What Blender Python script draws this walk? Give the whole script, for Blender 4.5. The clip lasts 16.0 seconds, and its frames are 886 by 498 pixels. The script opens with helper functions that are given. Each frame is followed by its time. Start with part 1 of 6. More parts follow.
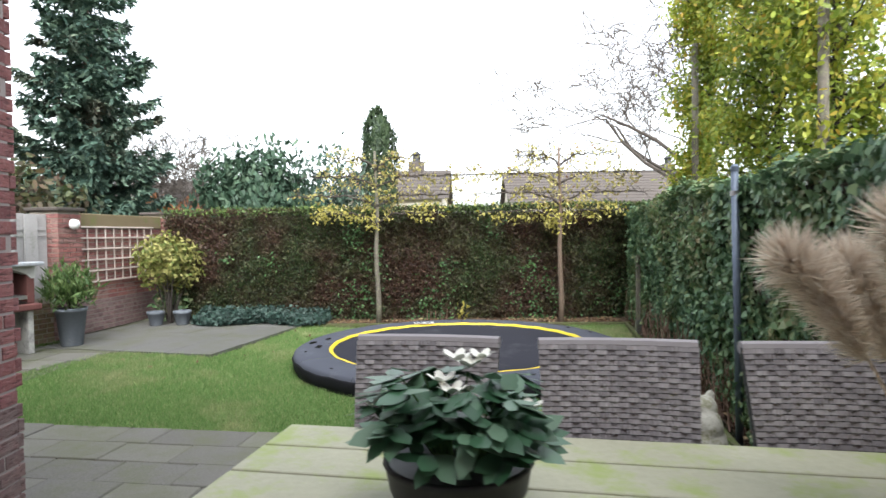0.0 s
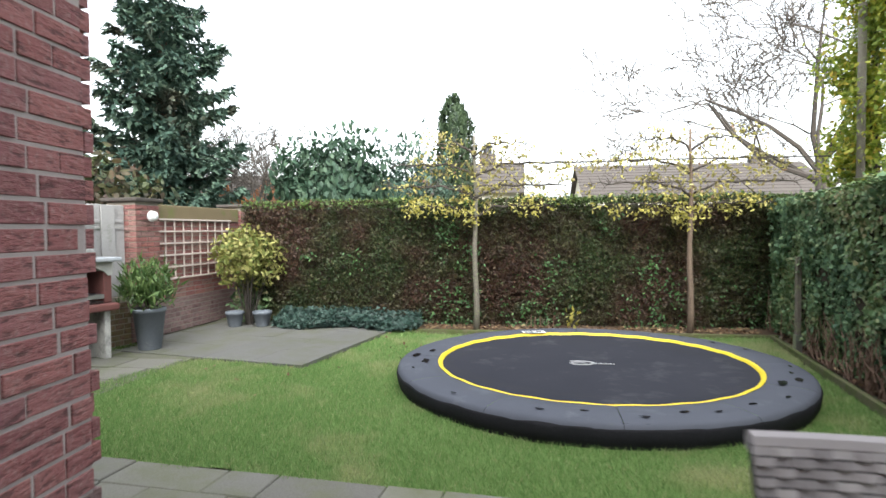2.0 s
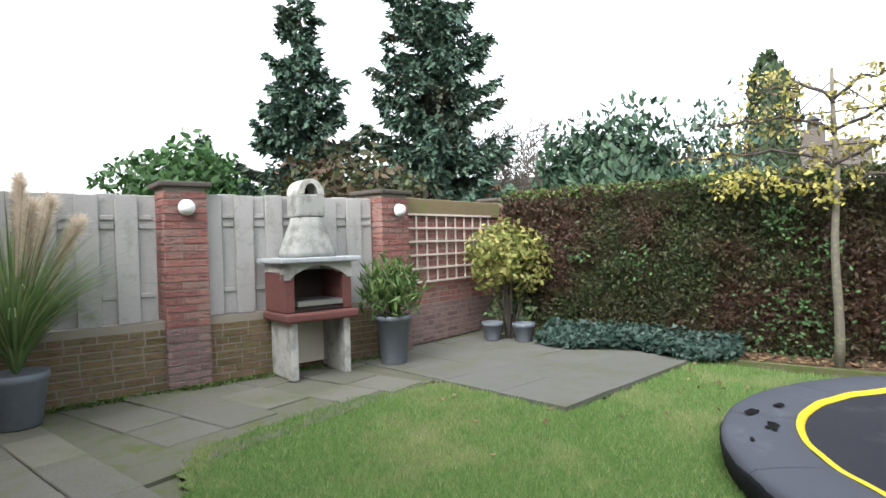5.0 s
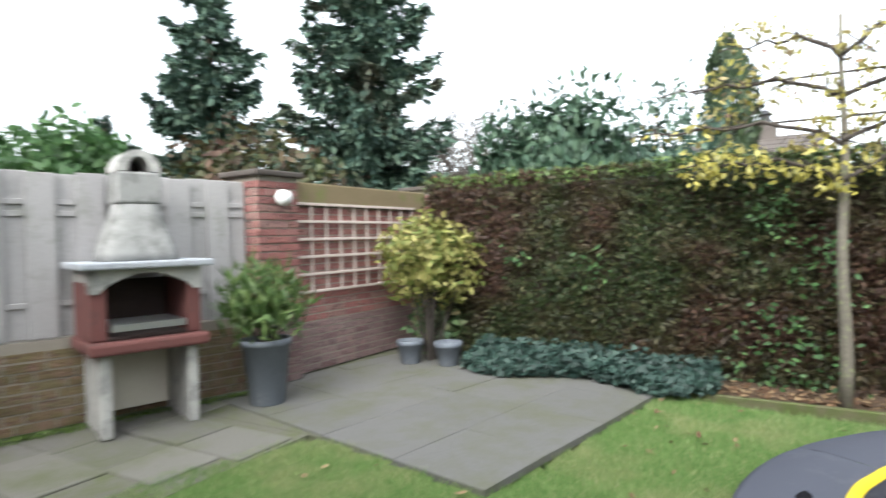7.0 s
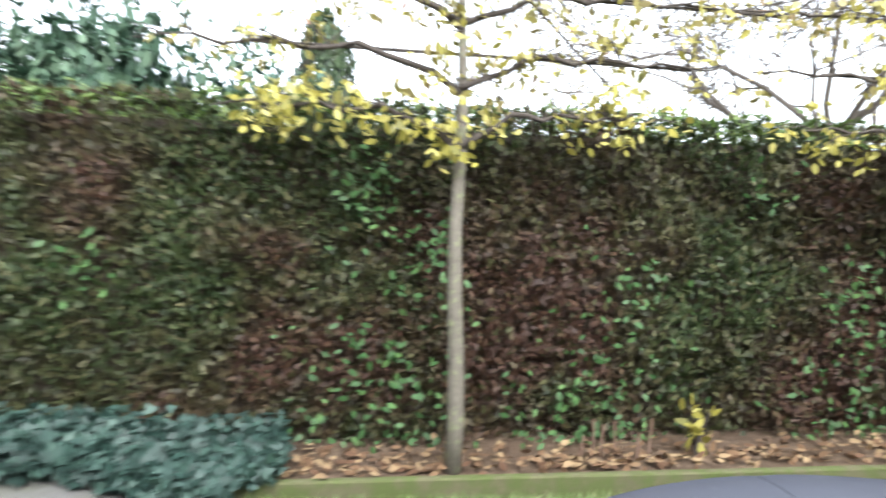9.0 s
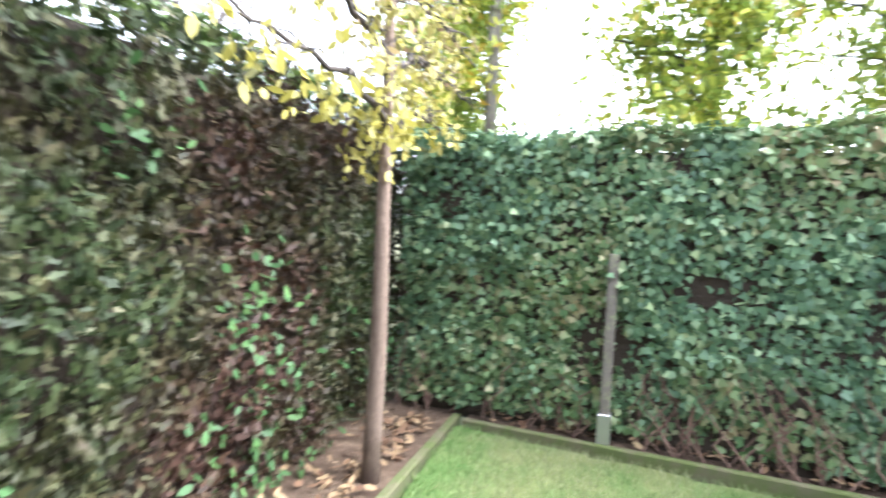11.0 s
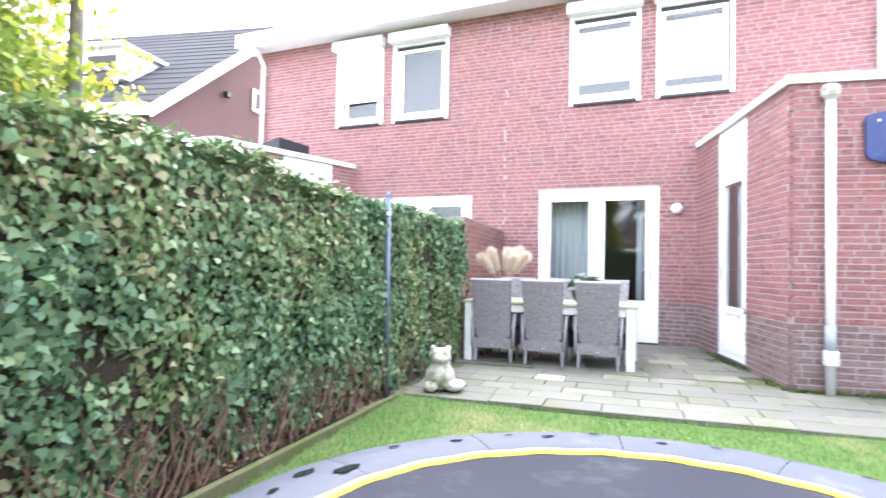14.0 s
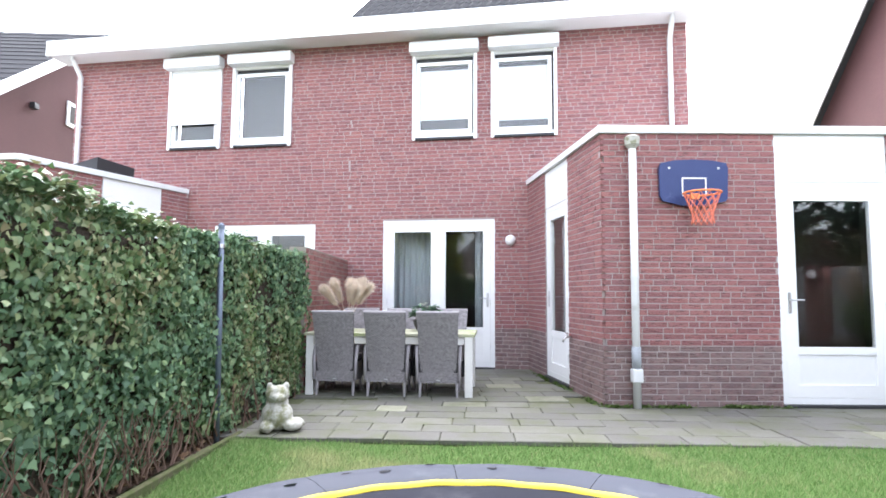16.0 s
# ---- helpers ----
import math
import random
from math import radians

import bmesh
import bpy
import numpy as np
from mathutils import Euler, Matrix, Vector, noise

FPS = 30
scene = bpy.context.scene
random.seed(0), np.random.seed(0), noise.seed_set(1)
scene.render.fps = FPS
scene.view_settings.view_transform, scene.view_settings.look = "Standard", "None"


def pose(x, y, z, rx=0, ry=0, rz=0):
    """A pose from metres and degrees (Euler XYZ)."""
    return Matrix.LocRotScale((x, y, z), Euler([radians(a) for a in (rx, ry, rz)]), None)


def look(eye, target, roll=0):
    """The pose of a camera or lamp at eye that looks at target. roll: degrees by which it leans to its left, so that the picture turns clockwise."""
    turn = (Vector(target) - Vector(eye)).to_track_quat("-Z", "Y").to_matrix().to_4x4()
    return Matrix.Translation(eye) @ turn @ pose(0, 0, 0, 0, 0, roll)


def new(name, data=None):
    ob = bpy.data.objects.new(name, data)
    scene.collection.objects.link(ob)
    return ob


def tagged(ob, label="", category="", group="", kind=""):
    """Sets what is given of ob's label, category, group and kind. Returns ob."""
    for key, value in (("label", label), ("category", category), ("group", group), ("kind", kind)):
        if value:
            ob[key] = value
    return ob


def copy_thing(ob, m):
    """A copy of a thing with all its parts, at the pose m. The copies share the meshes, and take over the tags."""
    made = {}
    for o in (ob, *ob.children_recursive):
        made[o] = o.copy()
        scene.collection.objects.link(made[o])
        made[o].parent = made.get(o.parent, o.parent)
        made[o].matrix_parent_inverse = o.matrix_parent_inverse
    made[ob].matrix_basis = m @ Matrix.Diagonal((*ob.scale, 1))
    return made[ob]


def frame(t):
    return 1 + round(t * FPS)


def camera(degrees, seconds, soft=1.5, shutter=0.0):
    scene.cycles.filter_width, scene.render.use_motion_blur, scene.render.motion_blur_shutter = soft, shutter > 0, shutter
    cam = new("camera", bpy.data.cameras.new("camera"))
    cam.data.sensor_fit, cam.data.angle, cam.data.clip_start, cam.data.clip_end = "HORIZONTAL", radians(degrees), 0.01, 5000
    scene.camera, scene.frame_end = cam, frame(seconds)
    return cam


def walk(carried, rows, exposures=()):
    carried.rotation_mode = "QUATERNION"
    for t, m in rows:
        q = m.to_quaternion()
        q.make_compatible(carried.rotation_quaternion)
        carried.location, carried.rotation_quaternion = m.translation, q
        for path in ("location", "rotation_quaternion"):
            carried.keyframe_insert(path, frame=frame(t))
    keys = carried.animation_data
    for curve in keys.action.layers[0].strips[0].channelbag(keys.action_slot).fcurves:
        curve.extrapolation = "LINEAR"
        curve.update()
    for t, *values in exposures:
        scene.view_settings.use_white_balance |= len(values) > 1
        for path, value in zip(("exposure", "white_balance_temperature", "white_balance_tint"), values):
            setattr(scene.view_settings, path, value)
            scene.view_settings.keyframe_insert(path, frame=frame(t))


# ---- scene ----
cam = camera(74.5, 16.0, shutter=0.5)
PATH = [
    (0, (1.861, -2.311, 1.294), (1.767, -0.314, 1.241), -0.9),
    (0.5, (1.703, -2.185, 1.293), (1.555, -0.192, 1.238), -0.9),
    (1, (1.467, -1.982, 1.297), (1.242, 0.004, 1.246), -0.7),
    (1.5, (1.273, -1.701, 1.295), (1.008, 0.281, 1.243), -0.6),
    (2, (1.12, -1.395, 1.296), (0.845, 0.585, 1.231), -0.5),
    (2.5, (0.916, -0.958, 1.186), (0.664, 1.025, 1.14), -0.5),
    (3, (0.752, -0.514, 1.164), (0.499, 1.469, 1.12), -0.7),
    (3.5, (0.649, -0.199, 1.168), (0.239, 1.758, 1.122), -0.9),
    (4, (0.659, -0.029, 1.165), (-0.087, 1.827, 1.12), -1.6),
    (4.5, (0.629, 0.111, 1.164), (-0.421, 1.814, 1.133), -1.3),
    (4.7, (0.61, 0.16, 1.147), (-0.53, 1.803, 1.125), -1.6),
    (6.8, (0.204, 1.452, 1.16), (-0.91, 3.113, 1.111), -1.5),
    (7, (0.152, 1.63, 1.149), (-0.852, 3.359, 1.108), -1.3),
    (7.5, (0.05, 2.119, 1.122), (-0.726, 3.961, 1.068), -1.2),
    (8, (-0.075, 2.616, 1.086), (-0.538, 4.56, 1.028), -0.8),
    (8.5, (-0.144, 3.144, 1.068), (-0.166, 5.143, 1.012), -1.5),
    (9, (0.105, 3.58, 1.077), (0.362, 5.563, 1.016), 1.3),
    (9.5, (0.202, 4.009, 1.034), (1.003, 5.842, 1.012), 1.3),
    (10, (0.363, 4.449, 1.094), (1.661, 5.97, 1.036), 1.3),
    (10.2, (0.462, 4.54, 1.131), (1.886, 5.941, 1.047), 1.6),
    (12.3, (1.657, 6.138, 1.021), (3.297, 4.994, 1.045), 2.3),
    (12.5, (1.762, 6.107, 1.012), (3.292, 4.820, 1.048), 2.2),
    (13, (1.946, 6.019, 1.078), (3.154, 4.425, 1.112), 2.0),
    (13.5, (2.037, 6.034, 1.067), (2.785, 4.180, 1.123), 1.5),
    (14, (2.061, 6.009, 1.085), (2.471, 4.052, 1.146), 1.2),
    (14.5, (2.057, 6.019, 1.112), (2.261, 4.031, 1.178), 0.8),
    (15, (2.024, 6.024, 1.124), (2.091, 4.027, 1.202), 0.7),
    (15.5, (2.005, 6.016, 1.129), (1.973, 4.019, 1.234), 0.6),
    (16, (1.993, 6.030, 1.136), (1.890, 4.039, 1.295), 0.3),
]
walk(cam, [(t, look(eye, target, roll)) for t, eye, target, roll in PATH],
     [(0, 2.2, 6300, 8), (1.5, 2.25, 6350, 6), (4.5, 2.2, 6350, 6), (8, 2.4, 6250, 7), (9, 2.75, 6150, 8), (10.2, 3.25, 5800, 12), (12.3, 4.4, 5800, 13), (13, 4.4, 5850, 14), (14, 4.0, 5950, 13), (15, 3.55, 6000, 13), (16, 3.3, 6050, 13)])

# ---- world, sun ----
world = bpy.data.worlds.new("overcast")
scene.world = world
world.use_nodes = True
wn = world.node_tree.nodes
sky = wn.new("ShaderNodeTexSky")
sky.sky_type, sky.sun_disc = "NISHITA", False
sky.sun_elevation, sky.sun_rotation = radians(32), radians(170)
sky.air_density, sky.dust_density, sky.ozone_density = 1.0, 4.0, 1.0
grey = wn.new("ShaderNodeHueSaturation")
grey.inputs["Saturation"].default_value = 0.22
world.node_tree.links.new(sky.outputs[0], grey.inputs["Color"])
world.node_tree.links.new(grey.outputs[0], wn["Background"].inputs[0])
wn["Background"].inputs[1].default_value = 0.15
sun_data = bpy.data.lights.new("sun", "SUN")
sun_data.energy, sun_data.angle, sun_data.color = 0.55, radians(45), (1.0, 0.96, 0.9)
sun = new("sun", sun_data)
sun.matrix_world = look((0, 0, 12), (-0.6, 4.5, 0))


# ---- materials ----
def node_mat(name, rough=0.7, metal=0.0, spec=0.5):
    m = bpy.data.materials.new(name)
    m.use_nodes = True
    b = m.node_tree.nodes["Principled BSDF"]
    b.inputs["Roughness"].default_value = rough
    b.inputs["Metallic"].default_value = metal
    b.inputs["Specular IOR Level"].default_value = spec
    return m, m.node_tree.nodes, m.node_tree.links, b


def noise_tex(n, l, coord, scale, detail=4.0, rough=0.6):
    t = n.new("ShaderNodeTexNoise")
    t.inputs["Scale"].default_value = scale
    t.inputs["Detail"].default_value = detail
    t.inputs["Roughness"].default_value = rough
    l.new(coord, t.inputs["Vector"])
    return t.outputs["Fac"]


def ramp(n, l, fac, stops):
    r = n.new("ShaderNodeValToRGB")
    e = r.color_ramp.elements
    while len(e) < len(stops):
        e.new(0.5)
    for i, (p, c) in enumerate(stops):
        e[i].position, e[i].color = p, (*c, 1)
    l.new(fac, r.inputs[0])
    return r.outputs[0]


def mix(n, l, fac, a, b, mode="MIX"):
    m = n.new("ShaderNodeMix")
    m.data_type, m.blend_type = "RGBA", mode
    if isinstance(fac, float):
        m.inputs[0].default_value = fac
    else:
        l.new(fac, m.inputs[0])
    for s, v in ((m.inputs[6], a), (m.inputs[7], b)):
        if isinstance(v, tuple):
            s.default_value = (*v, 1)
        else:
            l.new(v, s)
    return m.outputs[2]


def bump(n, l, b, height, strength, dist=0.01):
    k = n.new("ShaderNodeBump")
    k.inputs["Strength"].default_value, k.inputs["Distance"].default_value = strength, dist
    l.new(height, k.inputs["Height"])
    l.new(k.outputs[0], b.inputs["Normal"])


def surface(name, dark, light, rough=0.75, fine=60.0, coarse=2.5, bumps=0.25, dist=0.004, metal=0.0, spec=0.4, stain=None, stain_at=0.62):
    """A plain worn surface: two colours mixed by coarse and fine noise, an optional stain colour."""
    m, n, l, b = node_mat(name, rough, metal, spec)
    co = n.new("ShaderNodeTexCoord").outputs["Object"]
    big, small = noise_tex(n, l, co, coarse), noise_tex(n, l, co, fine, 5.0, 0.7)
    c = mix(n, l, big, dark, light)
    c = mix(n, l, 0.35, c, ramp(n, l, small, [(0.3, dark), (0.7, light)]))
    if stain:
        s = noise_tex(n, l, co, coarse * 1.7, 6.0, 0.7)
        f = ramp(n, l, s, [(stain_at - 0.08, (0, 0, 0)), (stain_at + 0.08, (1, 1, 1))])
        c = mix(n, l, f, c, stain)
    l.new(c, b.inputs["Base Color"])
    bump(n, l, b, small, bumps, dist)
    return m


def brick_mat(name, stops, lime=0.42):
    """Hand-moulded brick: a colour for each brick, creases with painted shade, and lime bloom."""
    m, n, l, b = node_mat(name, 0.9, 0, 0.25)
    co = n.new("ShaderNodeTexCoord").outputs["Object"]
    geo = n.new("ShaderNodeNewGeometry").outputs["Random Per Island"]
    obj = n.new("ShaderNodeObjectInfo").outputs["Random"]
    add = n.new("ShaderNodeMath")
    add.operation = "ADD"
    l.new(geo, add.inputs[0]), l.new(obj, add.inputs[1])
    fr = n.new("ShaderNodeMath")
    fr.operation = "FRACT"
    l.new(add.outputs[0], fr.inputs[0])
    pos = n.new("ShaderNodeNewGeometry").outputs["Position"]
    base = ramp(n, l, fr.outputs[0], stops)
    fine, mid = noise_tex(n, l, pos, 70, 6, 0.75), noise_tex(n, l, pos, 14, 4, 0.6)
    base = mix(n, l, ramp(n, l, mid, [(0.45, (0, 0, 0)), (0.75, (0.55, 0.55, 0.55))]), base, (0.29, 0.15, 0.145))
    f = ramp(n, l, fine, [(0.52, (0, 0, 0)), (0.75, (lime, lime, lime))])
    base = mix(n, l, f, base, (0.52, 0.44, 0.42))
    l.new(base, b.inputs["Base Color"])
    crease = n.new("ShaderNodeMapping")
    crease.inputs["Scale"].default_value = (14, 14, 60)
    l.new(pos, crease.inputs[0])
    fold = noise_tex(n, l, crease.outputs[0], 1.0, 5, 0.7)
    # The lows of the fold bump are darkened, crease shade put into the colour.
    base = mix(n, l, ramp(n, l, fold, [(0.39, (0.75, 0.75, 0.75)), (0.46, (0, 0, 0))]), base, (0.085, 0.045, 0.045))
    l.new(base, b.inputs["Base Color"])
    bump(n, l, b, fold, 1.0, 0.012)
    return m


def leaf_mat(name, stops, rough=0.45, patch=None, patch_scale=0.9, patch_at=0.52, spec=0.4, thin=0.25):
    """Leaves: a colour for each leaf, with an optional second set of colours in irregular patches."""
    m, n, l, b = node_mat(name, rough, 0, spec)
    geo = n.new("ShaderNodeNewGeometry")
    c = ramp(n, l, geo.outputs["Random Per Island"], stops)
    if patch:
        s = noise_tex(n, l, geo.outputs["Position"], patch_scale, 5, 0.65)
        f = ramp(n, l, s, [(patch_at - 0.07, (0, 0, 0)), (patch_at + 0.07, (1, 1, 1))])
        c = mix(n, l, f, c, ramp(n, l, geo.outputs["Random Per Island"], patch))
    l.new(c, b.inputs["Base Color"])
    if thin:
        t = n.new("ShaderNodeBsdfTranslucent")
        l.new(c, t.inputs["Color"])
        x = n.new("ShaderNodeMixShader")
        x.inputs[0].default_value = thin
        l.new(b.outputs[0], x.inputs[1]), l.new(t.outputs[0], x.inputs[2])
        l.new(x.outputs[0], n["Material Output"].inputs[0])
    return m


RED = [(0.0, (0.215, 0.09, 0.094)), (0.35, (0.27, 0.11, 0.11)), (0.7, (0.32, 0.135, 0.128)), (1.0, (0.24, 0.11, 0.118))]
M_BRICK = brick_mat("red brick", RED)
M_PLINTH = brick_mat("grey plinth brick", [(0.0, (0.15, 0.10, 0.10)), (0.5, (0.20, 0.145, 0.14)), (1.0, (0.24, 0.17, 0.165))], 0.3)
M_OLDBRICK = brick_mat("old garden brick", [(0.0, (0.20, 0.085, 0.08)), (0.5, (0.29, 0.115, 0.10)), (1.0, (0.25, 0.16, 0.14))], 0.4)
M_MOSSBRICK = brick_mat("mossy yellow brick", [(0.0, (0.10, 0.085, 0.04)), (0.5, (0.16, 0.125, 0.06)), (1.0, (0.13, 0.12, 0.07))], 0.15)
M_MORTAR = surface("mortar", (0.32, 0.275, 0.268), (0.41, 0.36, 0.348), 0.95, 90, 3, 0.4)
M_OLDMORTAR = surface("dirty mortar", (0.20, 0.18, 0.15), (0.30, 0.27, 0.23), 0.95, 90, 3, 0.4)
M_WHITE = surface("white paint", (0.76, 0.77, 0.78), (0.84, 0.84, 0.84), 0.35, 20, 1.5, 0.03, 0.001, 0, 0.5)
M_PANEL = surface("white panel", (0.74, 0.75, 0.76), (0.80, 0.80, 0.80), 0.45, 15, 1.2, 0.03)
M_TRIM = surface("aluminium edge trim", (0.62, 0.63, 0.64), (0.72, 0.73, 0.73), 0.4, 30, 2, 0.05)
M_RUBBER = surface("dark rubber", (0.02, 0.02, 0.022), (0.035, 0.035, 0.04), 0.6, 60, 4, 0.2)
M_PIPE = surface("pale grey pvc", (0.62, 0.63, 0.64), (0.70, 0.70, 0.70), 0.4, 25, 2, 0.05, stain=(0.5, 0.5, 0.48))
M_ZINC = surface("weathered zinc", (0.10, 0.125, 0.175), (0.15, 0.18, 0.235), 0.45, 30, 3, 0.1, metal=0.4)
M_STEEL = surface("brushed steel", (0.5, 0.5, 0.52), (0.62, 0.62, 0.63), 0.3, 50, 4, 0.05, metal=0.9)
M_TILE = surface("roof tile", (0.036, 0.036, 0.04), (0.06, 0.06, 0.064), 1.0, 40, 2, 0.2, spec=0.05)
M_OLDTILE = surface("mossy brown roof tile", (0.05, 0.042, 0.038), (0.085, 0.072, 0.064), 0.8, 40, 1.5, 0.3)
M_CREAM = surface("cream render", (0.55, 0.50, 0.42), (0.66, 0.62, 0.54), 0.9, 40, 1.0, 0.2)
M_FENCE = surface("weathered grey timber", (0.27, 0.26, 0.26), (0.40, 0.39, 0.39), 0.85, 45, 2.0, 0.4, 0.004, stain=(0.20, 0.21, 0.18))
M_PLANK = surface("mossy brown timber", (0.14, 0.11, 0.06), (0.22, 0.17, 0.10), 0.9, 45, 2.5, 0.5, stain=(0.14, 0.16, 0.05))
M_LATTICE = surface("bleached timber slat", (0.45, 0.38, 0.34), (0.58, 0.50, 0.46), 0.85, 50, 3, 0.3)
M_CONC = surface("white cast concrete", (0.34, 0.335, 0.315), (0.52, 0.51, 0.49), 0.9, 70, 3.0, 0.4, 0.004, stain=(0.22, 0.22, 0.21), stain_at=0.55)
M_HOOD = surface("rain-stained concrete", (0.22, 0.22, 0.215), (0.36, 0.36, 0.35), 0.9, 70, 3.0, 0.4, 0.004, stain=(0.16, 0.16, 0.155), stain_at=0.55)
M_GREYCONC = surface("grey cast concrete", (0.26, 0.28, 0.31), (0.40, 0.42, 0.45), 0.9, 70, 3.0, 0.4, stain=(0.22, 0.22, 0.21))
M_REDCONC = surface("red pigmented concrete", (0.10, 0.038, 0.034), (0.16, 0.062, 0.056), 0.85, 70, 4, 0.4, stain=(0.07, 0.045, 0.042))
M_SOOT_AND_SHADE = surface("sooty firebrick and flue shade", (0.015, 0.012, 0.012), (0.06, 0.04, 0.035), 0.95, 50, 4, 0.4)
M_STONE = surface("mossy cast stone", (0.32, 0.31, 0.27), (0.58, 0.57, 0.52), 0.95, 60, 7.0, 0.6, 0.006, stain=(0.20, 0.20, 0.11), stain_at=0.56)
M_POT = surface("slate grey pot", (0.10, 0.115, 0.14), (0.17, 0.19, 0.22), 0.6, 40, 3, 0.15, stain=(0.22, 0.23, 0.23), stain_at=0.66)
M_DARKPOT = surface("black pot", (0.012, 0.012, 0.014), (0.03, 0.03, 0.032), 0.5, 40, 3, 0.1)
M_SOIL = surface("leaf-strewn soil", (0.055, 0.035, 0.022), (0.13, 0.085, 0.055), 1.0, 50, 5.0, 1.0, 0.02, stain=(0.17, 0.12, 0.08), stain_at=0.58)
M_GROUND = surface("bare ground", (0.06, 0.07, 0.03), (0.12, 0.12, 0.06), 1.0, 20, 0.6, 0.5, 0.02)
M_BARK = surface("ringed grey bark", (0.075, 0.065, 0.052), (0.20, 0.18, 0.15), 0.9, 38, 14, 0.7, 0.006, stain=(0.20, 0.22, 0.12), stain_at=0.60)
M_BROWNBARK = surface("brown bark", (0.095, 0.066, 0.050), (0.19, 0.14, 0.105), 0.95, 40, 10, 0.8, 0.008)
M_DARKBARK = surface("dark bark", (0.035, 0.03, 0.026), (0.09, 0.075, 0.065), 0.95, 40, 10, 0.8, 0.008)
M_TWIG = surface("dry twigs", (0.10, 0.06, 0.04), (0.20, 0.13, 0.10), 0.95, 60, 9, 0.6)
# Dark brown for hedge fillers; the shade between twigs is put into the colour.
M_CORE = surface("twig core with painted shade", (0.03, 0.022, 0.015), (0.06, 0.045, 0.03), 1.0, 40, 6, 1.0, 0.03)
M_PAD = surface("charcoal vinyl pad", (0.055, 0.060, 0.080), (0.080, 0.086, 0.110), 0.72, 120, 1.5, 0.08, 0.002, spec=0.25, stain=(0.10, 0.108, 0.13), stain_at=0.64)
M_SKIRT = surface("black vinyl skirt", (0.007, 0.007, 0.009), (0.016, 0.016, 0.020), 0.75, 40, 3, 0.3, 0.01, spec=0.15)
M_MAT = surface("woven jumping mat", (0.026, 0.027, 0.035), (0.042, 0.043, 0.054), 1.0, 260, 1.6, 0.2, 0.001, spec=0.04, stain=(0.055, 0.056, 0.066), stain_at=0.64)
M_YELLOW = surface("yellow piping", (0.62, 0.47, 0.02), (0.74, 0.58, 0.05), 0.5, 60, 3, 0.05)
M_WET = surface("standing water", (0.008, 0.009, 0.011), (0.02, 0.02, 0.025), 0.08, 20, 4, 0.02)
M_PRINT = surface("worn white print", (0.35, 0.36, 0.38), (0.5, 0.5, 0.52), 0.7, 80, 9, 0.1)
M_LABEL = surface("white sticker", (0.62, 0.63, 0.64), (0.75, 0.75, 0.75), 0.4, 60, 4, 0.05)
M_BLUE = surface("blue plastic board", (0.012, 0.026, 0.11), (0.022, 0.042, 0.16), 0.4, 60, 5, 0.1, stain=(0.05, 0.07, 0.19), stain_at=0.66)
M_ORANGE = surface("orange net cord", (0.65, 0.16, 0.10), (0.78, 0.24, 0.15), 0.6, 60, 5, 0.1)
M_ORANGE2 = surface("orange steel hoop", (0.75, 0.20, 0.05), (0.85, 0.27, 0.08), 0.4, 60, 5, 0.05)
M_SHUTTER = surface("white roller shutter", (0.74, 0.75, 0.77), (0.80, 0.81, 0.82), 0.5, 15, 1.5, 0.03)
M_CURTAIN = surface("pale grey curtain", (0.40, 0.44, 0.45), (0.52, 0.55, 0.56), 0.95, 120, 3, 0.2)
# The dimness behind glass is put into this dark colour.
M_INSIDE = surface("interior painted dim", (0.05, 0.045, 0.045), (0.09, 0.085, 0.08), 0.9, 10, 1, 0.05)
M_BLIND = surface("white blind", (0.72, 0.73, 0.74), (0.80, 0.80, 0.80), 0.8, 40, 2, 0.05)
M_TABLETOP = surface("weathered table boards", (0.30, 0.30, 0.22), (0.46, 0.45, 0.34), 0.7, 40, 3, 0.3, stain=(0.30, 0.36, 0.13), stain_at=0.58)
M_WOODWHITE = surface("whitewashed timber", (0.58, 0.57, 0.55), (0.74, 0.73, 0.71), 0.7, 50, 3, 0.2)
M_FLOWER = surface("white petals", (0.78, 0.78, 0.70), (0.86, 0.86, 0.80), 0.6, 60, 9, 0.05)
M_CABLE = surface("dark cable", (0.02, 0.02, 0.02), (0.04, 0.04, 0.04), 0.6, 30, 3, 0.05)
M_GOLD = surface("gold glass vase", (0.33, 0.30, 0.06), (0.45, 0.40, 0.10), 0.25, 30, 4, 0.05)


def wicker_mat():
    m, n, l, b = node_mat("grey wicker", 0.6, 0, 0.4)
    geo = n.new("ShaderNodeNewGeometry")
    c = ramp(n, l, geo.outputs["Random Per Island"], [(0.0, (0.21, 0.195, 0.21)), (0.5, (0.28, 0.26, 0.275)), (1.0, (0.36, 0.34, 0.355))])
    l.new(c, b.inputs["Base Color"])
    return m


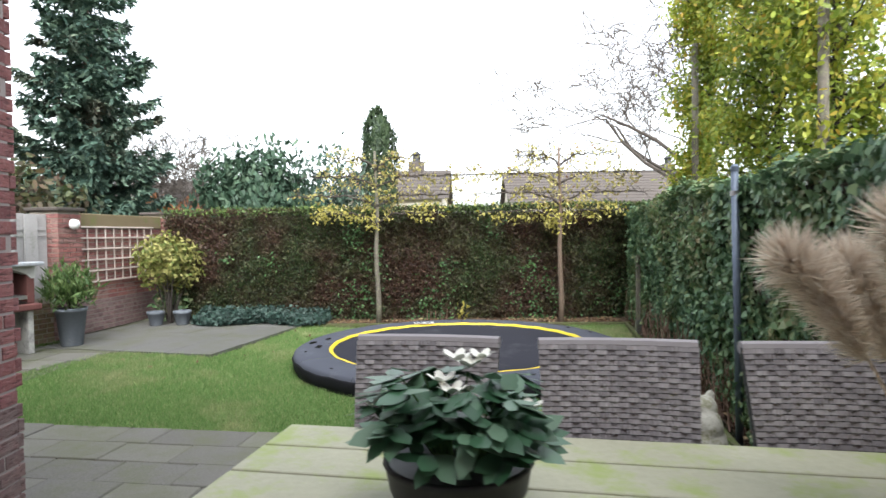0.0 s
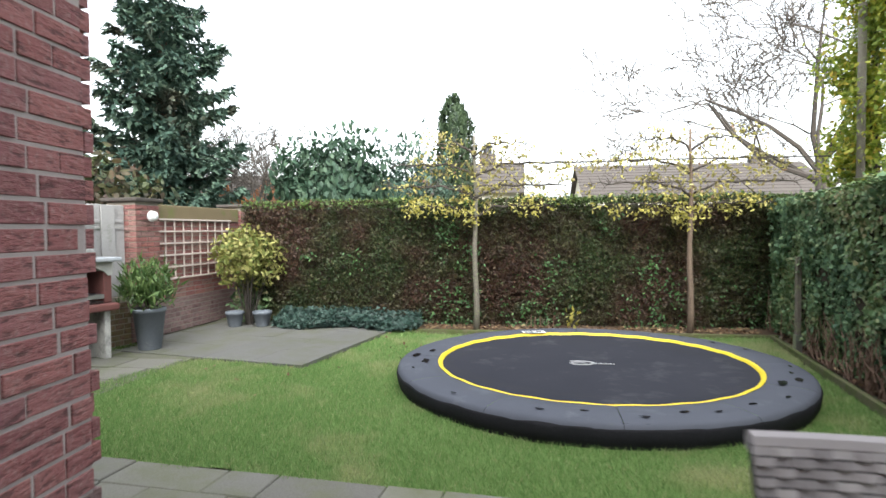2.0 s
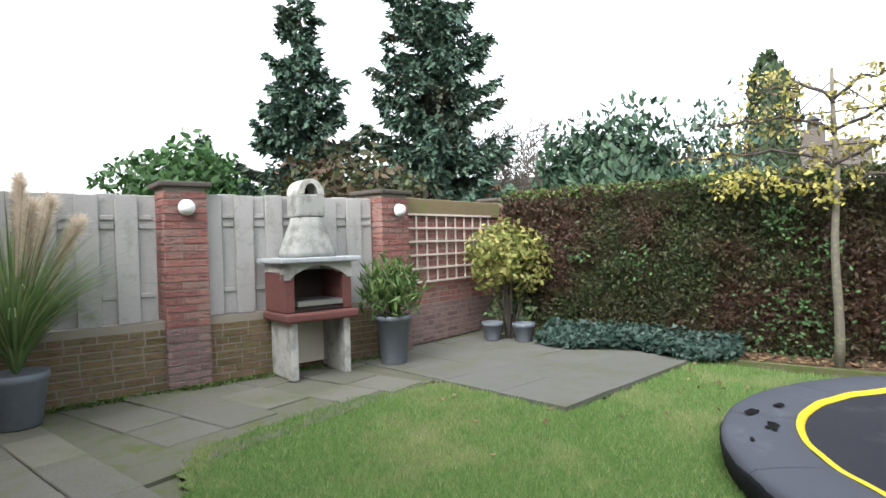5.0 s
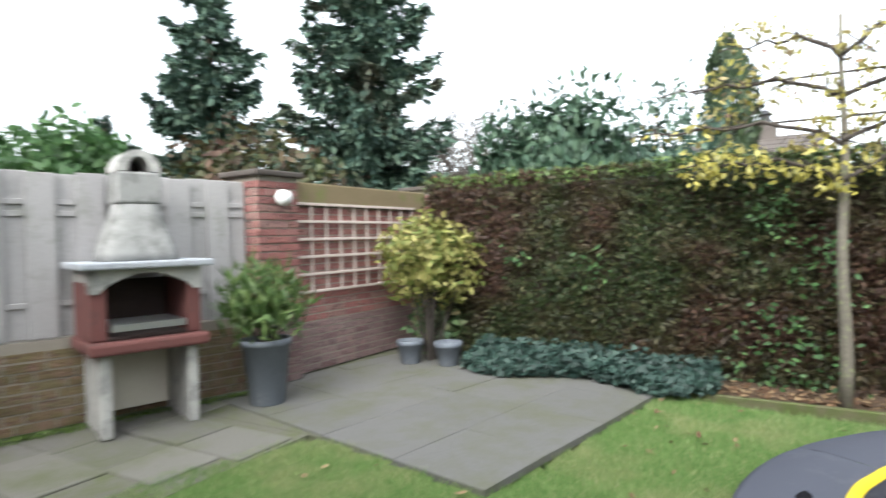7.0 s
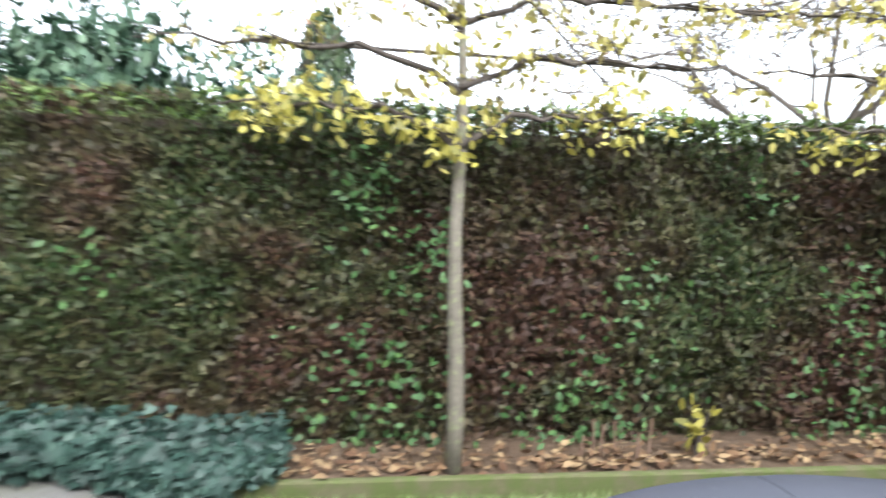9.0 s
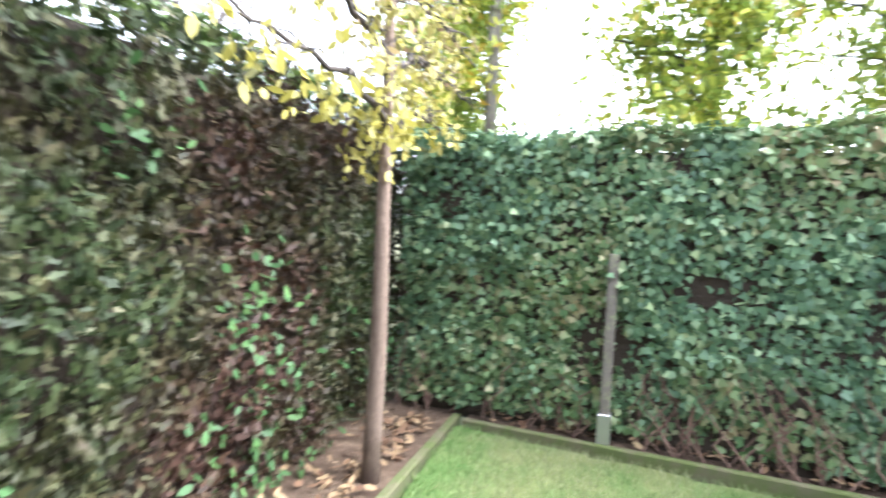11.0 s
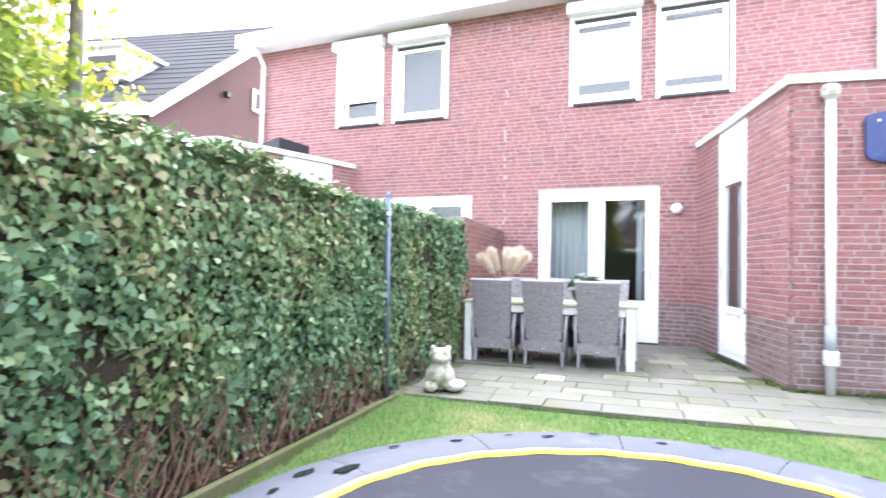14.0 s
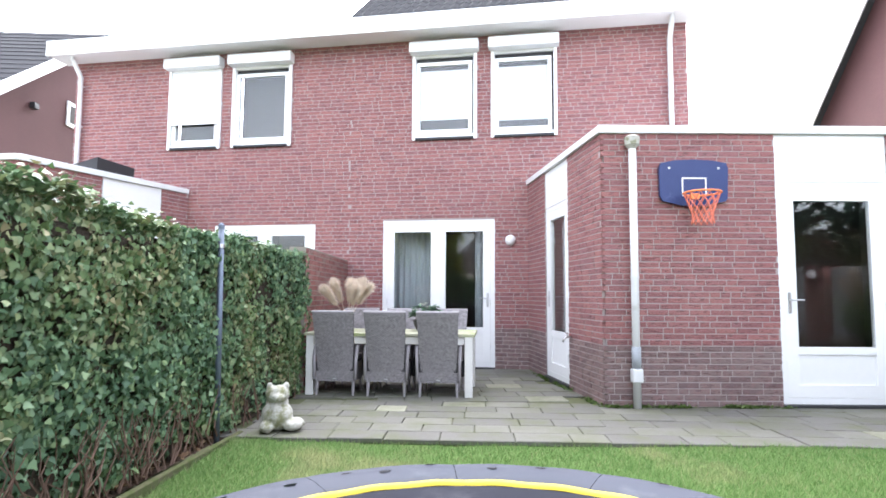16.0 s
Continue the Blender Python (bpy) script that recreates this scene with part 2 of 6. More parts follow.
def paving_mat(name, stops, moss):
    m, n, l, b = node_mat(name, 0.75, 0, 0.4)
    rnd = n.new("ShaderNodeObjectInfo").outputs["Random"]
    geo = n.new("ShaderNodeNewGeometry")
    add = n.new("ShaderNodeMath")
    add.operation = "ADD"
    l.new(rnd, add.inputs[0]), l.new(geo.outputs["Random Per Island"], add.inputs[1])
    fr = n.new("ShaderNodeMath")
    fr.operation = "FRACT"
    l.new(add.outputs[0], fr.inputs[0])
    c = ramp(n, l, fr.outputs[0], stops)
    pos = geo.outputs["Position"]
    fine, big = noise_tex(n, l, pos, 90, 5, 0.7), noise_tex(n, l, pos, 2.2, 5, 0.7)
    c = mix(n, l, 0.30, c, ramp(n, l, fine, [(0.3, (0.05, 0.05, 0.048)), (0.7, (0.26, 0.25, 0.235))]))
    c = mix(n, l, ramp(n, l, big, [(0.44, (0, 0, 0)), (0.68, (0.8, 0.8, 0.8))]), c, moss)
    l.new(c, b.inputs["Base Color"])
    bump(n, l, b, fine, 0.4, 0.004)
    return m


M_WICKER = wicker_mat()
M_PAVER = paving_mat("concrete paver", [(0.0, (0.105, 0.10, 0.088)), (0.55, (0.135, 0.13, 0.115)), (0.85, (0.155, 0.152, 0.122)), (0.94, (0.18, 0.175, 0.14)), (1.0, (0.32, 0.32, 0.23))], (0.10, 0.11, 0.052))
M_PATH = paving_mat("worn path slab", [(0.0, (0.095, 0.092, 0.082)), (0.55, (0.125, 0.12, 0.106)), (1.0, (0.15, 0.145, 0.122))], (0.09, 0.10, 0.048))
M_DARKPAVE = paving_mat("smooth dark slab", [(0.0, (0.105, 0.106, 0.103)), (1.0, (0.12, 0.12, 0.116))], (0.095, 0.10, 0.058))
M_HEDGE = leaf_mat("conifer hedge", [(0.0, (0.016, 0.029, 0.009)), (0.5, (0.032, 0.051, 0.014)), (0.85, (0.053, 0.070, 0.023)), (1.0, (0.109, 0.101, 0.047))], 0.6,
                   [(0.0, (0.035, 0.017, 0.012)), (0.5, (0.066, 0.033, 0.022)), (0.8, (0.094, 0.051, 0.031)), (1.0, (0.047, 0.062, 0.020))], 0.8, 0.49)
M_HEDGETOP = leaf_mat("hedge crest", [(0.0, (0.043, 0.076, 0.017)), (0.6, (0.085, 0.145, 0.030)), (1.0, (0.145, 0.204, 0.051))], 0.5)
M_IVY = leaf_mat("ivy leaf", [(0.0, (0.058, 0.115, 0.064)), (0.5, (0.109, 0.198, 0.102)), (0.85, (0.173, 0.269, 0.141)), (1.0, (0.243, 0.333, 0.154))], 0.5,
                 [(0.0, (0.083, 0.160, 0.061)), (0.6, (0.166, 0.230, 0.090)), (1.0, (0.282, 0.230, 0.128))], 0.9, 0.55, 0.4, 0.15)
M_BLUEIVY = leaf_mat("dark ground ivy", [(0.0, (0.012, 0.030, 0.024)), (0.6, (0.022, 0.054, 0.043)), (1.0, (0.045, 0.088, 0.068))], 0.58, None, 1, 0.5, 0.5, 0.1)
M_GREENLEAF = leaf_mat("fresh green leaf", [(0.0, (0.03, 0.075, 0.022)), (0.6, (0.055, 0.13, 0.04)), (1.0, (0.10, 0.19, 0.06))], 0.55)
M_YELLOWLEAF = leaf_mat("yellow autumn leaf", [(0.0, (0.26, 0.24, 0.05)), (0.5, (0.42, 0.38, 0.08)), (0.8, (0.52, 0.47, 0.15)), (1.0, (0.22, 0.22, 0.08))], 0.5, None, 1, 0.5, 0.4, 0.35)
M_HORNBEAM = leaf_mat("yellow-green autumn leaf", [(0.0, (0.15, 0.22, 0.03)), (0.4, (0.30, 0.36, 0.04)), (0.8, (0.48, 0.48, 0.07)), (1.0, (0.52, 0.34, 0.05))], 0.5, [(0.0, (0.12, 0.19, 0.03)), (1.0, (0.27, 0.35, 0.07))], 1.2, 0.52, 0.4, 0.4)
M_SPRUCE = leaf_mat("spruce needles", [(0.0, (0.026, 0.055, 0.044)), (0.6, (0.055, 0.098, 0.072)), (1.0, (0.104, 0.156, 0.111))], 0.7, [(0.0, (0.058, 0.052, 0.036)), (1.0, (0.130, 0.111, 0.078))], 0.55, 0.60, 0.3, 0.1)
M_LAUREL = leaf_mat("laurel leaf", [(0.0, (0.022, 0.05, 0.03)), (0.6, (0.045, 0.09, 0.055)), (1.0, (0.08, 0.13, 0.08))], 0.6)
M_CYPRESS = leaf_mat("cypress foliage", [(0.0, (0.015, 0.03, 0.015)), (1.0, (0.045, 0.07, 0.03))], 0.6, None, 1, 0.5, 0.3, 0.1)
M_VARIEG = leaf_mat("variegated leaf", [(0.0, (0.10, 0.14, 0.03)), (0.5, (0.21, 0.215, 0.055)), (1.0, (0.36, 0.33, 0.12))], 0.6)
M_OLEANDER = leaf_mat("oleander leaf", [(0.0, (0.05, 0.10, 0.03)), (0.6, (0.10, 0.17, 0.05)), (1.0, (0.18, 0.25, 0.09))], 0.45)
M_HELLEBORE = leaf_mat("dark hellebore leaf", [(0.0, (0.025, 0.075, 0.035)), (0.6, (0.06, 0.14, 0.075)), (1.0, (0.13, 0.22, 0.14))], 0.35, None, 1, 0.5, 0.5, 0.1)
M_GRASS = leaf_mat("lawn blade", [(0.0, (0.11, 0.21, 0.06)), (0.5, (0.18, 0.31, 0.10)), (0.85, (0.28, 0.39, 0.15)), (1.0, (0.44, 0.43, 0.24))], 0.7, [(0.0, (0.24, 0.30, 0.13)), (1.0, (0.44, 0.44, 0.26))], 0.85, 0.57, 0.3, 0.3)
M_REED = leaf_mat("pampas blade", [(0.0, (0.08, 0.15, 0.05)), (0.6, (0.16, 0.25, 0.09)), (1.0, (0.30, 0.33, 0.16))], 0.5)
M_PLUME = leaf_mat("pampas plume", [(0.0, (0.60, 0.50, 0.40)), (0.6, (0.76, 0.67, 0.56)), (1.0, (0.88, 0.82, 0.73))], 0.9, None, 1, 0.5, 0.1, 0.45)
M_DEAD = leaf_mat("fallen leaf", [(0.0, (0.085, 0.045, 0.027)), (0.5, (0.16, 0.098, 0.055)), (1.0, (0.29, 0.21, 0.12))], 0.8, None, 1, 0.5, 0.2, 0.0)
M_RUST = leaf_mat("copper autumn leaf", [(0.0, (0.20, 0.07, 0.02)), (1.0, (0.36, 0.14, 0.04))], 0.6)


def lawn_mat():
    m, n, l, b = node_mat("lawn thatch", 1.0, 0, 0.1)
    pos = n.new("ShaderNodeNewGeometry").outputs["Position"]
    fine, big = noise_tex(n, l, pos, 70, 5, 0.8), noise_tex(n, l, pos, 0.85, 5, 0.65)
    c = ramp(n, l, fine, [(0.3, (0.08, 0.14, 0.04)), (0.6, (0.16, 0.25, 0.08)), (0.8, (0.28, 0.33, 0.14))])
    c = mix(n, l, ramp(n, l, big, [(0.5, (0, 0, 0)), (0.66, (0.6, 0.6, 0.6))]), c, (0.30, 0.29, 0.13))
    l.new(c, b.inputs["Base Color"])
    bump(n, l, b, fine, 1.0, 0.02)
    return m


M_LAWN = lawn_mat()


def glass_mat(name, tint, rough=0.02):
    m, n, l, b = node_mat(name, rough, 0, 0.5)
    b.inputs["Base Color"].default_value = (*tint, 1)
    b.inputs["Transmission Weight"].default_value = 1.0
    b.inputs["IOR"].default_value = 1.45
    return m


M_GLASS = glass_mat("window glass", (0.92, 0.95, 0.96))


# ---- builders ----
def box(bm, a, c, m=None):
    """A box from corner a to corner c, moved by m."""
    (x0, y0, z0), (x1, y1, z1) = a, c
    v = [Vector(p) for p in ((x0, y0, z0), (x1, y0, z0), (x1, y1, z0), (x0, y1, z0), (x0, y0, z1), (x1, y0, z1), (x1, y1, z1), (x0, y1, z1))]
    v = [bm.verts.new(m @ p if m else p) for p in v]
    for f in ((3, 2, 1, 0), (4, 5, 6, 7), (0, 1, 5, 4), (1, 2, 6, 5), (2, 3, 7, 6), (3, 0, 4, 7)):
        bm.faces.new([v[i] for i in f])
    return bm


def soft_box(a, c, r=0.006, seg=2, m=None):
    bm = box(bmesh.new(), a, c, m)
    bmesh.ops.recalc_face_normals(bm, faces=bm.faces)
    bmesh.ops.bevel(bm, geom=bm.edges[:], offset=r, segments=seg, affect="EDGES", profile=0.5)
    return bm


def tube(bm, pts, radii, sides=8, cap=True):
    """A tube through points, with a radius at each."""
    rings = []
    for i, p in enumerate(pts):
        p = Vector(p)
        d = (Vector(pts[min(i + 1, len(pts) - 1)]) - Vector(pts[max(i - 1, 0)])).normalized()
        a = d.orthogonal().normalized() if i == 0 else (rings[-1][1] - d * rings[-1][1].dot(d)).normalized()
        b = d.cross(a)
        r = radii[i] if isinstance(radii, (list, tuple)) else radii
        rings.append(([bm.verts.new(p + (a * math.cos(k * 2 * math.pi / sides) + b * math.sin(k * 2 * math.pi / sides)) * r) for k in range(sides)], a))
    for (q, _), (s, _) in zip(rings, rings[1:]):
        for k in range(sides):
            bm.faces.new((q[k], q[(k + 1) % sides], s[(k + 1) % sides], s[k]))
    if cap:
        bm.faces.new(rings[0][0][::-1]), bm.faces.new(rings[-1][0])
    return bm


def lathe(profile, sides=32, centre=(0, 0, 0)):
    """A turned body from (radius, height) pairs."""
    bm = bmesh.new()
    rings = []
    for r, z in profile:
        rings.append([bm.verts.new((centre[0] + r * math.cos(k * 2 * math.pi / sides), centre[1] + r * math.sin(k * 2 * math.pi / sides), centre[2] + z)) for k in range(sides)])
    for q, s in zip(rings, rings[1:]):
        for k in range(sides):
            bm.faces.new((q[k], q[(k + 1) % sides], s[(k + 1) % sides], s[k]))
    bm.faces.new(rings[0][::-1])
    bm.faces.new(rings[-1])
    return bm


def link(name, bm, material, smooth=False):
    bmesh.ops.recalc_face_normals(bm, faces=bm.faces)
    me = bpy.data.meshes.new(name)
    bm.to_mesh(me)
    bm.free()
    me.materials.append(material)
    if smooth:
        for p in me.polygons:
            p.use_smooth = True
    return new(name, me)


def part(name, bm, material, parent, label="", smooth=False):
    ob = link(name, bm, material, smooth)
    ob.parent = parent
    return tagged(ob, label)


def thing(name, label, category, loc=(0, 0, 0), rz=0, group="", kind=""):
    ob = new(name)
    ob.matrix_world = pose(*loc, 0, 0, rz)
    return tagged(ob, label, category, group, kind)


def structure(name, bm, material, label, category, smooth=False):
    return tagged(link(name, bm, material, smooth), label, category, kind="structure")


SHAPES = {
    "ivy": [(0, 0), (0.32, 0.05), (0.5, 0.3), (0.26, 0.5), (0, 1.0), (-0.26, 0.5), (-0.5, 0.3), (-0.32, 0.05)],
    "oval": [(0, 0), (0.24, 0.3), (0.2, 0.7), (0, 1.0), (-0.2, 0.7), (-0.24, 0.3)],
    "lance": [(0, 0), (0.10, 0.35), (0, 1.0), (-0.10, 0.35)],
    "spray": [(0, 0), (0.28, 0.45), (0.1, 0.6), (0.12, 1.0), (-0.14, 0.8), (-0.12, 0.5), (-0.3, 0.35)],
    "hair": [(-0.02, 0), (0.02, 0), (0.012, 0.6), (0.0, 1.0)],
    "blade": [(-0.06, 0), (0.06, 0), (0.0, 1.0)],
}


def leaves(name, P, N, size, material, parent=None, shape="oval", droop=0.0, spread=0.7, seed=1, label="", up=None):
    """Many single leaves in one mesh: at P, facing N, of a length each."""
    g = np.random.default_rng(seed)
    P, N = np.asarray(P, float), np.asarray(N, float)
    n = len(P)
    size = np.broadcast_to(np.asarray(size, float), (n,)) * g.uniform(0.65, 1.25, n)
    N = N + g.normal(0, spread, (n, 3))
    N /= np.linalg.norm(N, axis=1, keepdims=True) + 1e-9
    T = g.normal(0, 1, (n, 3)) if up is None else np.asarray(up, float) + g.normal(0, 0.35, (n, 3))
    T[:, 2] -= droop
    T -= N * (T * N).sum(1, keepdims=True)
    T /= np.linalg.norm(T, axis=1, keepdims=True) + 1e-9
    B = np.cross(N, T)
    s = np.array(SHAPES[shape])
    k = len(s)
    bend = -0.25 * (np.abs(s[:, 0]) + 0.4 * s[:, 1] ** 2)
    V = P[:, None] + size[:, None, None] * (s[None, :, 0, None] * B[:, None] + s[None, :, 1, None] * T[:, None] + bend[None, :, None] * N[:, None])
    me = bpy.data.meshes.new(name)
    me.vertices.add(n * k), me.loops.add(n * k), me.polygons.add(n)
    me.vertices.foreach_set("co", V.reshape(-1))
    me.loops.foreach_set("vertex_index", np.arange(n * k, dtype=np.int32))
    me.polygons.foreach_set("loop_start", np.arange(0, n * k, k, dtype=np.int32))
    me.update(calc_edges=True)
    me.materials.append(material)
    ob = new(name, me)
    ob.parent = parent
    return tagged(ob, label, kind="stuff" if parent else "")


def lumps(P, scale, amount, seed=0):
    return np.array([noise.noise(Vector(p) * scale + Vector((seed, 0, 0))) for p in P]) * amount


# ---- ground ----
def ground_sheet():
    bm = bmesh.new()
    bmesh.ops.create_circle(bm, cap_ends=True, segments=64, radius=900)
    bmesh.ops.translate(bm, verts=bm.verts, vec=(0, 0, -0.2))
    return structure("ground", bm, M_GROUND, "flat ground of the neighbourhood beyond the garden", "ground")


ground_sheet()
TRAMP, TRAMP_R, RIM = (1.73, 4.05), 1.77, 0.092
IVY0, IVY_SLOPE = 3.36, 0.128
PTIP = (-1.02, 3.97)


def ivy_x(y):
    return IVY0 + IVY_SLOPE * y


def lawn_height(x, y):
    d = max(0.0, 1 - math.hypot(x - TRAMP[0], y - TRAMP[1]) / 3.4)
    return -0.015 - 0.075 * min(1.0, d * 1.8) + 0.012 * noise.noise(Vector((x * 1.3, y * 1.3, 0)))


def lawn_edge(x):
    """The edge between the terrace and the lawn, a little askew."""
    return 1.50 - 0.10 * x


def lawn_inside(x, y):
    if y < lawn_edge(x) + 0.02 * math.sin(9 * x) or y > 5.97 or x > ivy_x(y) - 0.1:
        return False
    left = -2.52 if y < 3.4 else -2.52 + 0.32 * (y - 3.4) / 0.9
    if y < 2.3:
        left += 0.9 * max(0.0, (2.3 - y) / 0.7) ** 2
    du, dv = x - PTIP[0], y - PTIP[1]
    if -0.980 * du + 0.198 * dv > 0 and 0.198 * du + 0.980 * dv > 0:
        return False
    return x > left + 0.02 * math.sin(11 * y)


def lawn():
    step = 0.06
    bm = bmesh.new()
    grid = {}

    def at(i, j):
        if (i, j) not in grid:
            x, y = -2.7 + i * step, 1.0 + j * step
            grid[i, j] = bm.verts.new((x, y, lawn_height(x, y)))
        return grid[i, j]

    cells = []
    for i in range(118):
        for j in range(86):
            x, y = -2.7 + (i + 0.5) * step, 1.0 + (j + 0.5) * step
            if lawn_inside(x, y):
                bm.faces.new((at(i, j), at(i + 1, j), at(i + 1, j + 1), at(i, j + 1)))
                cells.append((x, y))
    ob = structure("lawn", bm, M_LAWN, "short damp green lawn with worn patches", "lawn")
    g = np.random.default_rng(3)
    cells = np.array(cells)
    far = np.hypot(cells[:, 0] - TRAMP[0], cells[:, 1] - TRAMP[1]) > TRAMP_R - 0.05
    cells = cells[far]
    n = 95000
    c = cells[g.integers(0, len(cells), n)] + g.uniform(-step * 0.55, step * 0.55, (n, 2))
    z = np.array([lawn_height(x, y) for x, y in c]) - 0.004
    P = np.column_stack((c, z))
    N = np.column_stack((g.normal(0, 1, (n, 2)), np.zeros(n)))
    tips = np.column_stack((g.normal(0, 0.45, (n, 2)), np.ones(n)))
    grass = leaves("grass", P, N, 0.042, M_GRASS, None, "blade", 0, 0.1, 4, "", tips)
    tagged(grass, "short green grass blades of the lawn", "grass", kind="stuff")


lawn()


# ---- brick walls ----
COURSE, LONG, GAP = 0.0625, 0.22, 0.011


def brick_unit(name, length, material):
    bm = soft_box((0, -0.03, 0), (length, 0.0, COURSE - GAP), 0.0015, 1)
    bmesh.ops.recalc_face_normals(bm, faces=bm.faces)
    me = bpy.data.meshes.new(name)
    bm.to_mesh(me)
    bm.free()
    me.materials.append(material)
    return me


def wall(name, loc, angle, length, height, label, openings=(), thick=0.25, near=None, plinth=0.0, red=None, grey=None, mortar=None, seed=5, limit=300, trim=0.0):
    """A wall of bricks along local x that faces local y, with openings (u0, u1, z0, z1). near: the stretch whose bricks are single pieces."""
    red, grey, mortar = red or M_BRICK, grey or M_PLINTH, mortar or M_MORTAR
    us = sorted({0.0, length, *[o[0] for o in openings], *[o[1] for o in openings]})
    zs = sorted({0.0, height, *[o[2] for o in openings], *[o[3] for o in openings]})
    us, zs = [u for u in us if 0 <= u <= length], [z for z in zs if 0 <= z <= height]
    bm = bmesh.new()
    for u0, u1 in zip(us, us[1:]):
        run = []
        for z0, z1 in zip(zs, zs[1:]):
            um, zm = (u0 + u1) / 2, (z0 + z1) / 2
            if not any(o[0] < um < o[1] and o[2] < zm < o[3] for o in openings):
                if run and abs(run[-1][1] - z0) < 1e-6:
                    run[-1][1] = z1
                else:
                    run.append([z0, z1])
        for z0, z1 in run:
            box(bm, (u0, -thick, z0), (u1 - (trim if u1 == length else 0.0), -0.003, z1))
    ob = structure(name, bm, mortar, label, "wall")
    ob.matrix_world = pose(*loc, 0, 0, angle)
    g = random.Random(seed)
    kinds = {}
    joined = {False: [], True: []}
    made = 0
    for row in range(int(height / COURSE)):
        z = row * COURSE + GAP / 2
        low = z < plinth
        u = -g.random() * LONG
        while u < length:
            long = LONG if g.random() < 0.78 else LONG / 2
            a, b = max(u, 0.0), min(u + long - GAP, length)
            u += long
            if b - a < 0.03:
                continue
            zm = z + 0.025
            spans = [(a, b)]
            for o in openings:
                if o[2] < zm < o[3]:
                    nxt = []
                    for p, q in spans:
                        if q <= o[0] or p >= o[1]:
                            nxt.append((p, q))
                        else:
                            if p < o[0] - 0.02:
                                nxt.append((p, o[0]))
                            if q > o[1] + 0.02:
                                nxt.append((o[1], q))
                    spans = nxt
            for p, q in spans:
                out = g.uniform(-0.001, 0.0035)
                if near and near[0] <= p <= near[1] and near[2] <= z <= near[3] and made < limit:
                    key = (round(q - p, 2), low)
                    if key not in kinds:
                        kinds[key] = brick_unit("brick", q - p, grey if low else red)
                    br = new("brick", kinds[key])
                    br.parent = ob
                    br.matrix_basis = pose(p, out, z, g.uniform(-1.2, 1.2), g.uniform(-0.5, 0.5), g.uniform(-0.6, 0.6))
                    made += 1
                else:
                    joined[low].append((p, q, z, out, g.uniform(-0.001, 0.001)))
    for low, rows in joined.items():
        if not rows:
            continue
        verts, faces = [], []
        for p, q, z, out, j in rows:
            k = len(verts)
            for y in (-0.03, out):
                verts += [(p, y, z + j), (q, y, z + j), (q, y, z + COURSE - GAP + j), (p, y, z + COURSE - GAP + j)]
            faces += [(k + 4, k + 7, k + 6, k + 5), (k, k + 4, k + 5, k + 1), (k + 3, k + 2, k + 6, k + 7), (k, k + 3, k + 7, k + 4), (k + 1, k + 5, k + 6, k + 2)]
        me = bpy.data.meshes.new("bricks")
        me.from_pydata(verts, [], faces)
        me.materials.append(grey if low else red)
        s = new("bricks", me)
        s.parent = ob
        tagged(s, kind="stuff")
    return ob


FY = 0.0            # plane of the rear facade, in the house's own axes
HOUSE = pose(0.187, -3.001, 0, 0, 0, -12.6)   # the house stands askew to the garden
FRONT = pose(0, 0, 0, 0, 0, -3.0)             # front of the extension
SIDE = pose(0, 0, 0, 0, 0, 3.56)              # splayed side of the extension
NEXT = HOUSE @ pose(5.87, 0, 0, 0, 0, 76.4)   # splayed side of the neighbour's extension


def put(ob, m):
    """Moves a thing built in a wall's own axes to where that wall stands."""
    ob.matrix_basis = m @ ob.matrix_basis
    return ob


H_EXT = 2.885
SILL, HEAD = 3.71, 5.11
WALL_TOP, JOINT = 5.42, 2.93
put(wall("wall_extension_front", (-4.6, 0, 0), 0, 4.6, H_EXT, "red brick front wall of the flat-roofed extension on a grey plinth", [(1.55, 2.75, -1, 4)], 0.25, (3.2, 4.6, 0.0, 1.6), 0.62, seed=11, trim=0.032), FRONT)
put(wall("wall_extension_side", (0, -0.031, 0), -90, 2.99, H_EXT, "red brick side wall of the extension beside the terrace", [(1.069, 2.059, -1, 4)], 0.25, (0, 1.07, 0.45, 2.9), 0.62, seed=12), SIDE)
put(wall("wall_house", (-2.44, FY, 0), 0, JOINT + 2.44, WALL_TOP, "red brick rear facade of the house", [(2.964, 4.792, -1, 2.35), (3.247, 4.318, SILL, HEAD), (1.968, 3.02, SILL, HEAD)], 0.3, None, 0.62, seed=13), HOUSE)
put(wall("wall_neighbour_house", (JOINT, FY, 0), 0, 5.31, WALL_TOP, "red brick rear facade of the attached neighbouring house", [(0.597, 2.427, -1, 2.32), (1.067, 2.167, SILL, HEAD), (2.377, 3.387, SILL, HEAD)], 0.3, None, 0.62, seed=14), HOUSE)
put(wall("wall_neighbour_extension", (0.02, 0, 0), 0, 2.81, H_EXT, "red brick side wall of the neighbour's extension with a white panel", [(0.55, 1.61, -1, 4)], 0.25, seed=16), NEXT)
put(wall("wall_neighbour_extension_front", (6.54, 2.75, 0), 0, 3.0, H_EXT, "red brick front wall of the neighbour's extension", (), 0.25, seed=17), HOUSE)
wall("wall_garden_party", (3.06, -3.60, 0), 86, 2.72, 1.70, "weathered red brick garden wall between the two terraces", (), 0.2, seed=18, red=M_OLDBRICK, grey=M_OLDBRICK, mortar=M_OLDMORTAR)


def plain(name, a, c, material, label, category, r=0.004, smooth=False):
    return structure(name, soft_box(a, c, r, 1), material, label, category, smooth)


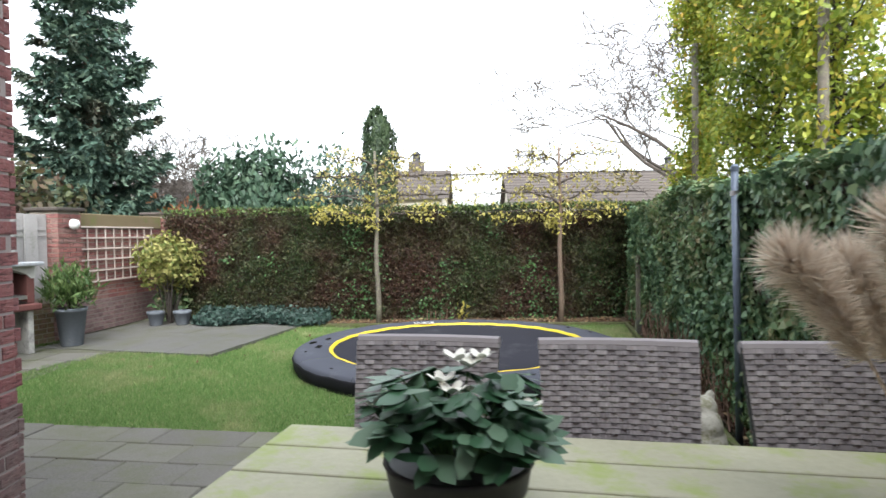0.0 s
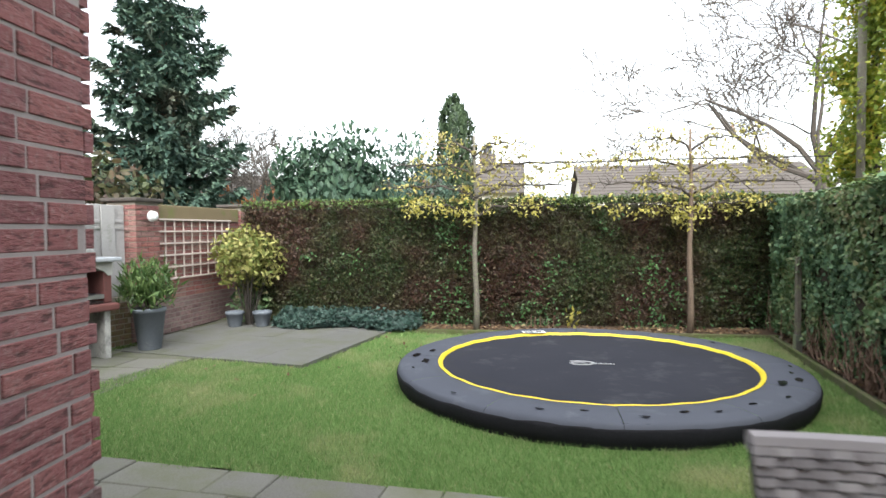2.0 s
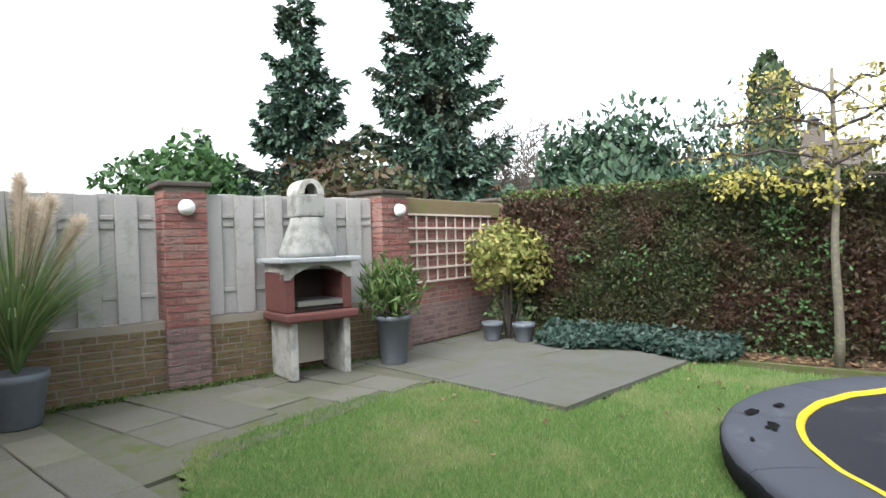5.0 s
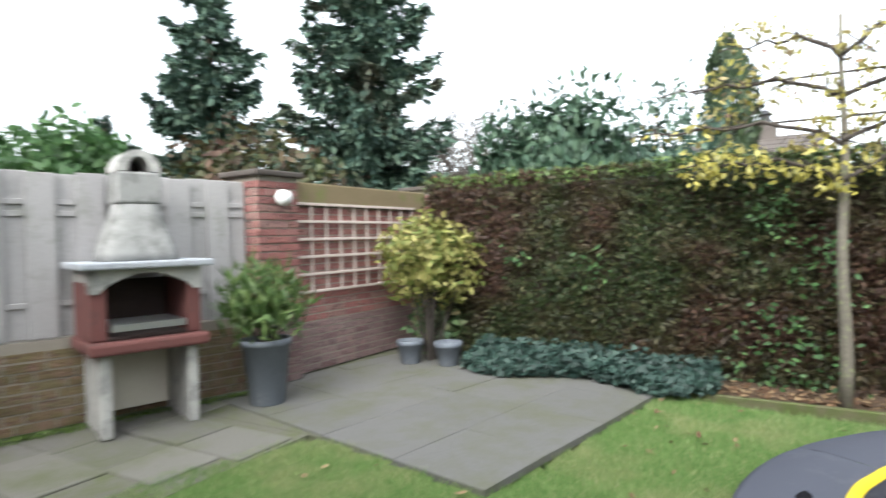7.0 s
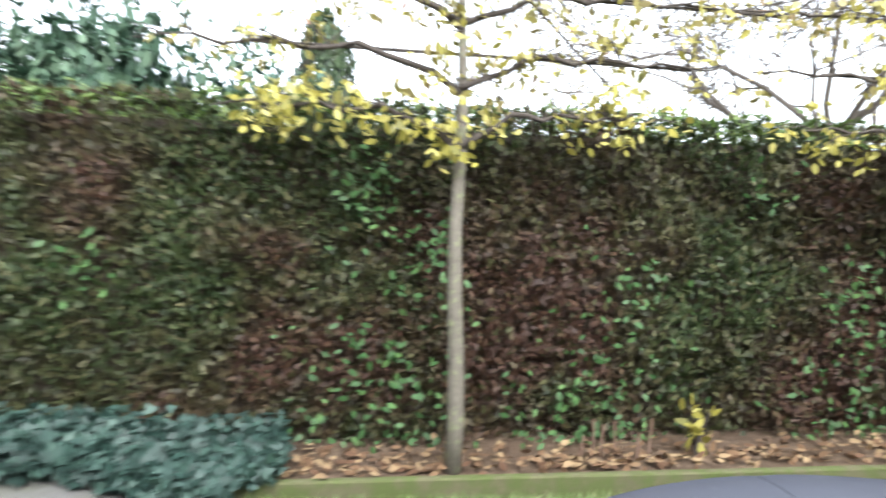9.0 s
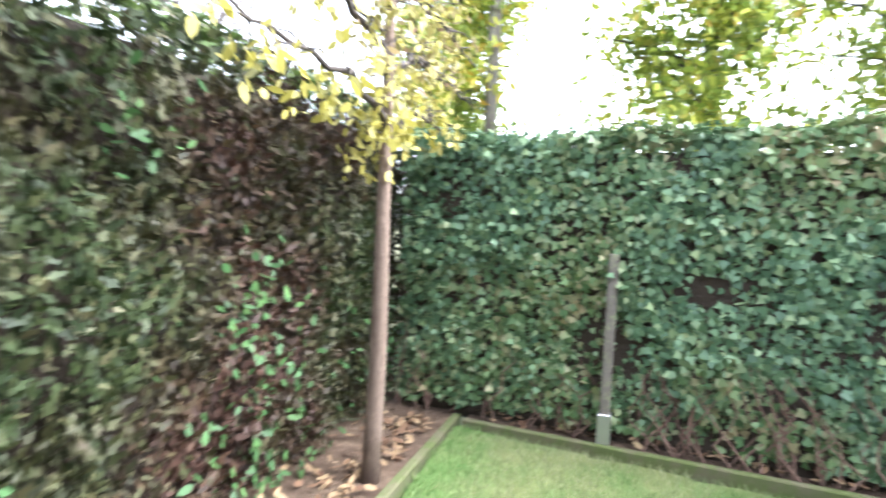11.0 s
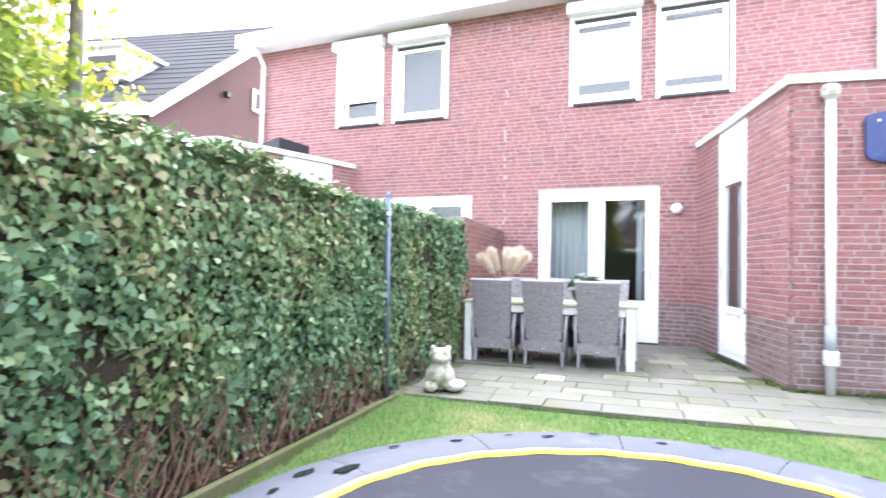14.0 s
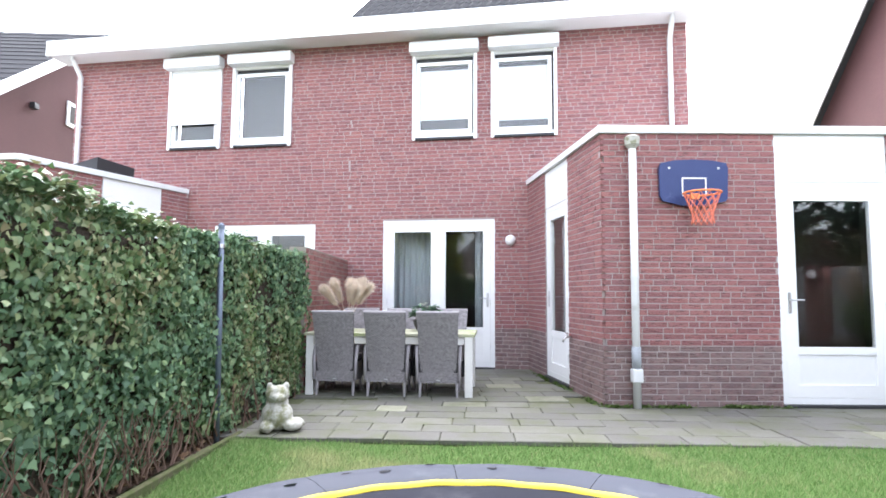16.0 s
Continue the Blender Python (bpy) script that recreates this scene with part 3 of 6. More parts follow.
# flat roof of the extension, its trims and panels
def flat_roof(name, pts, z, label):
    bm = bmesh.new()
    f = bm.faces.new([bm.verts.new((x, y, z)) for x, y in pts])
    e = bmesh.ops.extrude_face_region(bm, geom=[f])
    bmesh.ops.translate(bm, verts=[v for v in e["geom"] if isinstance(v, bmesh.types.BMVert)], vec=(0, 0, 0.02))
    return structure(name, bm, M_TRIM, label, "roof")


flat_roof("roof_extension", [(-0.01, -0.01), (-4.58, 0.22), (-4.58, -1.95), (0.17, -3.0)], H_EXT, "flat felted roof of the extension")
put(plain("trim_extension_front", (-4.62, -0.02, H_EXT - 0.01), (0.035, 0.035, H_EXT + 0.075), M_TRIM, "pale aluminium roof edge of the extension", "trim"), FRONT)
put(plain("trim_extension_side", (-0.02, -3.0, H_EXT - 0.008), (0.033, -0.024, H_EXT + 0.073), M_TRIM, "pale aluminium roof edge along the terrace", "trim"), SIDE)
put(plain("panel_over_door", (-3.05, -0.10, 2.36), (-1.85, -0.012, H_EXT - 0.012), M_PANEL, "white panel above the back door", "trim"), FRONT)
put(plain("panel_over_side_door", (-0.10, -2.09, 2.36), (-0.012, -1.10, H_EXT - 0.012), M_PANEL, "white panel above the side door", "trim"), SIDE)
put(plain("panel_neighbour", (0.55, -0.10, 0.0), (1.61, -0.012, H_EXT - 0.012), M_PANEL, "white panel in the neighbour's extension", "trim"), NEXT)
put(plain("trim_neighbour_extension", (0.03, -0.02, H_EXT - 0.01), (2.83, 0.035, H_EXT + 0.075), M_TRIM, "pale roof edge of the neighbour's extension", "trim"), NEXT)
put(plain("trim_neighbour_front", (6.53, 2.73, H_EXT - 0.008), (9.55, 2.785, H_EXT + 0.073), M_TRIM, "pale roof edge along the neighbour's extension", "trim"), HOUSE)
put(flat_roof("roof_neighbour_extension", [(5.9, 0.01), (9.5, 0.01), (9.5, 2.72), (6.56, 2.72)], H_EXT, "flat roof of the neighbour's extension"), HOUSE)


# eaves and pitched roofs
def eaves(name, x0, x1, z, label):
    bm = bmesh.new()
    box(bm, (x0, FY - 0.05, z - 0.03), (x1, FY + 0.42, z))
    box(bm, (x0, FY + 0.422, z - 0.05), (x1, FY + 0.47, z + 0.22))
    box(bm, (x0, FY + 0.30, z + 0.17), (x1, FY + 0.42, z + 0.2))
    return structure(name, bm, M_WHITE, label, "eaves")


def pitched_roof(name, x0, x1, y0, z0, run, rise, material, label, pitch_rows=0.30):
    """Tiled slope that rises away from y0 towards -y, with a row of tile edges."""
    bm = bmesh.new()
    rows = int(math.hypot(run, rise) / pitch_rows)
    dy, dz = -run / rows, rise / rows
    cols = int((x1 - x0) / 0.15)
    for r in range(rows):
        ya, za = y0 + r * dy, z0 + r * dz
        prev = None
        for k in range(cols * 2 + 1):
            x = x0 + (x1 - x0) * k / (cols * 2)
            h = 0.035 if k % 2 else 0.0
            ring = [bm.verts.new((x, ya, za + h - 0.03)), bm.verts.new((x, ya, za + h)), bm.verts.new((x, ya + dy, za + dz + h - 0.012))]
            if prev:
                bm.faces.new((prev[0], ring[0], ring[1], prev[1])), bm.faces.new((prev[1], ring[1], ring[2], prev[2]))
            prev = ring
    return structure(name, bm, material, label, "roof")


put(eaves("eaves_house", -2.60, JOINT, 5.40, "white boxed eaves and gutter of the house"), HOUSE)
put(eaves("eaves_neighbour", JOINT + 0.004, 8.47, 5.40, "white boxed eaves and gutter of the neighbouring house"), HOUSE)
put(pitched_roof("roof_house", -2.55, JOINT, FY + 0.40, 5.60, 3.2, 2.6, M_TILE, "dark tiled roof slope of the house"), HOUSE)
put(pitched_roof("roof_neighbour", JOINT + 0.01, 8.47, FY + 0.40, 5.60, 3.2, 0.7, M_TILE, "dark tiled roof slope of the neighbouring house"), HOUSE)


def downpipe(label, x, y, z0, z1, zb=None, kink=0.0):
    t = thing("downpipe", label, "downpipe", (x, y, 0), 0)
    pts = [(0, 0, z0), (0, 0, z1)] if not kink else [(0, 0, z0), (0, 0, z1 - 0.35), (0, kink, z1 - 0.08), (0, kink, z1)]
    part("pipe", tube(bmesh.new(), pts, 0.04, 16), M_PIPE, t, "", True)
    for z in [z0 + 0.35, (z0 + z1) / 2, z1 - 0.5]:
        if z0 < z < z1:
            bm = tube(bmesh.new(), [(0, 0, z - 0.012), (0, 0, z + 0.012)], 0.046, 16)
            box(bm, (-0.015, -0.085, z - 0.01), (0.015, -0.04, z + 0.01))
            part("bracket", bm, M_PIPE, t)
    return t


pipe = put(downpipe("pale grey plastic downpipe on the extension corner", -0.31, 0.085, -0.02, 2.70), FRONT)
part("hopper", lathe([(0.035, 0), (0.075, 0.05), (0.08, 0.13), (0.05, 0.15)], 20, (0, 0, 2.68)), M_STONE, pipe, "grey stained rainwater head")
part("lower_sleeve", tube(bmesh.new(), [(0, 0, 0.38), (0, 0, 0.62)], 0.047, 16), M_GREYCONC, pipe, "grey lower sleeve", True)
part("clean_out", soft_box((-0.055, -0.05, 0.26), (0.055, 0.055, 0.40), 0.015), M_PIPE, pipe, "square clean-out box")
put(downpipe("white downpipe on the house corner", -2.17, FY + 0.09, 2.93, 5.42, kink=0.22), HOUSE)
put(downpipe("white downpipe on the neighbouring house", 8.07, FY + 0.09, 2.93, 5.42, kink=0.22), HOUSE)


# ---- windows and doors ----
def frame_bars(x0, x1, z0, z1, w, y0, y1):
    """Four bars of a frame, each with butt joints."""
    bm = bmesh.new()
    box(bm, (x0, y0, z0), (x0 + w, y1, z1)), box(bm, (x1 - w, y0, z0), (x1, y1, z1))
    box(bm, (x0 + w, y0, z0), (x1 - w, y1, z0 + w)), box(bm, (x0 + w, y0, z1 - w), (x1 - w, y1, z1))
    return bm


def window(number, label, x0, x1, z0, z1, blind=0.0, shutter=False, inset=0.07):
    w = thing("window_%d" % number, label, "window", (x0, FY, z0), 0, "", "structure")
    a, h = x1 - x0, z1 - z0
    part("window_frame", frame_bars(0.0, a, 0, h, 0.055, -inset, 0.012), M_WHITE, w)
    part("sash", frame_bars(0.085, a - 0.058, 0.075, h - 0.12, 0.06, -inset - 0.02, -0.02), M_WHITE, w)
    part("head_vent", soft_box((0.06, -0.05, h - 0.115), (a - 0.06, -0.022, h - 0.06), 0.003, 1), M_RUBBER, w, "dark ventilation strip")
    pane = part("pane", box(bmesh.new(), (0.14, -0.05, 0.13), (a - 0.11, -0.044, h - 0.175)), M_GLASS, w)
    pane.visible_shadow = False
    # A flat panel stands in for the room, its dimness in the colour.
    part("back_panel", box(bmesh.new(), (0.0, -0.36, -0.05), (a, -0.34, h + 0.05)), M_INSIDE, w, "flat dark panel in place of the room, dimness put into its colour")
    if blind:
        part("blind", box(bmesh.new(), (0.13, -0.085, h - 0.15 - blind * (h - 0.3)), (a - 0.1, -0.078, h - 0.25)), M_BLIND, w, "white roller blind half drawn")
    part("shutter_box", soft_box((-0.035, 0.0, h - 0.01), (a + 0.035, 0.19, h + 0.17), 0.02), M_SHUTTER, w, "white roller shutter box")
    for s in (0.0, a - 0.055):
        part("guide_rail", soft_box((s, 0.014, -0.045), (s + 0.055, 0.045, h - 0.012), 0.004, 1), M_SHUTTER, w)
    part("window_sill", soft_box((0.057, 0.005, -0.045), (a - 0.057, 0.05, -0.005), 0.004, 1), M_RUBBER, w, "dark sill")
    if shutter:
        bm = bmesh.new()
        for k in range(18):
            z = h - 0.01 - (k + 1) * 0.055
            box(bm, (0.058, 0.016, z + 0.003), (a - 0.058, 0.028, z + 0.055))
        part("shutter_slats", bm, M_SHUTTER, w, "white slats lowered most of the way")
    return w


put(window(1, "white framed window with a roller shutter box and blind", 0.807, 1.878, SILL, HEAD, 0.85), HOUSE)
put(window(2, "white framed window with a roller shutter box and a lowered blind", -0.472, 0.58, SILL, HEAD, 0.9), HOUSE)
put(window(3, "white framed window with a roller shutter box", 4.0, 5.10, SILL, HEAD, 0.0), HOUSE)
put(window(4, "white framed window with its roller shutter mostly down", 5.31, 6.32, SILL, HEAD, 0.0, True), HOUSE)


def handle(parent, x, y, z, side=1):
    bm = soft_box((x - 0.016, y, z - 0.11), (x + 0.016, y + 0.012, z + 0.11), 0.004, 1)
    tube(bm, [(x, y + 0.01, z + 0.03), (x, y + 0.055, z + 0.03), (x + side * 0.12, y + 0.06, z + 0.03)], 0.009, 10)
    return part("handle", bm, M_STEEL, parent, "brushed steel handle")


def door_leaf(parent, x0, x1, z0, z1, y, rail=0.11, foot=0.55, side=1, hinges="r", grip=True):
    """One glazed leaf with a solid foot panel."""
    leaf = part("door_leaf", frame_bars(x0, x1, z0, z1, rail, y - 0.055, y), M_WHITE, parent)
    part("mid_rail", box(bmesh.new(), (x0 + rail, y - 0.05, z0 + foot - 0.08), (x1 - rail, y - 0.004, z0 + foot)), M_WHITE, leaf)
    part("foot_panel", box(bmesh.new(), (x0 + rail, y - 0.04, z0 + rail), (x1 - rail, y - 0.018, z0 + foot - 0.08)), M_PANEL, leaf)
    p = part("pane", box(bmesh.new(), (x0 + rail, y - 0.034, z0 + foot), (x1 - rail, y - 0.028, z1 - rail)), M_GLASS, leaf)
    p.visible_shadow = False
    if grip:
        handle(leaf, x0 + 0.05 if side > 0 else x1 - 0.05, y, z0 + 0.98, side)
    hx = x1 - 0.01 if hinges == "r" else x0 + 0.01
    for z in (0.25, 0.95, 1.65, z1 - z0 - 0.2):
        part("hinge", tube(bmesh.new(), [(hx, y + 0.008, z0 + z - 0.05), (hx, y + 0.008, z0 + z + 0.05)], 0.011, 10), M_PANEL, leaf)
    return leaf


# French doors to the terrace
d1 = thing("door_1", "white French doors with tall panes, closed", "door", (0.524, FY, 0), 0, "", "structure")
part("door_frame", frame_bars(0.0, 1.828, 0.02, 2.35, 0.065, -0.09, -0.01), M_WHITE, d1)
door_leaf(d1, 0.067, 0.913, 0.088, 2.282, -0.012, 0.12, 0.55, 1, "l")
door_leaf(d1, 0.915, 1.761, 0.088, 2.282, -0.012, 0.12, 0.55, -1, "r", False)
part("threshold", soft_box((0.0, -0.09, -0.02), (1.828, 0.03, 0.018), 0.004, 1), M_RUBBER, d1, "dark threshold")
put(d1, HOUSE)
# side door of the extension
d2 = thing("door_2", "white glazed side door with a steel handle", "door", (0.0, -1.10, 0), -90, "", "structure")
part("door_frame", frame_bars(0.0, 0.99, 0.05, 2.36, 0.065, -0.10, -0.02), M_WHITE, d2)
door_leaf(d2, 0.067, 0.923, 0.118, 2.292, -0.022, 0.12, 0.55, -1, "l")
part("threshold", soft_box((0.0, -0.10, -0.02), (0.99, 0.02, 0.048), 0.004, 1), M_RUBBER, d2, "dark threshold")
put(d2, SIDE)
# back door of the extension
d3 = thing("door_3", "white back door with one tall dark pane", "door", (-3.05, 0.0, 0), 0, "", "structure")
part("door_frame", frame_bars(0.0, 1.20, 0.03, 2.36, 0.065, -0.10, -0.02), M_WHITE, d3)
door_leaf(d3, 0.067, 1.133, 0.098, 2.292, -0.022, 0.13, 0.52, -1, "l")
part("threshold", soft_box((0.0, -0.10, -0.02), (1.20, 0.03, 0.028), 0.004, 1), M_RUBBER, d3, "dark threshold")
put(d3, FRONT)
d4 = thing("door_4", "white framed doors of the neighbouring house", "door", (3.527, FY, 0), 0, "", "structure")
part("door_frame", frame_bars(0.0, 1.83, 0.02, 2.32, 0.065, -0.09, -0.01), M_WHITE, d4)
door_leaf(d4, 0.067, 0.914, 0.088, 2.252, -0.012, 0.12, 0.55, 1, "l", False)
door_leaf(d4, 0.916, 1.763, 0.088, 2.252, -0.012, 0.12, 0.55, -1, "r", False)
put(d4, HOUSE)


# rooms behind the glass, added to block the sky, with dimness in their colour
def open_box(name, a, c, gone, label):
    """Walls, floor and ceiling of a room, without the side named."""
    (x0, y0, z0), (x1, y1, z1) = a, c
    bm = bmesh.new()
    sides = {"y1": None, "y0": ((x0, y0 - 0.05, z0), (x1, y0, z1)), "x0": ((x0 - 0.05, y0, z0), (x0, y1, z1)), "x1": ((x1, y0, z0), (x1 + 0.05, y1, z1)),
             "z0": ((x0, y0, z0 - 0.05), (x1, y1, z0)), "z1": ((x0, y0, z1), (x1, y1, z1 + 0.05))}
    for k, s in sides.items():
        if s and k != gone:
            box(bm, *s)
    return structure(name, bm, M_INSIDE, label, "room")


put(open_box("wall_living_room", (0.2, FY - 4.0, 0.0), (2.85, FY - 0.31, 2.55), "y1", "room box behind the French doors, dimness put into its colour"), HOUSE)
put(open_box("wall_neighbour_room", (3.3, FY - 3.0, 0.0), (5.6, FY - 0.31, 2.5), "y1", "room box added behind the neighbour's doors, dimness put into its colour"), HOUSE)
open_box("wall_added_extension_room", (-4.2, -1.7, 0.0), (-0.3, -0.27, 2.6), "y1", "room box added inside the extension, dimness put into its colour")


def curtain(x0, x1, y, z0, z1, label):
    bm = bmesh.new()
    n = int((x1 - x0) / 0.012)
    prev = None
    for k in range(n + 1):
        x = x0 + (x1 - x0) * k / n
        yy = y + 0.03 * math.sin(k * 0.75) + 0.012 * math.sin(k * 0.23)
        cur = [bm.verts.new((x, yy, z0)), bm.verts.new((x, yy * 1.0 + 0.0, z1))]
        if prev:
            bm.faces.new((prev[0], cur[0], cur[1], prev[1]))
        prev = cur
    ob = link("curtain", bm, M_CURTAIN, True)
    s = ob.modifiers.new("thickness", "SOLIDIFY")
    s.thickness = 0.004
    return tagged(ob, label, "curtain")


put(curtain(1.62, 2.28, FY - 0.38, 0.05, 2.3, "pale grey pleated curtain drawn aside behind the glass"), HOUSE)
put(curtain(0.58, 0.88, FY - 0.38, 0.05, 2.3, "pale grey pleated curtain drawn aside behind the glass"), HOUSE)


# ---- hedges ----
def rect_points(g, n, origin, u, v, jitter, normal):
    a, b = g.random(n), g.random(n)
    P = np.array(origin) + a[:, None] * np.array(u) + b[:, None] * np.array(v)
    P += np.array(normal)[None] * (g.normal(0, jitter, n))[:, None]
    return P, np.tile(np.array(normal, float), (n, 1))


HY, HH = 6.50, 1.70


def back_hedge():
    x0, x1, deep = -2.85, 4.75, 0.95
    h = thing("hedge", "tall clipped conifer hedge, green with brown bare patches", "hedge", (0.9, HY + deep / 2, -0.1))
    inv = h.matrix_world.inverted()
    # Added box stops see-through; its dark colour stands in for inner shade.
    part("core", soft_box((x0 + 0.1, HY + 0.12, -0.1), (x1 - 0.1, HY + deep - 0.1, HH - 0.09), 0.05, 1, inv), M_CORE, h, "dark brown filler box inside the hedge, twig shade put into its colour")
    g = np.random.default_rng(21)
    P, N = rect_points(g, 48000, (x0, HY, 0.0), (x1 - x0, 0, 0), (0, 0, HH), 0.03, (0, -1, 0))
    P[:, 1] += 0.04 - lumps(P, 2.6, 0.10, 3) - lumps(P, 9.0, 0.05, 7)
    T, M = rect_points(g, 8000, (x0, HY, HH), (x1 - x0, 0, 0), (0, deep, 0), 0.02, (0, 0, 1))
    T[:, 2] += lumps(T, 1.6, 0.05, 1)
    E, K = rect_points(g, 4200, (x0, HY, 0), (0, deep, 0), (0, 0, HH), 0.04, (-1, 0, 0))
    off = np.array([0.9, HY + deep / 2, -0.1])
    up = np.tile((0, -0.5, 0.5), (len(P) + len(E), 1))
    leaves("foliage", np.vstack((P, E)) - off, np.vstack((N, K)), 0.05, M_HEDGE, h, "spray", 0.0, 0.8, 22, "", up)
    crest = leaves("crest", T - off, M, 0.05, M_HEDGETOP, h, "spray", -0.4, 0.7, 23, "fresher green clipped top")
    n = 900
    a = g.random(n)
    F = np.column_stack((x0 + a * (x1 - x0), HY - 0.0 + g.normal(0, 0.02, n), HH + g.normal(-0.03, 0.03, n)))
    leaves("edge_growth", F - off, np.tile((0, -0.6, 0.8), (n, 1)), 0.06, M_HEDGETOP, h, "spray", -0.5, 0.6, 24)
    # bindweed and bramble clusters growing out of the hedge
    for cx, cz, r, k in ((0.12, 1.28, 0.20, 75), (0.42, 0.95, 0.16, 50), (2.2, 1.35, 0.12, 30), (1.55, 0.8, 0.16, 34), (2.75, 0.75, 0.18, 55), (-1.2, 0.9, 0.12, 24), (0.2, 0.35, 0.38, 150), (2.9, 0.3, 0.45, 170), (1.3, 0.25, 0.45, 170), (-1.9, 0.95, 0.12, 22), (4.0, 0.35, 0.35, 90)):
        Q = np.column_stack((cx + g.normal(0, r * 0.6, k), HY - 0.06 + g.normal(0, 0.03, k), cz + g.normal(0, r * 0.6, k)))
        Q[:, 2] = np.maximum(Q[:, 2], 0.03)
        leaves("climber", Q - off, np.tile((0, -1, 0.5), (k, 1)), 0.048, M_GREENLEAF, h, "oval", 0.3, 0.5, 25 + k, "fresh green climber")
    return h


back_hedge()


def ivy_hedge():
    y0, y1, high, deep = -0.95, 6.45, 1.60, 0.34
    h = thing("ivy_hedge", "dense ivy screen of glossy dark green leaves on posts", "hedge", (ivy_x(2.7), 2.7, 0))
    ang = math.degrees(math.atan(IVY_SLOPE))
    h.matrix_world = pose(ivy_x(2.7), 2.7, 0, 0, 0, -ang)
    L0, L1 = y0 - 2.7, y1 - 2.7
    # Filler box behind the leaves, coloured dark in place of the shade inside.
    part("core", soft_box((0.06, L0 + 0.08, -0.05), (deep - 0.03, L1, high - 0.09), 0.04, 1), M_CORE, h, "dark brown filler box inside the ivy, shade put into its colour")
    g = np.random.default_rng(31)
    P, N = rect_points(g, 34000, (0, L0, 0.06), (0, L1 - L0, 0), (0, 0, high - 0.06), 0.025, (-1, 0, 0))
    P[:, 0] += 0.03 - lumps(P, 2.2, 0.10, 3) - lumps(P, 7.0, 0.05, 5)
    thin = lumps(P, 1.6, 1.0, 9) - 0.9 * np.clip(0.45 - P[:, 2], 0, 1) + g.normal(0, 0.25, len(P)) > -0.95
    P, N = P[thin], N[thin]
    T, M = rect_points(g, 9500, (0, L0, high), (0, L1 - L0, 0), (deep, 0, 0), 0.03, (0, 0, 1))
    T[:, 2] += lumps(T, 1.5, 0.10, 2)
    E, K = rect_points(g, 2000, (0, L0, 0.0), (deep, 0, 0), (0, 0, high), 0.06, (0, -1, 0))
    E[:, 1] -= np.abs(lumps(E, 3, 0.25, 4)) * (E[:, 2] > 0.7)
    leaves("foliage", np.vstack((P, T, E)), np.vstack((N, M, K)), 0.047, M_IVY, h, "ivy", 0.9, 0.42, 32)
    # bare stems low down
    bm = bmesh.new()
    r = random.Random(8)
    for k in range(190):
        y = r.uniform(L0, L1) if k < 90 else r.gauss(0.6, 0.9)
        pts = [(-0.02 + r.uniform(-0.03, 0.05), y, 0.0)]
        for k in range(5):
            p = pts[-1]
            pts.append((p[0] + r.uniform(-0.02, 0.025), p[1] + r.uniform(-0.09, 0.09), p[2] + r.uniform(0.05, 0.12)))
        tube(bm, pts, [0.006, 0.006, 0.005, 0.004, 0.003, 0.002], 5, False)
    part("stem_tangle", bm, M_TWIG, h, "tangled bare stems at the foot")["kind"] = "stuff"
    return h


ivy_hedge()


def fence_post(label, x, y, h, material, lean=0.0, r=0.022, square=False):
    t = thing("fence_post", label, "post", (x, y, 0))
    if square:
        part("shaft", soft_box((-0.026, -0.026, 0.12), (0.026, 0.026, h), 0.008), material, t)
        part("shoe", soft_box((-0.034, -0.034, -0.03), (0.034, 0.034, 0.16), 0.003, 1), M_STEEL, t, "galvanised steel shoe")
    else:
        part("shaft", tube(bmesh.new(), [(0, -lean, -0.03), (0, 0, h)], r, 14), material, t, "", True)
        part("cap", lathe([(r * 1.12, 0), (r * 1.12, 0.03), (r * 0.6, 0.045)], 14, (0, 0, h - 0.01)), material, t)
        part("wire_clip", tube(bmesh.new(), [(0, 0, h - 0.16), (0, 0, h - 0.13)], r * 1.25, 14), M_STEEL, t)
    return t


fence_post("round blue-grey steel post standing in the ivy", 3.50, 1.385, 1.66, M_ZINC, 0.06)
fence_post("square weathered timber post in a steel shoe in the ivy", 3.985, 5.19, 0.98, M_BARK, square=True)


# ---- borders ----
def board(name, a, b, z0, z1, t, material, label):
    v = Vector((b[0] - a[0], b[1] - a[1], 0))
    m = pose(a[0], a[1], 0, 0, 0, math.degrees(math.atan2(v.y, v.x)))
    return structure(name, soft_box((0, 0, z0), (v.length, t, z1), 0.006, 1, m), material, label, "edging")


M_EDGE = surface("mossy timber edging", (0.075, 0.07, 0.04), (0.13, 0.125, 0.065), 0.95, 50, 4, 0.6, stain=(0.075, 0.095, 0.028), stain_at=0.5)
board("edging_back", (-0.6, 6.06), (4.12, 5.98), -0.15, 0.006, 0.045, M_EDGE, "moss-covered timber board edging the hedge bed")
board("edging_side", (ivy_x(1.0) - 0.06, 1.0), (ivy_x(5.94) - 0.06, 5.94), -0.15, 0.008, 0.045, M_EDGE, "moss-covered timber board edging the ivy bed")


def bed(name, pts, z, label):
    bm = bmesh.new()
    bm.faces.new([bm.verts.new((x, y, z)) for x, y in pts])
    bmesh.ops.triangulate(bm, faces=bm.faces)
    bmesh.ops.subdivide_edges(bm, edges=bm.edges[:], cuts=5, use_grid_fill=True)
    for v in bm.verts:
        v.co.z += 0.02 * noise.noise(v.co * 3)
    return structure(name, bm, M_SOIL, label, "soil bed")


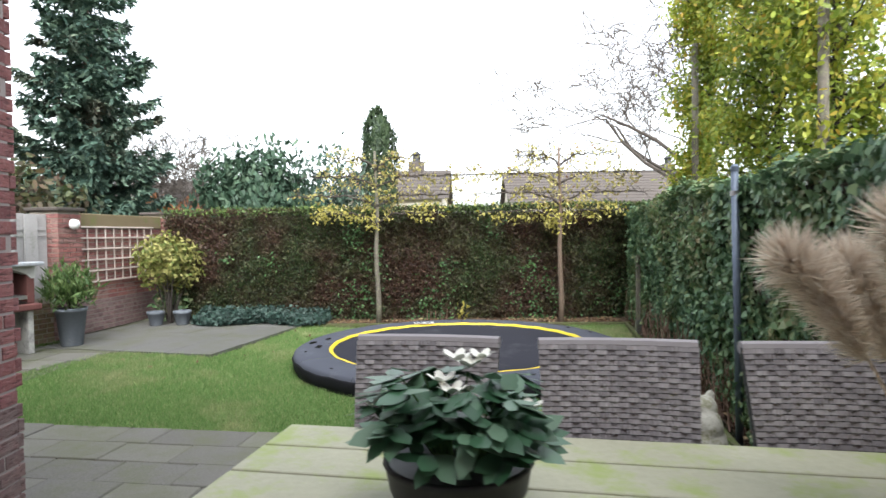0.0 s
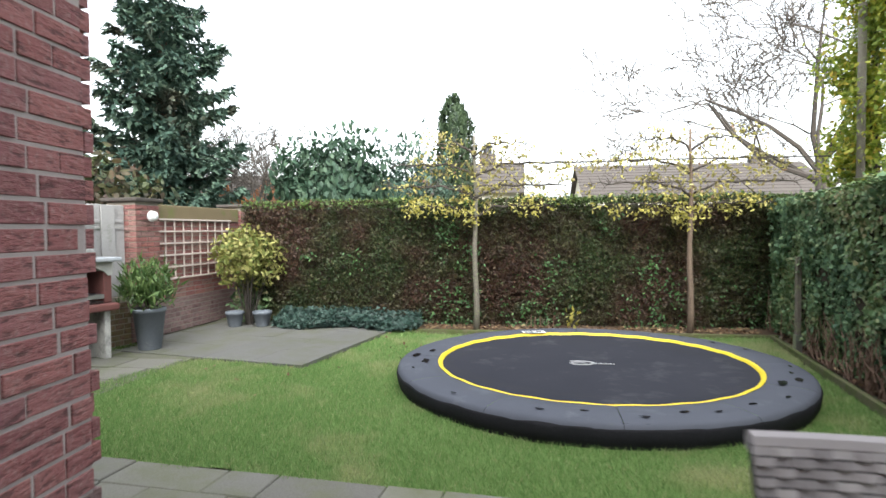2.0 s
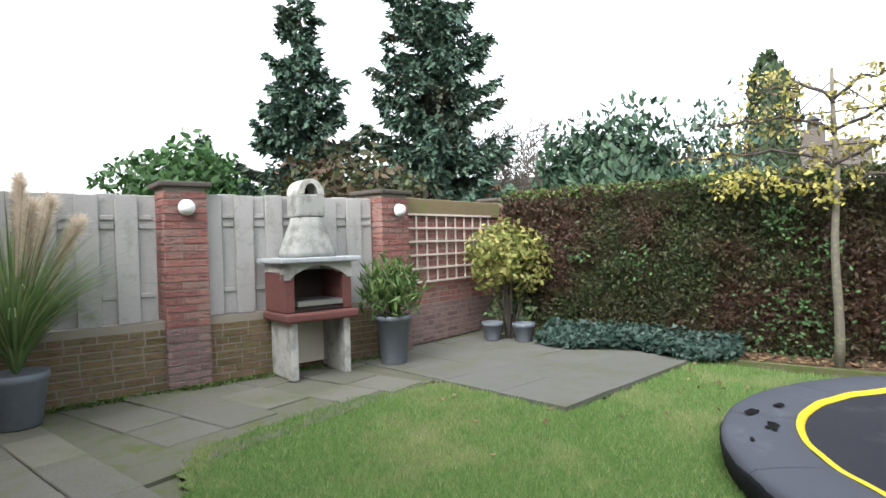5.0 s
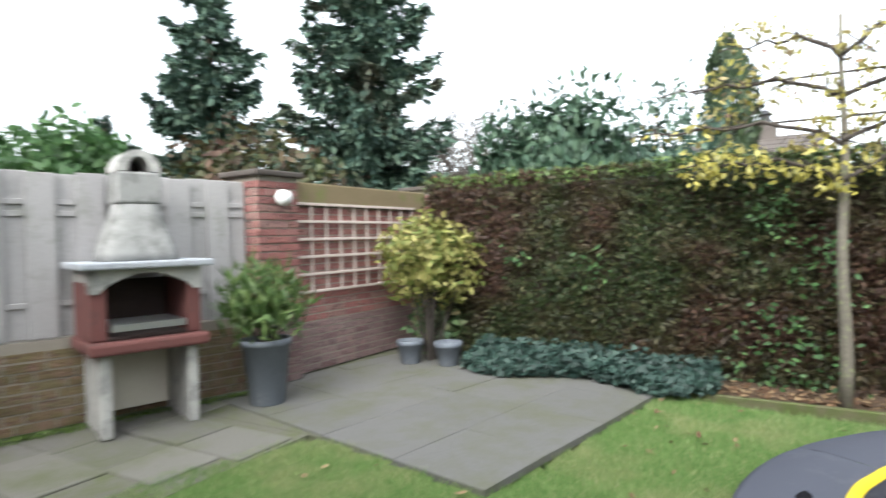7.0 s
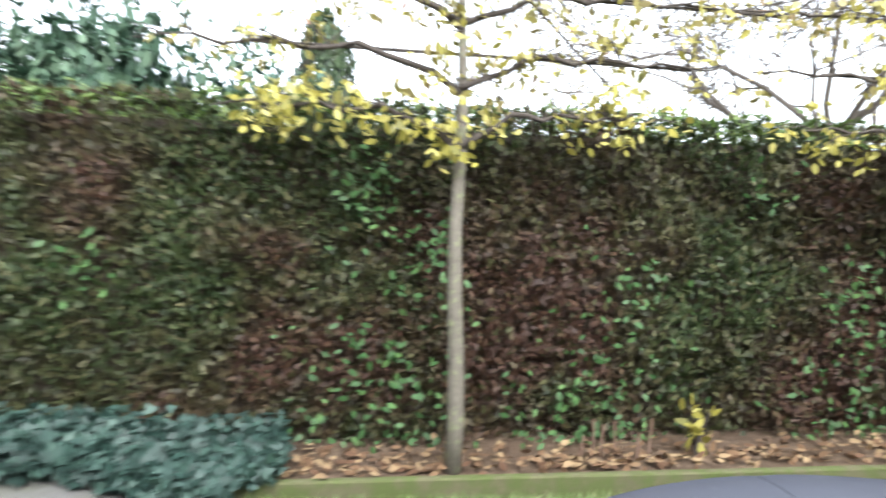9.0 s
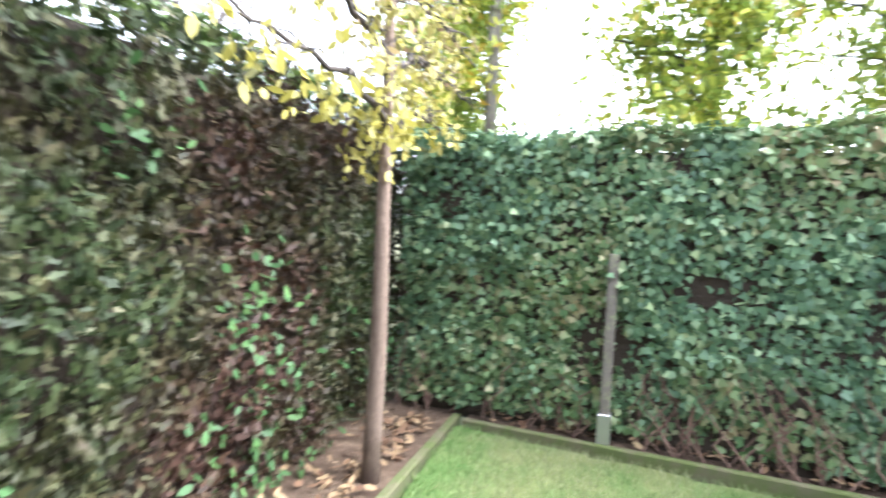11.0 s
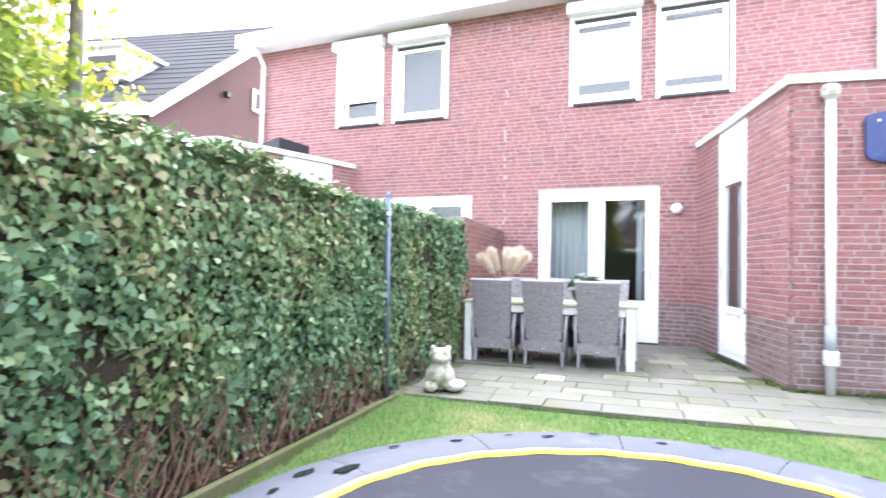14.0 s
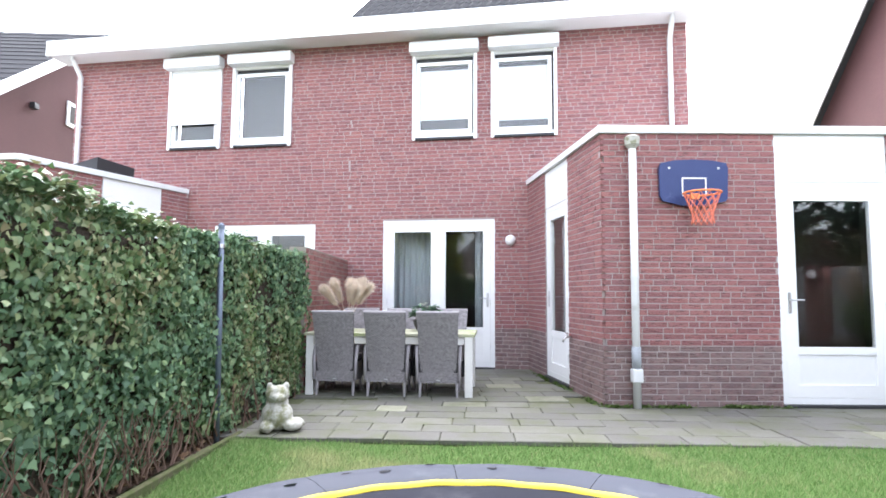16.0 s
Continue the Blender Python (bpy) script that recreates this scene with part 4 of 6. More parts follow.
bed("bed_hedge", [(-0.6, 6.09), (4.2, 6.01), (4.7, 7.4), (-2.95, 7.4), (-2.95, 6.7), (-0.7, 6.3)], -0.01, "brown leaf-strewn soil under the hedge")
bed("bed_ivy", [(ivy_x(1.0) - 0.01, 1.0), (ivy_x(5.94) - 0.01, 5.94), (4.9, 6.0), (4.4, 1.0)], -0.01, "brown soil under the ivy")


def ground_ivy():
    g = np.random.default_rng(41)
    n = 6800
    a = g.random(n)
    x = -2.25 + a * 2.0
    wide = 0.42 + 0.12 * np.sin(a * 9) - 0.2 * np.clip((a - 0.75) * 4, 0, 1) ** 2
    y = HY - 0.02 - g.random(n) * wide - 0.14 * a
    z = 0.02 + 0.17 * np.clip((y - (HY - 0.6)) / 0.5, 0, 1) * g.random(n) + 0.07 * g.random(n)
    t = thing("ground_ivy", "low dark blue-green ivy spilling out below the hedge", "ivy", (-1.4, HY - 0.3, 0))
    leaves("foliage", np.column_stack((x + 1.4, y - HY + 0.3, z)), np.tile((0, -0.5, 1), (n, 1)), 0.052, M_BLUEIVY, t, "ivy", 0.4, 0.65, 42)


ground_ivy()


def litter():
    g = np.random.default_rng(51)
    n = 900
    x = g.uniform(-0.5, 4.0, n)
    y = 6.1 + np.abs(g.normal(0, 0.16, n))
    P = np.column_stack((x, y, np.full(n, 0.012) + g.random(n) * 0.015))
    m = 260
    yy = g.uniform(1.1, 5.9, m)
    Q = np.column_stack((ivy_x(yy) + g.uniform(0.0, 0.1, m) - 0.02, yy, np.full(m, 0.015) + g.random(m) * 0.02))
    k = 130
    R = np.column_stack((g.uniform(-2.2, 3.2, k), 6.05 - np.abs(g.normal(0, 1.4, k)), np.zeros(k)))
    keep = [lawn_inside(a, b) and math.hypot(a - TRAMP[0], b - TRAMP[1]) > TRAMP_R + 0.05 for a, b, _ in R]
    R = R[keep]
    R[:, 2] = [lawn_height(a, b) + 0.025 for a, b, _ in R]
    P = np.vstack((P, Q, R))
    ob = leaves("fallen_leaves", P, np.tile((0, 0, 1.0), (len(P), 1)), 0.055, M_DEAD, None, "oval", 0, 0.35, 52)
    tagged(ob, "scattered dry brown fallen leaves", "leaves", kind="stuff")


litter()


def bed_growth():
    bush("sprouting_sapling", "small yellow-green sapling sprouting from the hedge bed", (1.74, 6.26, 0.15), (0.09, 0.07, 0.12), 26, 0.075, M_YELLOWLEAF, "oval", 151, 5)
    r = random.Random(152)
    for k in range(6):
        t = thing("cut_stake", "thin brown cut stake standing in the hedge bed", "stake", (1.12 + 0.075 * k + r.uniform(-0.02, 0.02), 6.26 + r.uniform(-0.03, 0.03), -0.01), 0, "cut stakes in the hedge bed")
        h = r.uniform(0.10, 0.2)
        part("shaft", tube(bmesh.new(), [(0, 0, 0), (r.uniform(-0.02, 0.02), 0, h)], [0.007, 0.006], 6), M_TWIG, t)


# ---- trampoline ----
def trampoline():
    t = thing("trampoline", "low round trampoline with a charcoal pad and yellow ring", "trampoline", (TRAMP[0], TRAMP[1], -0.1))
    R, top = TRAMP_R, RIM + 0.1
    ring = 1.38
    # bulging skirt
    bm = bmesh.new()
    rows = [(R - 0.03, -0.02), (R + 0.0, 0.06), (R + 0.012, 0.14), (R, top - 0.035), (R - 0.03, top - 0.006)]
    loops = []
    for i, (r, z) in enumerate(rows):
        loops.append([bm.verts.new(((r + 0.012 * noise.noise(Vector((k * 0.35, i, 1)))) * math.cos(k * math.pi / 72), (r + 0.012 * noise.noise(Vector((k * 0.35, i, 1)))) * math.sin(k * math.pi / 72), z)) for k in range(144)])
    for q, s in zip(loops, loops[1:]):
        for k in range(144):
            bm.faces.new((q[k], q[(k + 1) % 144], s[(k + 1) % 144], s[k]))
    part("skirt", bm, M_SKIRT, t, "black vinyl skirt", True)
    # pad in twelve sections with seams
    for s in range(12):
        bm = bmesh.new()
        a0, a1 = s * math.pi / 6 + 0.0012, (s + 1) * math.pi / 6 - 0.0012
        prev = None
        for k in range(13):
            a = a0 + (a1 - a0) * k / 12
            dip = 0.003 if k in (0, 12) else 0.0
            w = 0.006 * noise.noise(Vector((a * 5, 0, 0)))
            sec = [(R + 0.004, top - 0.05), (R - 0.004, top - 0.016 - dip), (R - 0.035, top + w - dip), (R - 0.16, top + 0.012 + w - dip), (ring + 0.035, top + 0.006 - dip), (ring + 0.015, top - 0.012)]
            cur = [bm.verts.new((r * math.cos(a), r * math.sin(a), z)) for r, z in sec]
            if prev:
                for j in range(5):
                    bm.faces.new((prev[j], cur[j], cur[j + 1], prev[j + 1]))
            prev = cur
        part("pad_section", bm, M_PAD, t, "", True)
    bm = bmesh.new()
    loops = []
    for r, z in ((ring - 0.016, top - 0.016), (ring - 0.006, top + 0.003), (ring + 0.016, top + 0.008), (ring + 0.026, top + 0.003)):
        loops.append([bm.verts.new((r * math.cos(k * math.pi / 72), r * math.sin(k * math.pi / 72), z + 0.003 * math.sin(k * 1.1))) for k in range(144)])
    for q, s in zip(loops, loops[1:]):
        for k in range(144):
            bm.faces.new((q[k], q[(k + 1) % 144], s[(k + 1) % 144], s[k]))
    part("yellow_ring", bm, M_YELLOW, t, "bright yellow inner binding", True)
    bm = bmesh.new()
    mid = bm.verts.new((0, 0, top - 0.045))
    last = [mid] * 96
    for i in range(1, 9):
        r = (ring - 0.01) * i / 8
        cur = [bm.verts.new((r * math.cos(k * math.pi / 48), r * math.sin(k * math.pi / 48), top - 0.045 + 0.028 * (i / 8) ** 2)) for k in range(96)]
        for k in range(96):
            if i == 1:
                bm.faces.new((mid, cur[k], cur[(k + 1) % 96]))
            else:
                bm.faces.new((last[k], cur[k], cur[(k + 1) % 96], last[(k + 1) % 96]))
        last = cur
    part("jumping_mat", bm, M_MAT, t, "dark woven jumping mat", True)
    # faded print in the middle of the mat
    bm = bmesh.new()
    r = random.Random(4)
    for k in range(7):
        tube(bm, [(-0.1 + 0.05 * math.cos(a) * (1 + k * 0.3), 0.05 + 0.035 * math.sin(a) * (1 + k * 0.25), top - 0.040) for a in [j * 0.5 + k for j in range(6)]], 0.004, 4, False)
    for k in range(9):
        box(bm, (0.02 + k * 0.022, 0.03, top - 0.043), (0.034 + k * 0.022, 0.045 + 0.02 * (k % 2), top - 0.039))
    part("print", bm, M_PRINT, t, "faded pale print")
    # wet patches on the pad
    for n, (a, rr, s) in enumerate(((172, 0.86, 0.10), (180, 0.92, 0.13), (189, 0.86, 0.14), (198, 0.93, 0.05), (228, 0.95, 0.05), (252, 0.93, 0.05), (262, 0.9, 0.06), (275, 0.94, 0.06), (285, 0.9, 0.08), (293, 0.92, 0.05), (305, 0.9, 0.07), (318, 0.93, 0.06), (332, 0.86, 0.14), (338, 0.92, 0.12), (346, 0.9, 0.06), (355, 0.93, 0.05), (20, 0.92, 0.06), (34, 0.9, 0.07), (48, 0.93, 0.05))):
        a = radians(a)
        bm = bmesh.new()
        vs = []
        for k in range(14):
            b = k * math.pi / 7
            q = s * 0.55 * (0.7 + 0.5 * noise.noise(Vector((math.cos(b) * 1.3 + n * 3, math.sin(b) * 1.3, n))))
            vs.append((rr * R * math.cos(a) + 1.5 * q * math.cos(b) * -math.sin(a) + 0.6 * q * math.sin(b) * math.cos(a), rr * R * math.sin(a) + 1.5 * q * math.cos(b) * math.cos(a) + 0.6 * q * math.sin(b) * math.sin(a)))
        rad = [math.hypot(*v) for v in vs]
        bm.faces.new([bm.verts.new((x, y, top + 0.017)) for x, y in vs])
        part("puddle", bm, M_WET, t, "dark wet patch of standing water")
    # sticker on the far pad
    m = pose(-0.5, 1.335, top + 0.018, 0, 0, 12)
    st = part("sticker", box(bmesh.new(), (-0.13, -0.07, 0), (0.13, 0.07, 0.002), m), M_LABEL, t, "white printed sticker")
    bm = bmesh.new()
    for k in range(11):
        box(bm, (-0.115, -0.058 + k * 0.011, 0.0022), (-0.01 if k % 3 else 0.06, -0.054 + k * 0.011, 0.0026), m)
    box(bm, (0.03, -0.03, 0.0022), (0.09, 0.03, 0.0026), m)
    part("sticker_lines", bm, M_RUBBER, st)["kind"] = "stuff"


trampoline()


# ---- garden wall and fence ----
P2, P1, P0 = (-3.42, 4.80), (-3.98, 3.00), (-4.62, 0.95)
ANG = math.degrees(math.atan2(P2[1] - P1[1], P2[0] - P1[0]))


def pier(label, x, y, ang, w, h, cap=True):
    """A square brick pier with a stone cap; local y faces the garden."""
    t = thing("brick_pier", label, "pier", (x, y, 0), ang, "piers of the garden wall")
    part("core", box(bmesh.new(), (0.008, -w + 0.008, -0.05), (w - 0.008, -0.008, h)), M_OLDMORTAR, t)
    g = random.Random(int(100 * y))
    mesh = {}
    for row in range(int(h / COURSE)):
        z = row * COURSE + 0.005
        low = z < 0.45
        o = 0.11 if row % 2 else 0.0
        cuts = [0.0, 0.21, w] if row % 2 else [0.0, 0.10, 0.32, w]
        cuts = [c for c in cuts if c < w - 0.03] + [w]
        for a, b in zip(cuts, cuts[1:]):
            k = (round(b - a, 2), low)
            if k not in mesh:
                mesh[k] = brick_unit("brick", b - a - GAP, M_PLINTH if low else M_OLDBRICK)
            for side in range(2):
                br = new("brick", mesh[k])
                br.parent = t
                br.matrix_basis = pose(a, g.uniform(-0.002, 0.003), z) if side == 0 else pose(0, 0, 0) @ pose(w, -a, z, 0, 0, -90)
    if cap:
        part("cap", soft_box((-0.04, -w - 0.04, h), (w + 0.04, 0.04, h + 0.045), 0.012), M_OLDTILE, t, "dark weathered stone cap")
    return t


# the fence line runs from the house to the trellis wall; local x runs back towards the house, local y faces the garden
FANG = ANG - 180
pier("red brick pier with a stone cap beside the trellis", P2[0] + 0.12, P2[1] + 0.40, -94, 0.40, 1.66)
pier("red brick pier with a stone cap in the timber fence", P1[0] + 0.12, P1[1] + 0.17, FANG, 0.34, 1.66)


def low_wall(name, a, b, h, label):
    L = math.hypot(b[0] - a[0], b[1] - a[1])
    ang = math.degrees(math.atan2(b[1] - a[1], b[0] - a[0]))
    return wall(name, (a[0], a[1], 0), ang, L, h, label, (), 0.16, None, 0.0, M_MOSSBRICK, M_MOSSBRICK, M_OLDMORTAR, seed=int(abs(a[1]) * 10))


low_wall("wall_fence_a", P2, P1, 0.56, "low mossy brick wall under the timber fence")
low_wall("wall_fence_b", P1, P0, 0.56, "low mossy brick wall under the timber fence")


def fence_panel(a, b, z0, z1):
    """Overlapping vertical boards on two sets of rails."""
    L = math.hypot(b[0] - a[0], b[1] - a[1])
    ang = math.degrees(math.atan2(b[1] - a[1], b[0] - a[0]))
    t = thing("timber_fence", "weathered grey timber fence panel of overlapping vertical boards", "fence", (a[0], a[1], z0), ang, "fence panels")
    n = int(L / 0.135)
    w = L / n
    g = random.Random(3)
    for k in range(n):
        y = -0.02 if k % 2 else -0.055
        part("board", soft_box((k * w - 0.012, y, g.uniform(0, 0.01)), ((k + 1) * w + 0.012, y + 0.017, z1 - z0 - g.uniform(0, 0.015)), 0.004, 1), M_FENCE, t)
    for z in (0.2, (z1 - z0) * 0.73, (z1 - z0) * 0.80):
        for k in range(0, n, 2):
            part("batten", soft_box((k * w + 0.02, -0.037, z), ((k + 1) * w - 0.02, -0.023, z + 0.035), 0.003, 1), M_FENCE, t)
    return t


def along(a, b, s):
    return (a[0] + (b[0] - a[0]) * s, a[1] + (b[1] - a[1]) * s)


fence_panel(along(P2, P1, 0.02), along(P2, P1, 0.90), 0.565, 1.62)
fence_panel(along(P1, P0, 0.09), along(P1, P0, 0.98), 0.565, 1.60)

# trellis wall
TW0, TW1 = (-3.30, 7.55), (-3.42, 5.15)
TANG = math.degrees(math.atan2(TW1[1] - TW0[1], TW1[0] - TW0[0]))
TL = math.hypot(TW1[0] - TW0[0], TW1[1] - TW0[1])
wall("wall_trellis", (*TW0, 0), TANG, TL, 1.44, "old red brick garden wall, grey near the ground", (), 0.2, (0.0, TL, 0.0, 0.6), 0.42, M_OLDBRICK, M_PLINTH, M_OLDMORTAR, 77)
plank = thing("coping_plank", "mossy brown timber plank along the top of the wall", "plank", (*TW0, 1.445), TANG)
part("board", soft_box((0.35, -0.17, 0.0), (TL - 0.1, 0.02, 0.20), 0.01), M_PLANK, plank)
pier("weathered brick pier with a stone cap in the corner", TW0[0] + 0.05, TW0[1] + 0.03, TANG, 0.36, 1.68)


def trellis():
    t = thing("trellis", "bleached square timber trellis fixed to the brick wall", "trellis", (*along(TW0, TW1, 0.26), 0.70), TANG)
    W, H = 1.66, 0.76
    for k in range(10):
        x = k * W / 9
        part("upright", soft_box((x - 0.012, 0.008, 0), (x + 0.012, 0.024, H), 0.003, 1), M_LATTICE, t)
    for k in range(6):
        z = k * H / 5
        part("slat", soft_box((-0.03, 0.025, z - 0.012), (W + 0.03, 0.041, z + 0.012), 0.003, 1), M_LATTICE, t)
    return t


trellis()


def bulkhead(label, x, y, z, ang, r=0.055):
    t = thing("wall_lamp", label, "lamp", (x, y, z), ang)
    bm = lathe([(r * 0.7, 0), (r * 0.75, 0.02), (r, 0.03), (r * 1.02, 0.05), (r * 0.9, 0.085), (r * 0.5, 0.105), (0.004, 0.11)], 24)
    bmesh.ops.rotate(bm, verts=bm.verts, cent=(0, 0, 0), matrix=Matrix.Rotation(radians(-90), 3, "X"))
    part("diffuser", bm, M_WHITE, t, "", True)
    bm = lathe([(r * 1.04, 0.02), (r * 1.1, 0.03), (r * 1.1, 0.045), (r * 1.04, 0.052)], 24)
    bmesh.ops.rotate(bm, verts=bm.verts, cent=(0, 0, 0), matrix=Matrix.Rotation(radians(-90), 3, "X"))
    part("rim", bm, M_PANEL, t, "", True)
    return t


put(bulkhead("round white bulkhead lamp on the facade", 0.276, FY, 2.01, 0, 0.075), HOUSE)
bulkhead("white oval bulkhead lamp on the brick pier", P2[0] + 0.125, P2[1] + 0.20, 1.49, -94, 0.06)
bulkhead("white oval bulkhead lamp on the brick pier", P1[0] + 0.12 + 0.17 * math.cos(radians(FANG)), P1[1] + 0.17 + 0.17 * math.sin(radians(FANG)), 1.49, FANG, 0.06)


# ---- terrace furniture ----
def weave(bm, at, rows, cols, bulge=0.004):
    """Strands woven over the surface at(u, v) -> (point, normal): each stitch a small raised patch."""
    for r in range(rows):
        for c in range(cols):
            sign = 1 if (r + c) % 2 else -0.35
            u0, u1, v0, v1 = c / cols, (c + 1) / cols, (r + 0.06) / rows, (r + 0.94) / rows
            pts = []
            for k, u in enumerate((u0, (u0 * 2 + u1) / 3, (u0 + 2 * u1) / 3, u1)):
                lift = bulge * sign * (0.15 if k in (0, 3) else 1.0)
                for v in (v0, v1):
                    p, n = at(u, v)
                    pts.append(bm.verts.new(Vector(p) + Vector(n) * lift))
            for k in range(3):
                bm.faces.new((pts[2 * k], pts[2 * k + 2], pts[2 * k + 3], pts[2 * k + 1]))
    return bm


def dining_chair():
    t = thing("dining_chair", "grey woven wicker garden chair with a tall reclined back", "chair", (0, 0, 0), 0, "wicker chairs round the garden table")
    W, TOP = 0.235, 0.945

    def back_pt(u, v, off=0.0):
        z = 0.27 + v * (TOP - 0.27)
        half = 0.20 + 0.035 * v
        curve = 0.03 * (1 - (2 * u - 1) ** 2)
        y = -0.17 + 0.17 * v ** 1.3 + off + curve * 0.6
        return (-half + 2 * half * u, y, z)

    core = bmesh.new()
    N = 10
    front = [[core.verts.new(back_pt(i / N, j / N, -0.034)) for i in range(N + 1)] for j in range(N + 1)]
    rear = [[core.verts.new(back_pt(i / N, j / N, -0.004)) for i in range(N + 1)] for j in range(N + 1)]
    for g, flip in ((front, False), (rear, True)):
        for j in range(N):
            for i in range(N):
                f = (g[j][i], g[j][i + 1], g[j + 1][i + 1], g[j + 1][i])
                core.faces.new(f[::-1] if flip else f)
    for k in range(N):
        core.faces.new((front[N][k], front[N][k + 1], rear[N][k + 1], rear[N][k]))
        core.faces.new((rear[0][k], rear[0][k + 1], front[0][k + 1], front[0][k]))
        core.faces.new((front[k][0], front[k + 1][0], rear[k + 1][0], rear[k][0]))
        core.faces.new((rear[k][N], rear[k + 1][N], front[k + 1][N], front[k][N]))
    b = part("backrest", core, M_RUBBER, t)
    part("back_weave", weave(bmesh.new(), lambda u, v: (back_pt(u, v), (0, 1, -0.2)), 66, 26, 0.0035), M_WICKER, b)
    part("front_weave", weave(bmesh.new(), lambda u, v: (back_pt(1 - u, v, -0.038), (0, -1, 0.2)), 46, 16), M_WICKER, b)
    bm = tube(bmesh.new(), [back_pt(k / 10, 1.0, -0.018) for k in range(11)], 0.019, 8)
    part("top_roll", bm, M_WICKER, b)
    # seat box with woven apron
    s = part("seat", soft_box((-0.225, -0.60, 0.16), (0.225, -0.165, 0.385), 0.015), M_RUBBER, t)
    part("rear_apron", weave(bmesh.new(), lambda u, v: ((-0.225 + 0.45 * u, -0.162, 0.16 + 0.115 * v), (0, 1, 0)), 12, 20), M_WICKER, s)
    part("seat_weave", weave(bmesh.new(), lambda u, v: ((-0.225 + 0.45 * u, -0.60 + 0.43 * v, 0.388), (0, 0, 1)), 24, 12), M_WICKER, s)
    for x in (-1, 1):
        part("side_apron", weave(bmesh.new(), lambda u, v, x=x: ((x * 0.229, -0.60 + 0.435 * (u if x < 0 else 1 - u), 0.16 + 0.21 * v), (x, 0, 0)), 18, 14), M_WICKER, s)
        arm = [(x * 0.235, -0.60, 0.36), (x * 0.245, -0.585, 0.54), (x * 0.25, -0.50, 0.60), (x * 0.25, -0.34, 0.60), (x * 0.245, -0.20, 0.54), (x * 0.24, -0.155, 0.40), (x * 0.235, -0.15, 0.18)]
        part("armrest", tube(bmesh.new(), arm, [0.018, 0.022, 0.024, 0.024, 0.022, 0.02, 0.018], 8), M_WICKER, t, "", True)
        for y in (-0.575, -0.185):
            part("leg", tube(bmesh.new(), [(x * 0.205, y, 0.17), (x * 0.21, y + (0.015 if y > -0.3 else -0.01), 0.0)], [0.02, 0.014], 8), M_WICKER, t)
    part("maker_tag", soft_box((-0.02, -0.158, 0.185), (0.02, -0.154, 0.197), 0.002, 1), M_STEEL, t, "small steel tag")
    return t


TA = -8.0
chair = dining_chair()
chair.matrix_world = pose(1.72, -0.405, 0, 0, 0, TA)
for x, y in ((2.305, -0.495), (2.885, -0.575)):
    copy_thing(chair, pose(x, y, 0, 0, 0, TA + (x - 2) * 1.5))
for x, y in ((1.50, -1.66), (2.09, -1.74), (2.66, -1.82)):
    copy_thing(chair, pose(x, y, 0, 0, 0, TA + 180))


def garden_table():
    t = thing("garden_table", "long weathered timber garden table with white legs", "table", (2.20, -1.10, 0), TA)
    L, D, H = 1.92, 0.90, 0.705
    for k in range(5):
        y = -D / 2 + k * D / 5
        part("board", soft_box((-L / 2 - 0.02, y + 0.003, H - 0.035), (L / 2 + 0.02, y + D / 5 - 0.003, H), 0.006), M_TABLETOP, t)
    for x in (-1, 1):
        for y in (-1, 1):
            part("leg", soft_box((x * (L / 2 - 0.05) - 0.045, y * (D / 2 - 0.05) - 0.045, 0), (x * (L / 2 - 0.05) + 0.045, y * (D / 2 - 0.05) + 0.045, H - 0.037), 0.006), M_WOODWHITE, t, "whitewashed square leg")
        part("end_rail", soft_box((x * (L / 2 - 0.05) - 0.02, -D / 2 + 0.098, H - 0.125), (x * (L / 2 - 0.05) + 0.02, D / 2 - 0.098, H - 0.038), 0.004, 1), M_WOODWHITE, t)
    for y in (-1, 1):
        part("side_rail", soft_box((-L / 2 + 0.1, y * (D / 2 - 0.05) - 0.02, H - 0.125), (L / 2 - 0.1, y * (D / 2 - 0.05) + 0.02, H - 0.038), 0.004, 1), M_WOODWHITE, t)


garden_table()
TZ = 0.706


